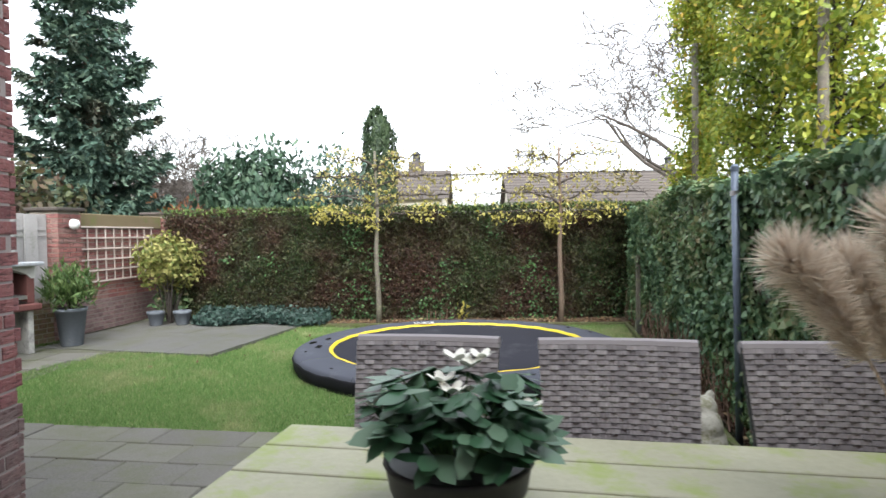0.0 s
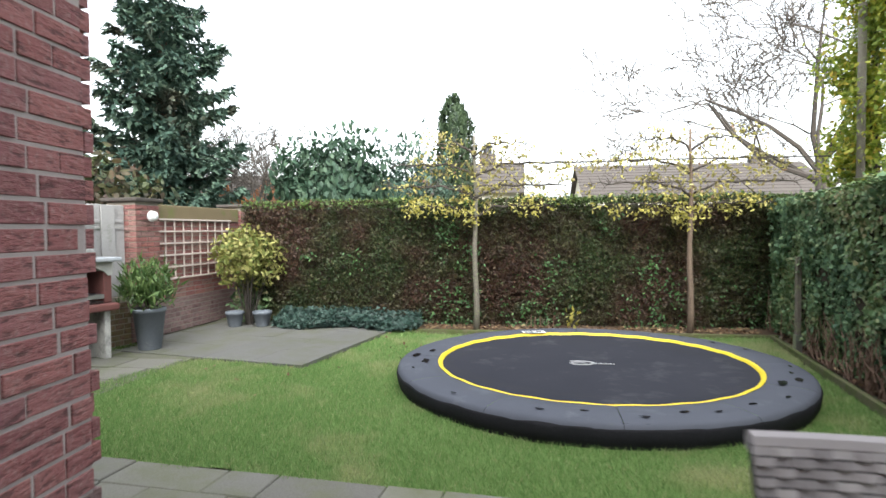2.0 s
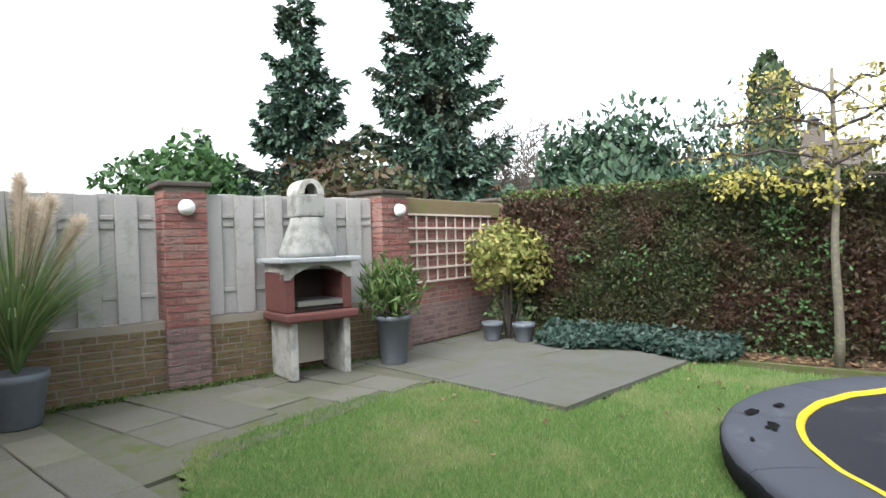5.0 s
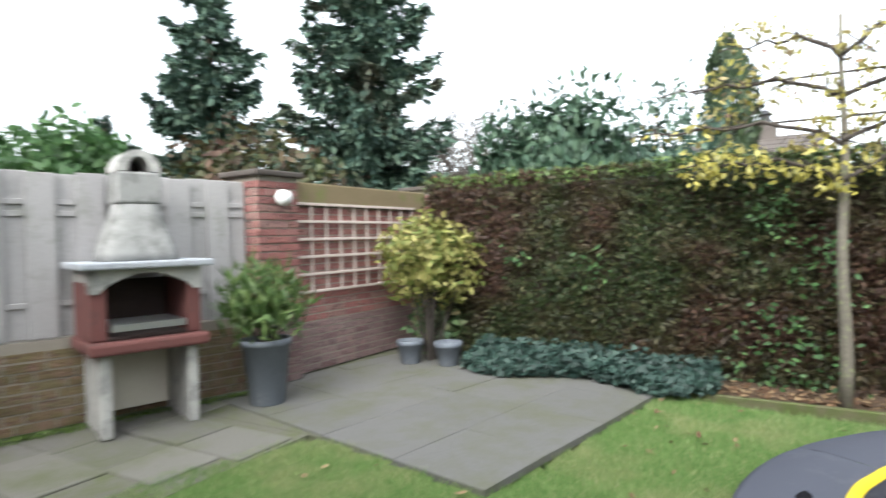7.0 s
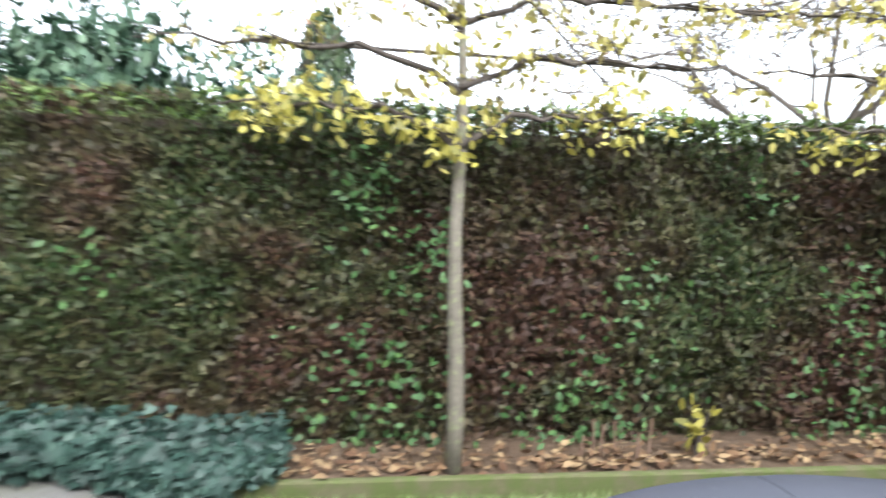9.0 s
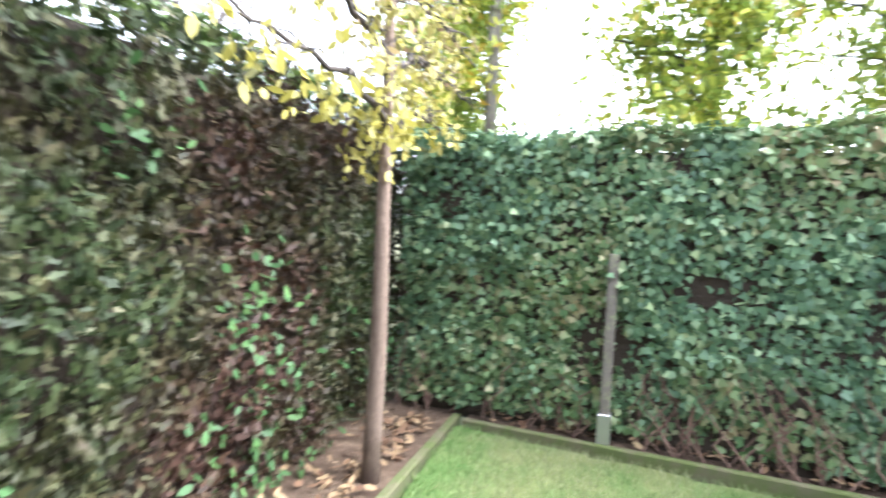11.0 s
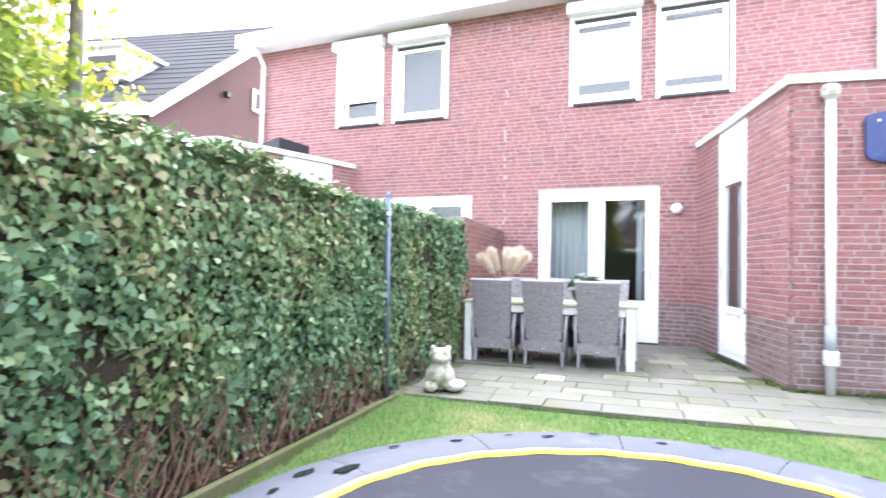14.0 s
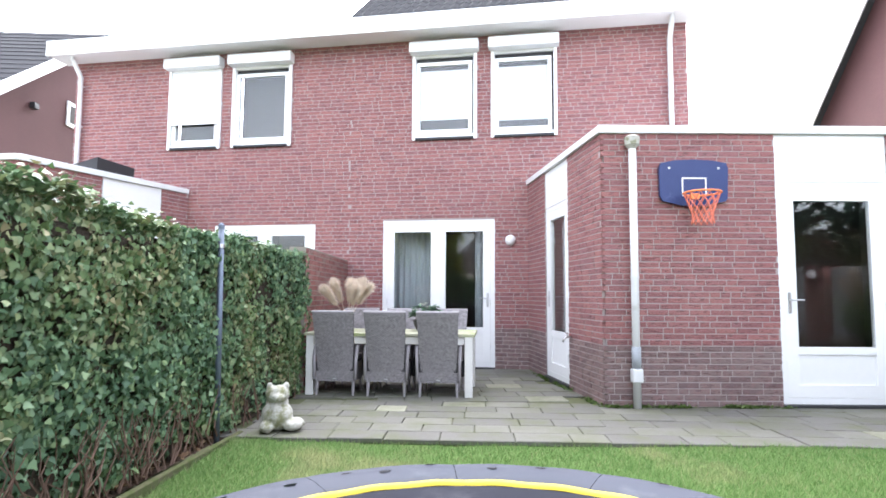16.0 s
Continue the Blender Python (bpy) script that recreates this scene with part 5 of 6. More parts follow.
def hellebore():
    t = thing("potted_hellebore", "white flowering hellebore in a dark bowl on the table", "plant", (1.83, -1.12, TZ))
    part("bowl", lathe([(0.09, 0.0), (0.11, 0.01), (0.142, 0.07), (0.15, 0.115), (0.156, 0.125), (0.15, 0.132), (0.135, 0.12)], 28), M_DARKPOT, t, "dark glazed bowl", True)
    g = np.random.default_rng(61)
    r = random.Random(61)
    bm = bmesh.new()
    P, N, U = [], [], []
    for k in range(58):
        a, tilt = r.uniform(0, 2 * math.pi), r.uniform(0.25, 1.15)
        L = r.uniform(0.12, 0.23)
        tip = Vector((math.cos(a) * math.sin(tilt) * L, math.sin(a) * math.sin(tilt) * L, 0.11 + math.cos(tilt) * L))
        tube(bm, [(math.cos(a) * 0.03, math.sin(a) * 0.03, 0.1), tuple(Vector((0, 0, 0.13)) * 0.5 + tip * 0.5), tuple(tip)], [0.004, 0.003, 0.002], 5, False)
        for j in range(7):
            b = a + (j - 3) * 0.45
            P.append(tip), N.append((0.2 * math.cos(a), 0.2 * math.sin(a), 1)), U.append((math.cos(b), math.sin(b), -0.25))
    part("stem_growth", bm, M_GREENLEAF, t)["kind"] = "stuff"
    leaves("foliage", P, N, 0.078, M_HELLEBORE, t, "oval", 0, 0.25, 62, "", U)
    for x, y, z, s in ((0.0, 0.0, 0.325, 0.85), (0.025, 0.03, 0.305, 0.9), (-0.03, -0.02, 0.285, 0.8), (0.14, -0.06, 0.24, 0.75), (-0.16, -0.03, 0.235, 0.7), (0.05, 0.06, 0.315, 0.8), (-0.01, -0.05, 0.27, 0.85)):
        bm = bmesh.new()
        for k in range(5):
            a = k * 2 * math.pi / 5 + x * 20
            pts = [(0, 0, 0), (0.018, -0.014, 0.012), (0.034, -0.010, 0.022), (0.040, 0, 0.026), (0.034, 0.010, 0.022), (0.018, 0.014, 0.012)]
            bm.faces.new([bm.verts.new((x + s * (p[0] * math.cos(a) - p[1] * math.sin(a)), y + s * (p[0] * math.sin(a) + p[1] * math.cos(a)), z + s * p[2])) for p in pts])
        part("flower", bm, M_FLOWER, t, "white open flower")


hellebore()


def pampas_plume(parent, base, tip, size, seed):
    """A feathery plume along a bowed stalk."""
    g = np.random.default_rng(seed)
    base, tip = np.array(base), np.array(tip)
    n = 2600
    s = g.random(n)
    mid = (base + tip) / 2 + np.array((0, 0, 0.06))
    s2 = 0.45 + 0.55 * s
    Q = ((1 - s2) ** 2)[:, None] * base + (2 * s2 * (1 - s2))[:, None] * mid + (s2 ** 2)[:, None] * tip
    wide = 0.7 * size * np.sin(np.pi * np.clip((s2 - 0.42) / 0.62, 0, 1)) ** 0.7
    d = g.normal(0, 1, (n, 3))
    d /= np.linalg.norm(d, axis=1, keepdims=True)
    Q = Q + d * (wide * g.random(n))[:, None] * 0.6
    up = (tip - base) / np.linalg.norm(tip - base) + 0.3 * d
    leaves("plume", Q, d, 0.08, M_PLUME, parent, "hair", 0.05, 0.4, seed, "feathery beige plume", up)
    bm = tube(bmesh.new(), [tuple(base), tuple((base + mid) / 2), tuple(mid * 0.9 + tip * 0.1), tuple(tip)], [0.004, 0.0035, 0.003, 0.002], 5, False)
    part("stalk", bm, M_PLUME, parent)


def vase():
    t = thing("pampas_vase", "tall vase with dried beige pampas plumes on the table", "vase", (2.77, -1.13, TZ))
    part("vase_body", lathe([(0.05, 0), (0.062, 0.01), (0.066, 0.08), (0.05, 0.16), (0.042, 0.20), (0.05, 0.215), (0.045, 0.21)], 24), M_GOLD, t, "olive gold glazed vase", True)
    for k, (dx, dy, h) in enumerate(((-0.25, 0.05, 0.40), (-0.16, -0.14, 0.47), (-0.10, 0.10, 0.38), (-0.02, -0.05, 0.45), (0.18, -0.04, 0.45), (0.28, 0.08, 0.37), (-0.08, -0.22, 0.45))):
        pampas_plume(t, (dx * 0.05, dy * 0.05, 0.1), (dx, dy, 0.12 + h), 0.052, 70 + k)


vase()


def statue():
    bm = bmesh.new()
    # a crouching animal figure: haunches, chest, head, ears, paws
    for c, r, s in (((0, 0.02, 0.10), 0.11, (1.0, 1.1, 0.95)), ((0, -0.01, 0.17), 0.085, (0.95, 0.9, 1.1)), ((0, 0.03, 0.25), 0.075, (1.1, 0.95, 0.85)), ((0.055, 0.03, 0.30), 0.03, (0.8, 0.6, 1.1)), ((-0.055, 0.03, 0.30), 0.03, (0.8, 0.6, 1.1)), ((0, 0.095, 0.235), 0.04, (1.1, 0.9, 0.7)), ((-0.10, 0.08, 0.045), 0.055, (1.3, 1.4, 0.8)), ((0.07, 0.09, 0.04), 0.05, (1.0, 1.4, 0.8)), ((-0.13, 0.02, 0.04), 0.05, (1.2, 1.0, 0.8))):
        m = Matrix.Translation(c) @ Matrix.Diagonal((*s, 1))
        bmesh.ops.create_icosphere(bm, subdivisions=3, radius=r, matrix=m)
    for v in bm.verts:
        v.co += Vector((1, 1, 1)) * 0.006 * noise.noise(v.co * 30)
        v.co.z = max(v.co.z, 0.0)
    ob = link("garden_statue", bm, M_STONE, True)
    ob.matrix_world = pose(3.13, 0.93, 0, 0, 0, 15) @ Matrix.Scale(1.2, 4)
    tagged(ob, "weathered pale stone figure of a crouching animal by the ivy", "statue")
    k = ob.modifiers.new("fuse", "REMESH")
    k.mode, k.voxel_size = "VOXEL", 0.008


statue()


# ---- fixtures on the extension ----
def basketball_hoop():
    t = put(thing("basketball_hoop", "blue plastic basketball board with an orange hoop and net", "hoop", (-0.965, 0.0, 2.09)), FRONT)
    bm = bmesh.new()
    pts = [(-0.35, 0.08), (-0.33, 0.05), (-0.12, 0.0), (0.12, 0.0), (0.33, 0.05), (0.36, 0.10), (0.365, 0.40), (0.345, 0.455), (0.20, 0.485), (0.0, 0.495), (-0.20, 0.485), (-0.345, 0.455), (-0.365, 0.40)]
    f = bm.faces.new([bm.verts.new((x, 0.02, z)) for x, z in pts])
    e = bmesh.ops.extrude_face_region(bm, geom=[f])
    bmesh.ops.translate(bm, verts=[v for v in e["geom"] if isinstance(v, bmesh.types.BMVert)], vec=(0, 0.035, 0))
    bd = part("backboard", bm, M_BLUE, t, "blue plastic backboard")
    part("target_square", frame_bars(-0.13, 0.13, 0.10, 0.30, 0.014, 0.056, 0.060), M_PANEL, bd, "pale painted square")
    for x in (-0.26, 0.26):
        part("bolt", lathe([(0.012, 0), (0.014, 0.004), (0.008, 0.008)], 12), M_STEEL, bd).matrix_basis = pose(x, 0.056, 0.40, -90)
    ring = [(0.18 * math.cos(a), 0.24 + 0.18 * math.sin(a), 0.105) for a in [k * math.pi / 16 for k in range(33)]]
    part("hoop_ring", tube(bmesh.new(), ring, 0.010, 8), M_ORANGE2, t, "orange steel ring", True)
    part("hoop_bracket", soft_box((-0.05, 0.056, 0.07), (0.05, 0.08, 0.13), 0.006), M_ORANGE2, t)
    bm = bmesh.new()
    for d in (1, -1):
        for k in range(12):
            pts = []
            for j in range(7):
                a = (k + d * j * 0.42) * math.pi / 6
                r = 0.175 - 0.075 * min(1, j / 4) + (0.012 if j == 6 else 0)
                pts.append((r * math.cos(a), 0.24 + r * math.sin(a), 0.10 - j * 0.052))
            tube(bm, pts, 0.0045, 4, False)
    part("net", bm, M_ORANGE, t, "orange knotted cord net")


basketball_hoop()


def tap():
    t = thing("garden_tap", "chrome outdoor tap with a red lever on the brick wall", "tap", (0.065, -1.00, 0.64), 3.56)
    bm = tube(bmesh.new(), [(0, 0, 0), (0.07, 0, 0), (0.10, 0, -0.02), (0.105, 0, -0.06)], 0.011, 10)
    part("spout", bm, M_STEEL, t, "", True)
    part("valve", tube(bmesh.new(), [(0.05, 0, 0), (0.05, 0, 0.045)], 0.009, 10), M_STEEL, t)
    part("lever", soft_box((0.04, -0.05, 0.043), (0.06, 0.01, 0.052), 0.003, 1), M_REDCONC, t, "red lever")


tap()


# ---- barbecue ----
def barbecue():
    mx = along(P2, P1, 0.47)
    nx, ny = math.cos(radians(FANG + 90)), math.sin(radians(FANG + 90))
    t = thing("masonry_barbecue", "white and red cast concrete barbecue with a tapered chimney", "barbecue", (mx[0] + nx * 0.03, mx[1] + ny * 0.03, 0), FANG)
    t.scale = (0.755, 0.92, 1.0)  # local x along the fence, local y towards the lawn
    for x in (-0.36, 0.30):
        part("leg", soft_box((x, 0.02, 0.0), (x + 0.06, 0.50, 0.50), 0.012), M_CONC, t)
        part("leg_pad", soft_box((x - 0.015, 0.42, 0.0), (x + 0.075, 0.525, 0.50), 0.015), M_CONC, t)
    part("rear_panel", soft_box((-0.30, 0.02, 0.06), (0.30, 0.06, 0.50), 0.006), M_CREAM, t, "pale rear panel")
    part("hearth_slab", soft_box((-0.45, 0.0, 0.502), (0.45, 0.60, 0.575), 0.018), M_REDCONC, t, "dark red hearth slab")
    for x in (-0.42, 0.30):
        part("cheek", soft_box((x, 0.02, 0.577), (x + 0.12, 0.50, 0.92), 0.012), M_REDCONC, t, "red brown firebox cheek")
    part("fire_back", soft_box((-0.30, 0.02, 0.577), (0.30, 0.07, 0.92), 0.006), M_SOOT_AND_SHADE, t, "sooty firebox back")
    part("fire_floor", soft_box((-0.298, 0.072, 0.577), (0.298, 0.50, 0.60), 0.004, 1), M_SOOT_AND_SHADE, t)
    g = part("grill_tray", frame_bars(-0.28, 0.28, 0.0, 0.40, 0.012, -0.02, 0.02), M_STEEL, t, "steel charcoal tray")
    g.matrix_basis = pose(0, 0.53, 0.65, 90)
    bm = bmesh.new()
    for k in range(20):
        tube(bm, [(-0.26 + k * 0.027, 0.14, 0.672), (-0.26 + k * 0.027, 0.52, 0.672)], 0.003, 5)
    part("grill_bars", bm, M_STEEL, t)
    # arched lintel
    bm = bmesh.new()
    n = 14
    top, rows = [], []
    for k in range(n + 1):
        x = -0.42 + 0.84 * k / n
        inner = abs(x) < 0.31
        z = 0.90 + 0.075 * math.cos(x / 0.31 * math.pi / 2) if inner else 0.86
        rows.append([bm.verts.new((x, y, zz)) for y, zz in ((0.515, z), (0.515, 1.0), (0.40, 1.0), (0.40, z))])
    for a, b in zip(rows, rows[1:]):
        for i in range(4):
            bm.faces.new((a[i], b[i], b[(i + 1) % 4], a[(i + 1) % 4]))
    bm.faces.new(rows[0]), bm.faces.new(rows[-1][::-1])
    part("arched_lintel", bm, M_CONC, t, "white arched lintel")
    for x in (-0.42, 0.30):
        part("hood_side", soft_box((x, 0.02, 0.922), (x + 0.12, 0.398, 1.0), 0.006), M_CONC, t)
    part("mantel_slab", soft_box((-0.50, -0.02, 1.002), (0.50, 0.60, 1.045), 0.012), M_GREYCONC, t, "grey mantel slab")
    # tapered hood and chimney
    bm = bmesh.new()
    loops = []
    for w, d, z in ((0.30, 0.22, 1.047), (0.29, 0.21, 1.10), (0.24, 0.18, 1.22), (0.18, 0.14, 1.34), (0.165, 0.13, 1.40)):
        ring = []
        for k in range(32):
            a = k * math.pi / 16
            c, s = math.cos(a), math.sin(a)
            e = 0.45
            ring.append(bm.verts.new((w * math.copysign(abs(c) ** e, c), 0.26 + d * math.copysign(abs(s) ** e, s), z)))
        loops.append(ring)
    for q, s in zip(loops, loops[1:]):
        for k in range(32):
            bm.faces.new((q[k], q[(k + 1) % 32], s[(k + 1) % 32], s[k]))
    bm.faces.new(loops[0][::-1]), bm.faces.new(loops[-1])
    part("hood", bm, M_HOOD, t, "grey-stained white tapered hood", True)
    ch = part("chimney", soft_box((-0.17, 0.125, 1.402), (0.17, 0.395, 1.60), 0.015), M_HOOD, t)
    # barrel cowl with an arched opening
    bm = bmesh.new()
    outer, inner = [], []
    for k in range(13):
        a = math.pi * k / 12
        outer.append((0.17 * math.cos(a), 1.60 + 0.14 * math.sin(a)))
        inner.append((0.085 * math.cos(a), 1.605 + 0.095 * math.sin(a)))
    vo = [[bm.verts.new((x, y, z)) for x, z in outer] for y in (0.13, 0.39)]
    vi = [[bm.verts.new((x, y, z)) for x, z in inner] for y in (0.13, 0.39)]
    for k in range(12):
        bm.faces.new((vo[0][k], vo[0][k + 1], vo[1][k + 1], vo[1][k]))
        bm.faces.new((vi[1][k], vi[1][k + 1], vi[0][k + 1], vi[0][k]))
        bm.faces.new((vo[1][k], vo[1][k + 1], vi[1][k + 1], vi[1][k]))
        bm.faces.new((vo[0][k + 1], vo[0][k], vi[0][k], vi[0][k + 1]))
    part("cowl", bm, M_CONC, t, "arched cowl open to the front")
    # Black block inside the cowl opening stands in for the shade there.
    part("flue_shade", box(bmesh.new(), (-0.08, 0.15, 1.602), (0.08, 0.18, 1.69)), M_SOOT_AND_SHADE, t, "dark block in the flue mouth, shade put into its colour")


barbecue()


# ---- pots and shrubs ----
def pot(label, x, y, r0, r1, h, material):
    t = thing("plant_pot", label, "pot", (x, y, 0))
    part("body", lathe([(r0 * 0.95, 0), (r0, 0.01), (r1, h - 0.045), (r1 * 1.07, h - 0.043), (r1 * 1.08, h), (r1 * 0.93, h), (r1 * 0.9, h - 0.06)], 32), material, t, "", True)
    part("soil", lathe([(r1 * 0.88, 0), (r1 * 0.5, 0.01), (0.01, 0.014)], 20, (0, 0, h - 0.065)), M_SOIL, t)
    return t


def bush(name, label, centre, radii, n, size, material, shape, seed, stems=10, foot=0.0, droop=0.2, spread=0.8, up=None):
    """A shrub: stems from its foot and a crown of single leaves with an uneven outline."""
    t = thing(name, label, "shrub", (centre[0], centre[1], foot))
    g = np.random.default_rng(seed)
    d = g.normal(0, 1, (n, 3))
    d /= np.linalg.norm(d, axis=1, keepdims=True)
    rr = g.random(n) ** 0.45
    P = d * rr[:, None]
    P *= (1 + 0.42 * np.array([noise.noise(Vector(q) * 1.9 + Vector((seed, 0, 0))) for q in d]))[:, None]
    P = P * np.array(radii) + np.array((0, 0, centre[2] - foot))
    P = P[P[:, 2] > 0.02]
    m = len(P)
    leaves("foliage", P, d[:m], size, material, t, shape, droop, spread, seed + 1, "", None if up is None else np.tile(up, (m, 1)) + d[:m] * 0.9)
    bm = bmesh.new()
    r = random.Random(seed)
    for k in range(stems):
        q = P[r.randrange(m)]
        tube(bm, [(q[0] * 0.08, q[1] * 0.08, 0), (q[0] * 0.45, q[1] * 0.45, q[2] * 0.5), tuple(q)], [0.010, 0.007, 0.003], 5, False)
    part("stem_growth", bm, M_DARKBARK, t, "", True)["kind"] = "stuff"
    return t


bed_growth()
pot("tall tapered slate grey pot beside the barbecue", -3.02, 4.56, 0.12, 0.165, 0.46, M_POT)
bush("oleander", "green oleander with narrow leaves in the tall pot", (-3.02, 4.56, 0.68), (0.30, 0.30, 0.30), 950, 0.13, M_OLEANDER, "lance", 81, 14, 0.42, -0.2, 0.5, (0, 0, 0.9))
pot("small ribbed grey pot by the hedge", -2.81, 6.09, 0.085, 0.115, 0.21, M_POT)
pot("small ribbed grey pot by the hedge", -2.44, 6.15, 0.085, 0.12, 0.21, M_POT)
bush("variegated_shrub", "yellow variegated shrub against the trellis wall", (-2.70, 6.28, 0.95), (0.50, 0.50, 0.43), 2300, 0.075, M_VARIEG, "oval", 83, 22, 0.0, 0.3, 0.7)
bush("dark_corner_ivy", "dark ivy climbing in the corner behind the pots", (-2.78, 6.55, 0.32), (0.28, 0.25, 0.36), 500, 0.08, M_IVY, "ivy", 84, 8, 0.0, 0.6, 0.5)


def pampas_grass():
    t = thing("pampas_grass", "large clump of pampas grass with pale plumes in a pot", "grass", (-3.98, 1.80, 0))
    part("pot_body", lathe([(0.13, 0), (0.14, 0.01), (0.18, 0.30), (0.19, 0.31), (0.19, 0.36), (0.16, 0.35)], 28), M_POT, t, "slate grey pot", True)
    g = np.random.default_rng(91)
    n = 900
    a = g.uniform(0, 2 * np.pi, n)
    bm = bmesh.new()
    for k in range(620):
        b, L, out = a[k], g.uniform(0.85, 1.45), g.uniform(0.15, 0.95)
        c, s = math.cos(b), math.sin(b)
        prev = None
        for j in range(7):
            u = j / 6
            x = out * L * u ** 1.3
            z = 0.33 + L * (u - 0.62 * out * u ** 2.4)
            w = 0.006 * (1 - u) + 0.001
            cur = [bm.verts.new((c * x - s * w, s * x + c * w, z)), bm.verts.new((c * x + s * w, s * x - c * w, z))]
            if prev:
                bm.faces.new((prev[0], prev[1], cur[1], cur[0]))
            prev = cur
    part("blades", bm, M_REED, t, "arching green blades")
    for k, (dx, dy, h) in enumerate(((0.1, 0.2, 1.5), (0.0, -0.2, 1.6), (0.22, 0.05, 1.45), (-0.1, 0.1, 1.65), (0.15, 0.35, 1.35))):
        pampas_plume(t, (0, 0, 0.4), (dx, dy, h), 0.06, 95 + k)


pampas_grass()


# ---- trees ----
def limb(bm, p, d, L, r, depth, rnd, tips, curl=0.25, up=0.1, least=0.0045):
    """A branching limb; the ends are added to tips."""
    pts, rad = [tuple(p)], [r]
    q, v = Vector(p), Vector(d).normalized()
    n = 4
    for k in range(n):
        v = (v + Vector((rnd.uniform(-curl, curl), rnd.uniform(-curl, curl), rnd.uniform(-curl, curl) + up))).normalized()
        q = q + v * L / n
        pts.append(tuple(q)), rad.append(max(least, r * (1 - 0.5 * (k + 1) / n)))
        if depth > 0 and k >= 1:
            side = v.orthogonal().normalized()
            side.rotate(Matrix.Rotation(rnd.uniform(0, 6.28), 3, v))
            limb(bm, q, v * 0.7 + side * 0.75, L * rnd.uniform(0.5, 0.72), rad[-1] * 0.62, depth - 1, rnd, tips, curl, up, least)
    tube(bm, pts, rad, 6 if r > 0.03 else 4, False)
    tips.append(tuple(q))


M_FADEDLEAF = leaf_mat("faded olive leaf", [(0.0, (0.16, 0.13, 0.05)), (0.5, (0.30, 0.27, 0.08)), (0.8, (0.40, 0.36, 0.16)), (1.0, (0.22, 0.13, 0.09))], 0.6, None, 1, 0.5, 0.3, 0.3)


def espalier(x, y, seed, bark, label):
    t = thing("trained_tree", label, "tree", (x, y, 0), 0, "trained trees along the hedge")
    r = random.Random(seed)
    pts = [(0.012 * math.sin(k * 1.3), 0.008 * math.cos(k), -0.05 + k * 0.284) for k in range(10)]
    part("trunk", tube(bmesh.new(), pts, [0.042 - 0.0030 * k for k in range(10)], 12), bark, t, "pale ringed trunk", True)
    low, high = [], []
    for z, reach, dense in ((1.60, 1.05, 1.2), (1.86, 1.3, 0.9), (2.14, 1.25, 0.9), (2.40, 0.75, 0.9)):
        for s in (-1, 1):
            L = reach * r.uniform(0.85, 1.1)
            n = 12
            pts = [(s * L * k / n, 0.02 * math.sin(k * 1.7 + seed), z - 0.17 * (1 - min(1, k / n * 3.2)) ** 1.6 + 0.018 * math.sin(k * 2.1 + s)) for k in range(n + 1)]
            b = part("branch", tube(bmesh.new(), pts, [0.016 - 0.0010 * k for k in range(n + 1)], 6), M_DARKBARK, t, "", True)
            bm = bmesh.new()
            for k in range(int(34 * reach)):
                i = min(int(r.random() * n), n - 1)
                a = Vector(pts[i])
                tip = a + Vector((r.uniform(-0.10, 0.18) * s, r.uniform(-0.1, 0.1), r.uniform(-0.09, 0.15)))
                tube(bm, [tuple(a), tuple((a + tip) / 2 + Vector((0, 0, 0.02))), tuple(tip)], [0.0045, 0.0035, 0.002], 4, False)
                clump = noise.noise(Vector((a.x * 2.2 + seed, z * 3.0, s)))
                if clump < -0.38 or r.random() < 0.15:
                    continue
                for _ in range(int((8 if z < 1.7 else 9) * dense + r.random())):
                    (low if z < 1.7 or r.random() < 0.3 else high).append(tuple(tip + Vector((r.gauss(0, 0.045), r.gauss(0, 0.03), r.gauss(-0.015, 0.03)))))
            part("twig_growth", bm, M_DARKBARK, b)["kind"] = "stuff"
    for P, m, label, k in ((low, M_YELLOWLEAF, "yellow autumn leaves of the low tiers", 3), (high, M_FADEDLEAF, "faded olive leaves of the upper tiers", 4)):
        leaves("foliage", P, np.tile((0, -0.6, 0.5), (len(P), 1)), 0.054, m, t, "oval", 0.9, 0.7, seed + k, label)
    for z, end in ((1.86, 1.1), (2.14, 1.6)):
        part("cane", tube(bmesh.new(), [(-0.9, 0.03, z + 0.01), (end, 0.03, z + 0.0)], 0.008, 6), M_DARKBARK, t, "bamboo training cane")
    for s in (-1, 1):
        part("cane", tube(bmesh.new(), [(0, 0.045, 2.42), (s * 0.75, 0.045, 1.72)], 0.006, 6), M_DARKBARK, t, "slanting bamboo cane")
    return t


espalier(0.50, 6.14, 5, M_BARK, "slim espalier tree with yellow leaves trained on canes")
espalier(3.15, 6.12, 9, M_BROWNBARK, "slim espalier tree with brown bark trained on canes")


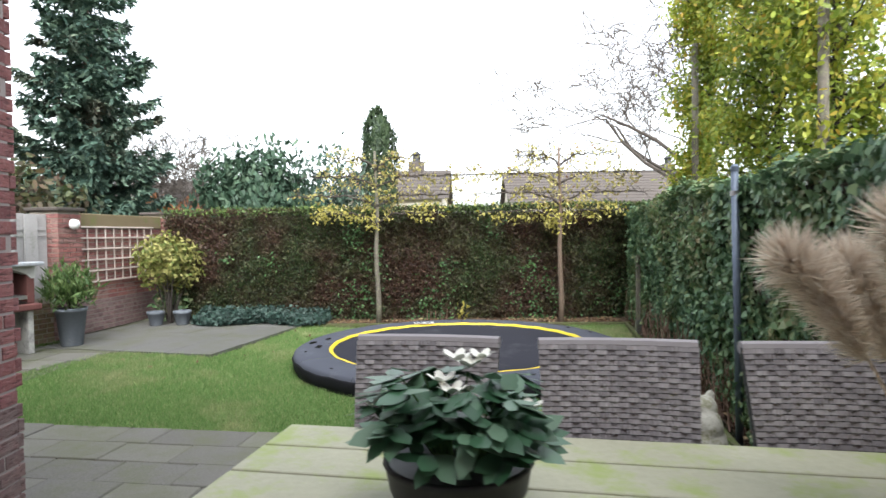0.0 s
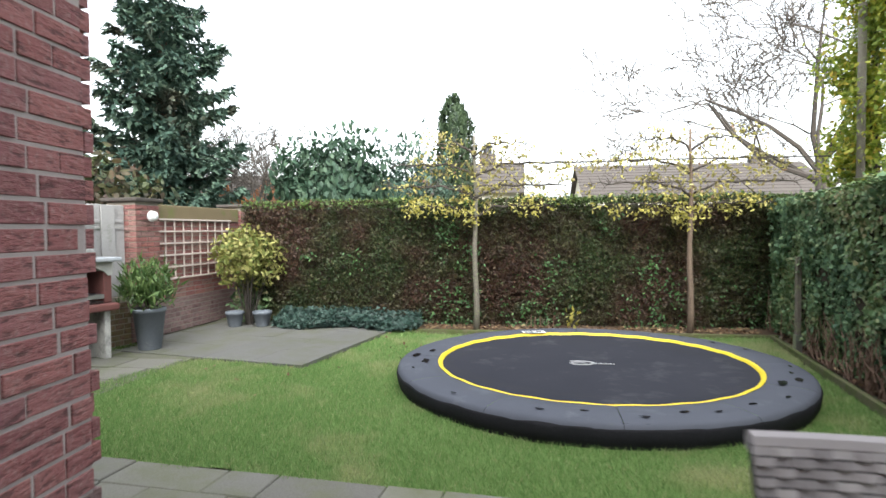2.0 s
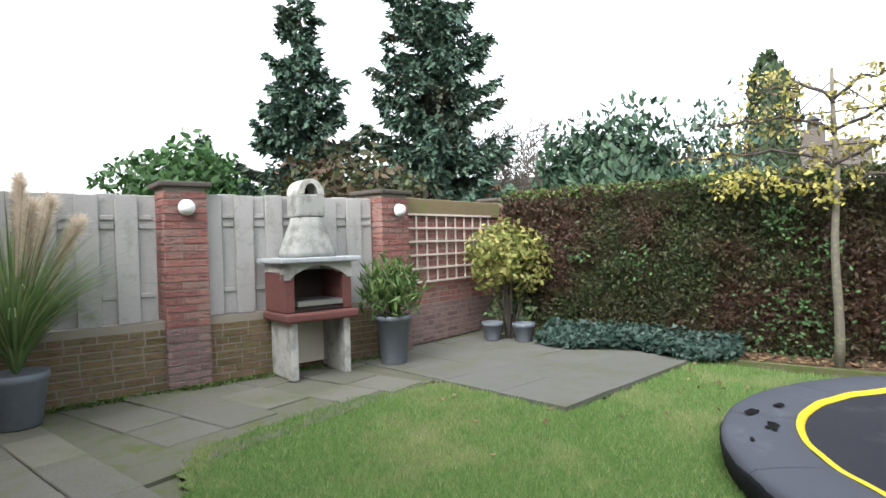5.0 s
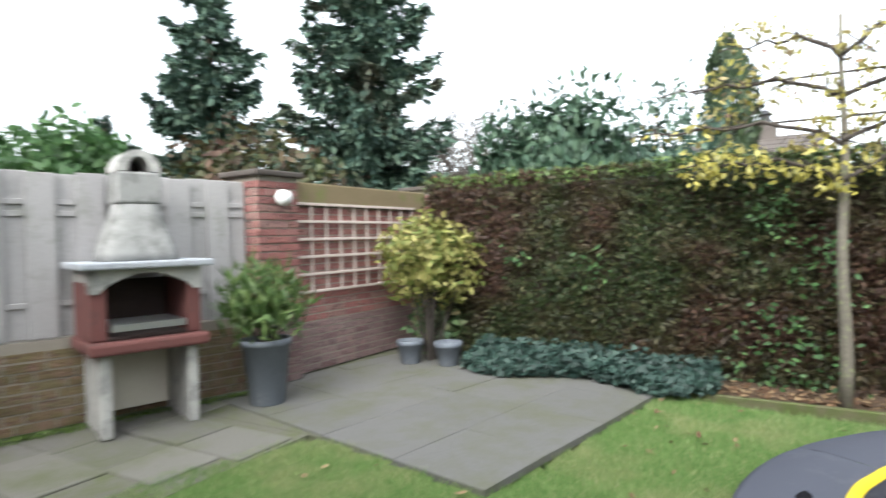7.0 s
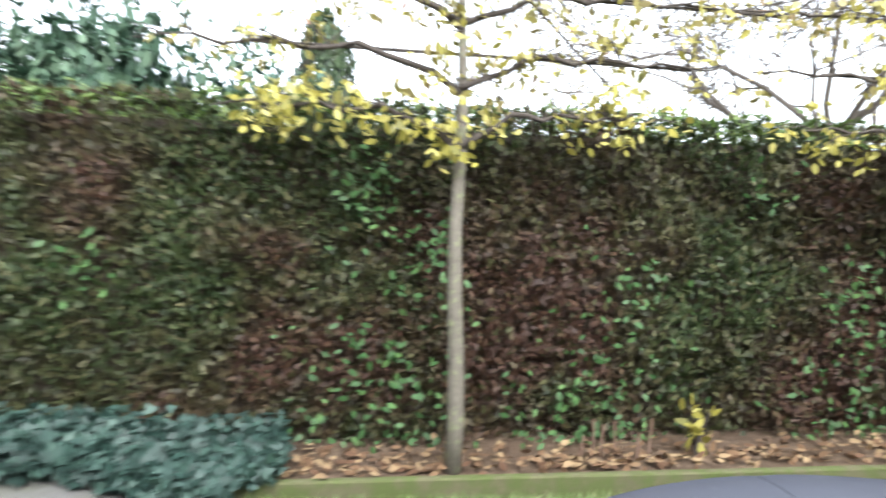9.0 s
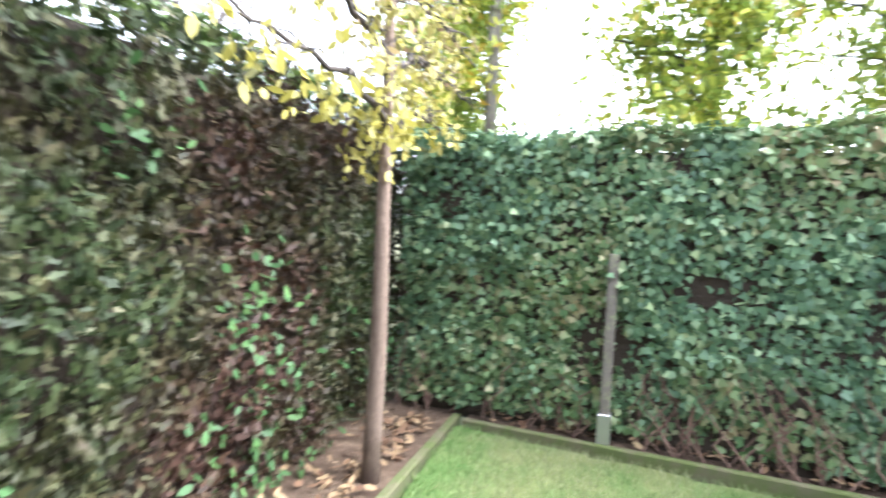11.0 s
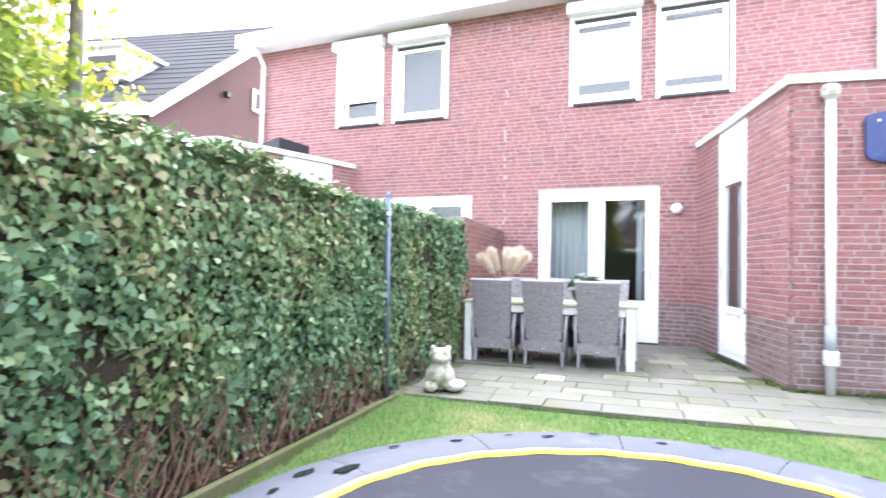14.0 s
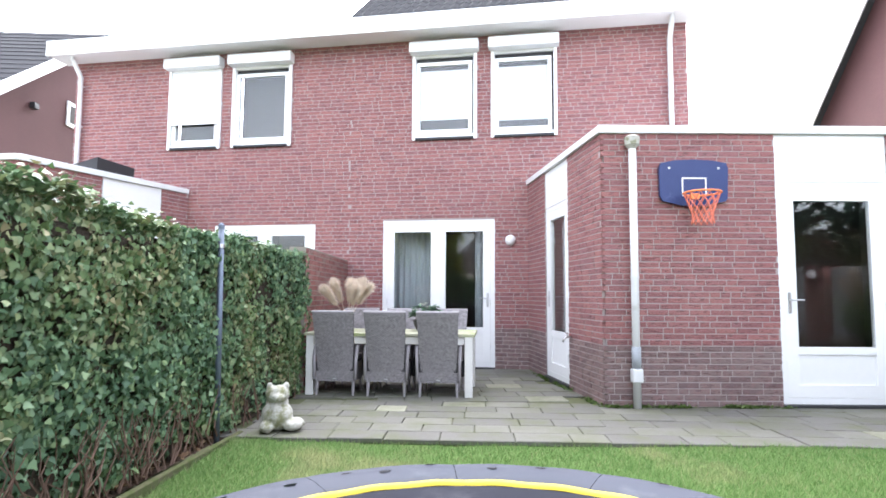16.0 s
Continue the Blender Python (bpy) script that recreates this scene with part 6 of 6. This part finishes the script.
def spruce(x, y, high, r0, seed, bare):
    t = thing("spruce", "tall dark green spruce behind the garden wall", "tree", (x, y, -0.2))
    part("trunk", tube(bmesh.new(), [(0, 0, 0), (0.03, 0, high * 0.5), (0, 0, high)], [0.17, 0.1, 0.01], 10), M_BROWNBARK, t, "", True)
    rnd = random.Random(seed)
    g = np.random.default_rng(seed)
    P, U = [], []
    bm = bmesh.new()
    z = bare
    while z < high - 0.1:
        f = 1 - (z - bare) / (high - bare)
        reach = r0 * (0.08 + 0.92 * f ** 0.8) * (0.72 + 0.28 * min(1, (z - bare) / 0.6))
        n = max(4, int(9 * f + 3))
        off = rnd.random() * 6
        for k in range(n):
            a = off + k * 2 * math.pi / n + rnd.uniform(-0.25, 0.25)
            L = reach * rnd.uniform(0.5, 1.25)
            sag = rnd.uniform(0.15, 0.5)
            c, s = math.cos(a), math.sin(a)
            zz = z + rnd.uniform(-0.12, 0.12)
            line = [(c * L * u, s * L * u, zz - sag * L * math.sin(u * 2.4) * 0.8 + 0.12 * L * u ** 3) for u in (0, 0.25, 0.5, 0.75, 1.0)]
            tube(bm, line, [0.025 * f + 0.006, 0.018 * f + 0.005, 0.012, 0.008, 0.003], 4, False)
            for j in range(int(95 * L + 14)):
                u = rnd.random() ** 0.7
                i = min(int(u * 4), 3)
                w = u * 4 - i
                p = [line[i][m] * (1 - w) + line[i + 1][m] * w for m in range(3)]
                side = rnd.uniform(-1, 1) * 0.24 * L * (1.1 - u)
                hang = abs(rnd.gauss(0, 0.09))
                P.append((p[0] - s * side, p[1] + c * side, p[2] - hang + 0.05))
                U.append((c * 0.8 - s * side * 2, s * 0.8 + c * side * 2, -0.5 - rnd.random() * 0.4))
        z += 0.27
    part("limb_growth", bm, M_DARKBARK, t)["kind"] = "stuff"
    leaves("needles", P, np.tile((0, 0, 1.0), (len(P), 1)), 0.21, M_SPRUCE, t, "spray", 0, 0.7, seed, "dense drooping needles", U)
    return t


spruce(-6.85, 10.75, 9.2, 2.05, 3, 1.5)
spruce(-9.0, 8.9, 6.9, 1.65, 4, 1.2)
spruce(-13.5, 9.5, 4.4, 0.8, 6, 1.0)
bush("laurel", "tall dark laurel shrub behind the hedge", (-2.6, 9.6, 1.7), (1.35, 0.9, 1.40), 9500, 0.15, M_LAUREL, "oval", 101, 30, -0.2, -0.5, 0.6, (0, 0, 1.0))
bush("conifer_shrub", "blue-green conifer shrub behind the hedge", (-1.3, 10.6, 1.6), (0.9, 0.8, 1.6), 3000, 0.16, M_SPRUCE, "spray", 103, 10, -0.2, -0.4, 0.6, (0, 0, 1.0))
bush("broadleaf_tree", "rounded bright green tree behind the fence", (-11.0, 7.4, 2.1), (1.9, 1.5, 1.4), 6000, 0.20, M_GREENLEAF, "oval", 105, 18, -0.2)
bush("mixed_shrub", "mixed dark shrubs behind the timber fence", (-6.6, 7.6, 1.5), (2.0, 0.9, 1.25), 5000, 0.15, M_HEDGE, "oval", 107, 18, -0.2)
bush("copper_shrub", "copper-leaved beech shrub behind the wall", (-6.4, 11.9, 1.6), (1.3, 0.7, 0.8), 1600, 0.13, M_RUST, "oval", 109, 12, -0.2)


def column_tree(x, y, high, r, seed, material, label, leaf=0.16, n=5200):
    t = thing("cypress", label, "tree", (x, y, -0.2))
    part("trunk", tube(bmesh.new(), [(0, 0, 0), (0, 0, high * 0.95)], [0.1, 0.02], 8), M_DARKBARK, t, "", True)
    g = np.random.default_rng(seed)
    a, z = g.uniform(0, 2 * np.pi, n), g.random(n) ** 0.85
    w = r * np.clip(1.05 - z ** 15, 0, 1) * (0.85 + 0.15 * np.sin(a * 5 + z * 9)) * g.uniform(0.75, 1.0, n)
    P = np.column_stack((w * np.cos(a), w * np.sin(a), 0.2 + z * (high - 0.15 - 0.28 * (np.cos(a + 0.6) > 0.1))))
    N = np.column_stack((np.cos(a), np.sin(a), np.zeros(n)))
    leaves("foliage", P, N, leaf, material, t, "spray", 0, 0.4, seed + 1, "", np.tile((0, 0, 1.0), (n, 1)))


column_tree(-0.65, 14.0, 4.95, 0.56, 111, M_CYPRESS, "narrow dark columnar cypress beyond the hedge")


M_GREYTWIG = surface("grey bare twigs", (0.05, 0.042, 0.036), (0.10, 0.085, 0.075), 0.95, 30, 5, 0.4)


def bare_tree(x, y, high, seed):
    t = thing("bare_tree", "leafless deciduous tree with a wide twiggy crown", "tree", (x, y, -0.2))
    rnd = random.Random(seed)
    bm, tips = bmesh.new(), []
    part("trunk", tube(bmesh.new(), [(0, 0, 0), (0.05, 0, high * 0.2), (0, 0.05, high * 0.36)], [0.20, 0.16, 0.12], 10), M_DARKBARK, t, "", True)
    for k in range(10):
        a = k * 2 * math.pi / 10 + rnd.uniform(-0.3, 0.3)
        limb(bm, (0, 0.03, high * (0.24 + 0.012 * k)), (math.cos(a), math.sin(a), rnd.uniform(0.5, 1.6)), high * 0.355, 0.06, 5, rnd, tips, 0.26, 0.05, 0.010)
    part("crown", bm, M_GREYTWIG, t, "fine bare limbs and twigs")


bare_tree(7.4, 12.0, 8.6, 7)
bare_tree(-7.5, 16.0, 5.5, 8)


def hornbeam(x, y, seed, pole, wide=1.0):
    t = thing("pleached_tree", "tall pleached tree in yellow-green autumn leaf", "tree", (x, y, -0.1), 0, "pleached trees beyond the ivy")
    part("trunk", tube(bmesh.new(), [(0, 0, 0), (0.04, 0.02, 1.8), (0, 0, 5.2)], [0.07, 0.06, 0.02], 8), M_DARKBARK, t, "", True)
    if pole:
        part("stake", tube(bmesh.new(), [(-0.30, -0.32, 0), (-0.30, -0.32, 4.0)], 0.045, 10), M_BARK, t, "straight grey timber stake", True)
    rnd = random.Random(seed)
    bm, P = bmesh.new(), []
    g = np.random.default_rng(seed)
    for k in range(46):
        z = 1.75 + 3.9 * k / 46
        a = rnd.uniform(0, 6.28)
        L = wide * rnd.uniform(0.35, 0.72) * (1 if z < 5 else 0.6)
        c, s = math.cos(a), math.sin(a)
        tip = Vector((c * L * 0.75, s * L * 0.92, z + rnd.uniform(0.0, 0.35)))
        tube(bm, [(0, 0, z - 0.1), tuple(tip * 0.5 + Vector((0, 0, z * 0.5))), tuple(tip)], [0.018, 0.012, 0.004], 4, False)
        for j in range(330):
            u = rnd.random() ** 0.6
            q = Vector((0, 0, z)) * (1 - u) + tip * u
            P.append((q.x + rnd.gauss(0, 0.13), q.y + rnd.gauss(0, 0.13), q.z + rnd.gauss(0, 0.15)))
    part("limb_growth", bm, M_DARKBARK, t)["kind"] = "stuff"
    leaves("foliage", P, np.tile((-0.5, 0, 0.4), (len(P), 1)), 0.074, M_HORNBEAM, t, "oval", 0.7, 0.8, seed + 1)
    return t


hornbeam(5.35, 6.42, 121, True)
hornbeam(5.4, 4.6, 122, False, 1.45)
hornbeam(5.3, 3.35, 123, True, 1.3)


# ---- houses around ----
M_FARBRICK = surface("distant red brick", (0.070, 0.031, 0.033), (0.10, 0.046, 0.046), 0.9, 25, 1.5, 0.2)


def house(label, x0, x1, y0, y1, eave, ridge, wall_mat, roof_mat, along_x=True, chimney=None, verge=True):
    t = thing("house", label, "house", ((x0 + x1) / 2, (y0 + y1) / 2, -0.2))
    cx, cy = (x0 + x1) / 2, (y0 + y1) / 2
    a, b = (x1 - x0) / 2, (y1 - y0) / 2
    e, r = eave + 0.2, ridge + 0.2
    bm = box(bmesh.new(), (-a, -b, 0), (a, b, e))
    part("wall", bm, wall_mat, t)
    for s in (-1, 1):
        bm = bmesh.new()
        if along_x:
            q = [(s * a, -b, e), (s * a, b, e), (s * a, 0, r)]
        else:
            q = [(-a, s * b, e), (a, s * b, e), (0, s * b, r)]
        bm.faces.new([bm.verts.new(p) for p in q])
        part("gable", bm, wall_mat, t)
    o, d = 0.25, 0.14
    for s in (-1, 1):
        bm = bmesh.new()
        n = max(6, int(math.hypot(b if along_x else a, r - e) / 0.33))
        span = a + o if along_x else b + o
        f = (b + o) if along_x else (a + o)
        drop = (r - e) * o / (b if along_x else a)
        line = [(s * f, e - drop)]
        for k in range(n):
            for u, lift in ((k / n, 0.03), ((k + 1) / n, 0.012)):
                line.append((s * f * (1 - u), e - drop + (r - e + drop) * u + lift))
        last = None
        for y, z in line:
            cur = [bm.verts.new((x, y, z) if along_x else (y, x, z)) for x in (-span, span)]
            if last:
                bm.faces.new((last[0], last[1], cur[1], cur[0]))
            last = cur
        part("roof", bm, roof_mat, t)
        if verge:
            for g in (-1, 1):
                f = (b + o) if along_x else (a + o)
                drop = (r - e) * o / (b if along_x else a)
                L = (a + o if along_x else b + o) * g
                pts = [(L, s * f, e - drop), (L, 0, r)]
                bm = bmesh.new()
                vs = []
                for x, y, z in pts:
                    for dx in (-0.02, 0.02):
                        for dz in (-0.16, 0.08):
                            vs.append(bm.verts.new((x + dx, y, z + dz) if along_x else (y, x + dx, z + dz)))
                for i in ((0, 1, 3, 2), (4, 6, 7, 5), (0, 4, 5, 1), (2, 3, 7, 6), (1, 5, 7, 3), (0, 2, 6, 4)):
                    bm.faces.new([vs[k] for k in i])
                part("verge_board", bm, M_WHITE, t, "white verge board")
    if chimney:
        c = part("chimney", soft_box((chimney[0] - cx - 0.3, chimney[1] - cy - 0.25, e), (chimney[0] - cx + 0.3, chimney[1] - cy + 0.25, chimney[2] + 0.2), 0.03), M_OLDTILE, t, "brown brick chimney stack")
        part("chimney_pot", lathe([(0.16, 0), (0.14, 0.25), (0.22, 0.28), (0.05, 0.42)], 14, (chimney[0] - cx, chimney[1] - cy, chimney[2] + 0.2)), M_RUBBER, t, "dark chimney cowl")
    return t


house("brick house with a dark roof and white verge beside the garden", -13.5, -7.0, -6.4, 1.6, 4.7, 9.4, M_FARBRICK, M_TILE)
row = house("row of brick houses with tiled roofs and white dormers", 9.6, 26.0, -13.5, -3.3, 4.0, 7.55, M_FARBRICK, M_TILE)


def row_detail(t, ox, oy):
    for x in (11.0, 15.0, 19.2):
        d = part("dormer", soft_box((x - ox, -5.7 - oy, 5), (x + 2.6 - ox, -4.2 - oy, 5.65), 0.02), M_WHITE, t, "white flat-roofed dormer")
        part("dormer_roof", soft_box((x - 0.12 - ox, -5.8 - oy, 5.652), (x + 2.72 - ox, -4.05 - oy, 5.74), 0.01), M_TRIM, d)
        for k in range(3):
            part("dormer_window", soft_box((x + 0.12 + k * 0.82 - ox, -4.199 - oy, 5), (x + 0.82 + k * 0.82 - ox, -4.17 - oy, 5.5), 0.01), M_INSIDE, d, "dark pane")
    for x in (10.3, 12.6, 15.8, 18.4):
        w = part("window", soft_box((x - ox, -3.32 - oy, 2.15), (x + 1.1 - ox, -3.26 - oy, 3.6), 0.01), M_WHITE, t, "white framed window")
        part("pane", soft_box((x + 0.12 - ox, -3.258 - oy, 2.27), (x + 0.98 - ox, -3.25 - oy, 3.35), 0.004, 1), M_INSIDE, w)
    part("gutter", soft_box((9.4 - ox, -3.1 - oy, 3.91), (26.2 - ox, -2.9 - oy, 4.11), 0.02), M_WHITE, t, "white gutter")
    part("gable_window", soft_box((9.56 - ox, -7.35 - oy, 5.0), (9.6 - ox, -6.85 - oy, 5.55), 0.01), M_WHITE, t, "small white framed gable window")
    part("gable_pane", soft_box((9.55 - ox, -7.26 - oy, 5.08), (9.558 - ox, -6.94 - oy, 5.47), 0.002, 1), M_INSIDE, t)
    part("gable_vent", soft_box((9.50 - ox, -5.8 - oy, 5), (9.6 - ox, -5.65 - oy, 5.12), 0.01), M_RUBBER, t, "dark wall vent")


row_detail(row, 17.8, -8.4)
house("low house with a brown tiled roof beyond the hedge", 3.8, 13.5, 24.0, 31.0, 2.7, 4.3, M_CREAM, M_OLDTILE, True, (11.8, 27.5, 4.6), False)
house("small house with a tiled roof beyond the hedge", -2.6, 0.9, 18.0, 23.0, 2.6, 3.75, M_CREAM, M_OLDTILE, True, (-0.2, 20.5, 4.1), False)
house("distant low tiled roof beyond the hedge", 0.8, 5.0, 30.0, 36.0, 2.1, 2.9, M_PLINTH, M_OLDTILE, True, (4.2, 33.0, 3.2), False)
house("rust-coloured house behind the spruces", -14.0, -8.5, 17.0, 22.0, 2.2, 3.4, surface("rust render", (0.30, 0.12, 0.06), (0.40, 0.18, 0.09), 0.9, 20, 1, 0.1), M_OLDTILE, True, None, False)

sk = thing("roof_light", "dark tilted roof light on the neighbour's flat roof", "skylight", (6.75, 1.25, 2.905))
bm = bmesh.new()
for q in ([(-0.45, -0.4, 0.0), (0.45, -0.4, 0.0), (0.45, 0.4, 0.0), (-0.45, 0.4, 0.0)],):
    lo = [bm.verts.new(p) for p in q]
    hi = [bm.verts.new((p[0], p[1], 0.26 if p[0] < 0 else 0.04)) for p in q]
    bm.faces.new(hi), bm.faces.new(lo[::-1])
    for k in range(4):
        bm.faces.new((lo[k], lo[(k + 1) % 4], hi[(k + 1) % 4], hi[k]))
part("lid", bm, M_RUBBER, sk)
put(sk, HOUSE)
bush("climbing_rose", "bright green climber rising above the ivy by the neighbour", (5.1, 1.9, 1.55), (0.45, 0.5, 0.5), 700, 0.10, M_GREENLEAF, "oval", 131, 8, 0.0)

# ---- paving, last ----
def base(name, a, c, top=-0.022, m=None):
    return structure(name, box(bmesh.new(), (a[0], a[1], -0.16), (c[0], c[1], top)), m or M_JOINT, "mossy sand joint under the paving", "paving")


M_JOINT = surface("mossy joint", (0.065, 0.07, 0.035), (0.12, 0.13, 0.06), 1.0, 60, 4, 0.6)
M_WORN = surface("worn mossy concrete", (0.085, 0.085, 0.062), (0.14, 0.138, 0.11), 0.95, 60, 3, 0.5, stain=(0.085, 0.10, 0.04), stain_at=0.55)
ASKEW = pose(0, 0, 0, 0, 0, -5.7)
base("paving_base_terrace", (-0.0, -4.1), (3.55, 0.6))
put(base("paving_base_front", (-6.5, -0.3), (3.45, 1.485), -0.019), ASKEW)
base("paving_base_path", (-6.5, 1.62), (-2.30, 4.20), -0.012, M_WORN)
base("paving_base_corner", (-2.296, 1.62), (-1.5, 2.3), -0.034, M_WORN)
base("paving_base_back", (-3.6, 4.204), (-1.1, 6.75), -0.012, M_WORN)


def slab_mesh(w, d, material, g):
    e = 0.0012 if material == M_DARKPAVE else 0.003
    bm = soft_box((-w / 2 + e, -d / 2 + e, -0.04), (w / 2 - e, d / 2 - e, 0.0), 0.0015 if material == M_DARKPAVE else 0.006, 1)
    me = bpy.data.meshes.new("paving_slab")
    bm.to_mesh(me)
    bm.free()
    me.materials.append(material)
    return me


def pave(name, label, x0, x1, y0, y1, depth, widths, material, ok, seed, wob=0.004, m=None):
    t = thing(name, label, "paving", (x0, y0, 0), 0, "", "structure")
    if m:
        t.matrix_world = m @ pose(x0, y0, 0)
    if material == M_DARKPAVE:
        t.matrix_world = pose(PTIP[0], PTIP[1], 0, 0, 0, 78.6)
    g = random.Random(seed)
    kinds = {}
    y = y0
    while y < y1 - 0.05:
        x = x0 - (g.random() * 0.3 if len(widths) > 1 else 0.0)
        d = min(depth, y1 - y)
        while x < x1:
            w = g.choice(widths)
            cx, cy = x + w / 2, y + d / 2
            if ok(cx, cy):
                k = (w, round(d, 2))
                if k not in kinds:
                    kinds[k] = slab_mesh(w, d, material, g)
                s = new("paving_slab", kinds[k])
                s.parent = t
                s.matrix_basis = pose(cx - x0, cy - y0, g.uniform(-wob, wob), g.uniform(-0.35, 0.35), g.uniform(-0.35, 0.35), g.uniform(-0.4, 0.4))
            x += w
        y += d
    return t


def beside_patio(x, y):
    return 0.198 * (x - PTIP[0]) + 0.980 * (y - PTIP[1]) < -0.12


pave("pavement_terrace", "damp grey concrete paving of the terrace, mossy in places", 0.0, 3.5, -4.0, 0.0, 0.305, (0.30, 0.45, 0.45, 0.60), M_PAVER, lambda x, y: x > 0.05 and x < ivy_x(y) + 0.1 and y + 0.1 * x < -0.27 and y > -3.0 - 0.2235 * (x - 0.187) - 0.1, 3)
pave("pavement_front", "damp grey concrete paving between the house and the lawn", -5.6, 3.7, -0.18, 1.50, 0.28, (0.30, 0.45, 0.45, 0.60), M_PAVER, lambda x, y: x < ivy_x(y) - 0.05 and (x > 0.05 or y > -0.06 + 0.047 * x), 4, 0.004, ASKEW)
pave("pavement_path", "worn grey concrete slabs of the path along the fence", -5.2, -2.1, 1.70, 5.0, 0.40, (0.40, 0.50, 0.60), M_PATH, lambda x, y: y > lawn_edge(x) + 0.17 and not lawn_inside(x + 0.05, y) and (x < -2.45 + 0.25 * max(0, y - 3.3) or (y < 2.3 and x < -1.6)) and x > P0[0] + (y - P0[1]) * (P2[0] - P0[0]) / (P2[1] - P0[1]) and (y < 3.8 or beside_patio(x, y)), 5, 0.007)
pave("pavement_back", "smooth dark slabs of the seating corner by the hedge", 0.0, 2.4, 0.0, 2.6, 0.60, (0.60,), M_DARKPAVE, lambda u, v: True, 6, 0.0006)


# ---- moss along the foot of the walls ----
def moss():
    g = np.random.default_rng(141)
    n = 2600
    front = np.column_stack((g.uniform(-1.9, 0.0, n), np.abs(g.normal(0, 0.035, n)) + 0.004, g.random(n) * 0.02))
    front[:, 1] -= 0.0524 * front[:, 0]
    front = front[lumps(front, 2.5, 1.0, 4) + g.normal(0, 0.12, n) > -0.15]
    side = np.column_stack((np.abs(g.normal(0, 0.03, n)) + 0.004, g.uniform(-2.95, 0.0, n), g.random(n) * 0.02))
    side[:, 0] -= 0.0622 * side[:, 1]
    side = side[lumps(side, 2.0, 1.0, 7) + g.normal(0, 0.12, n) > 0.0]
    foot = g.uniform(0, 1, n)
    low = np.column_stack((-4.5 + foot * 1.15 + 0.05 + np.abs(g.normal(0, 0.05, n)), 1.3 + foot * 3.6, g.random(n) * 0.02))
    P = np.vstack((front, side, low))
    ob = leaves("moss", P, np.tile((0, 0, 1.0), (len(P), 1)), 0.03, M_HEDGETOP, None, "oval", 0, 0.6, 142)
    tagged(ob, "green moss growing along the foot of the walls", "moss", kind="stuff")


moss()
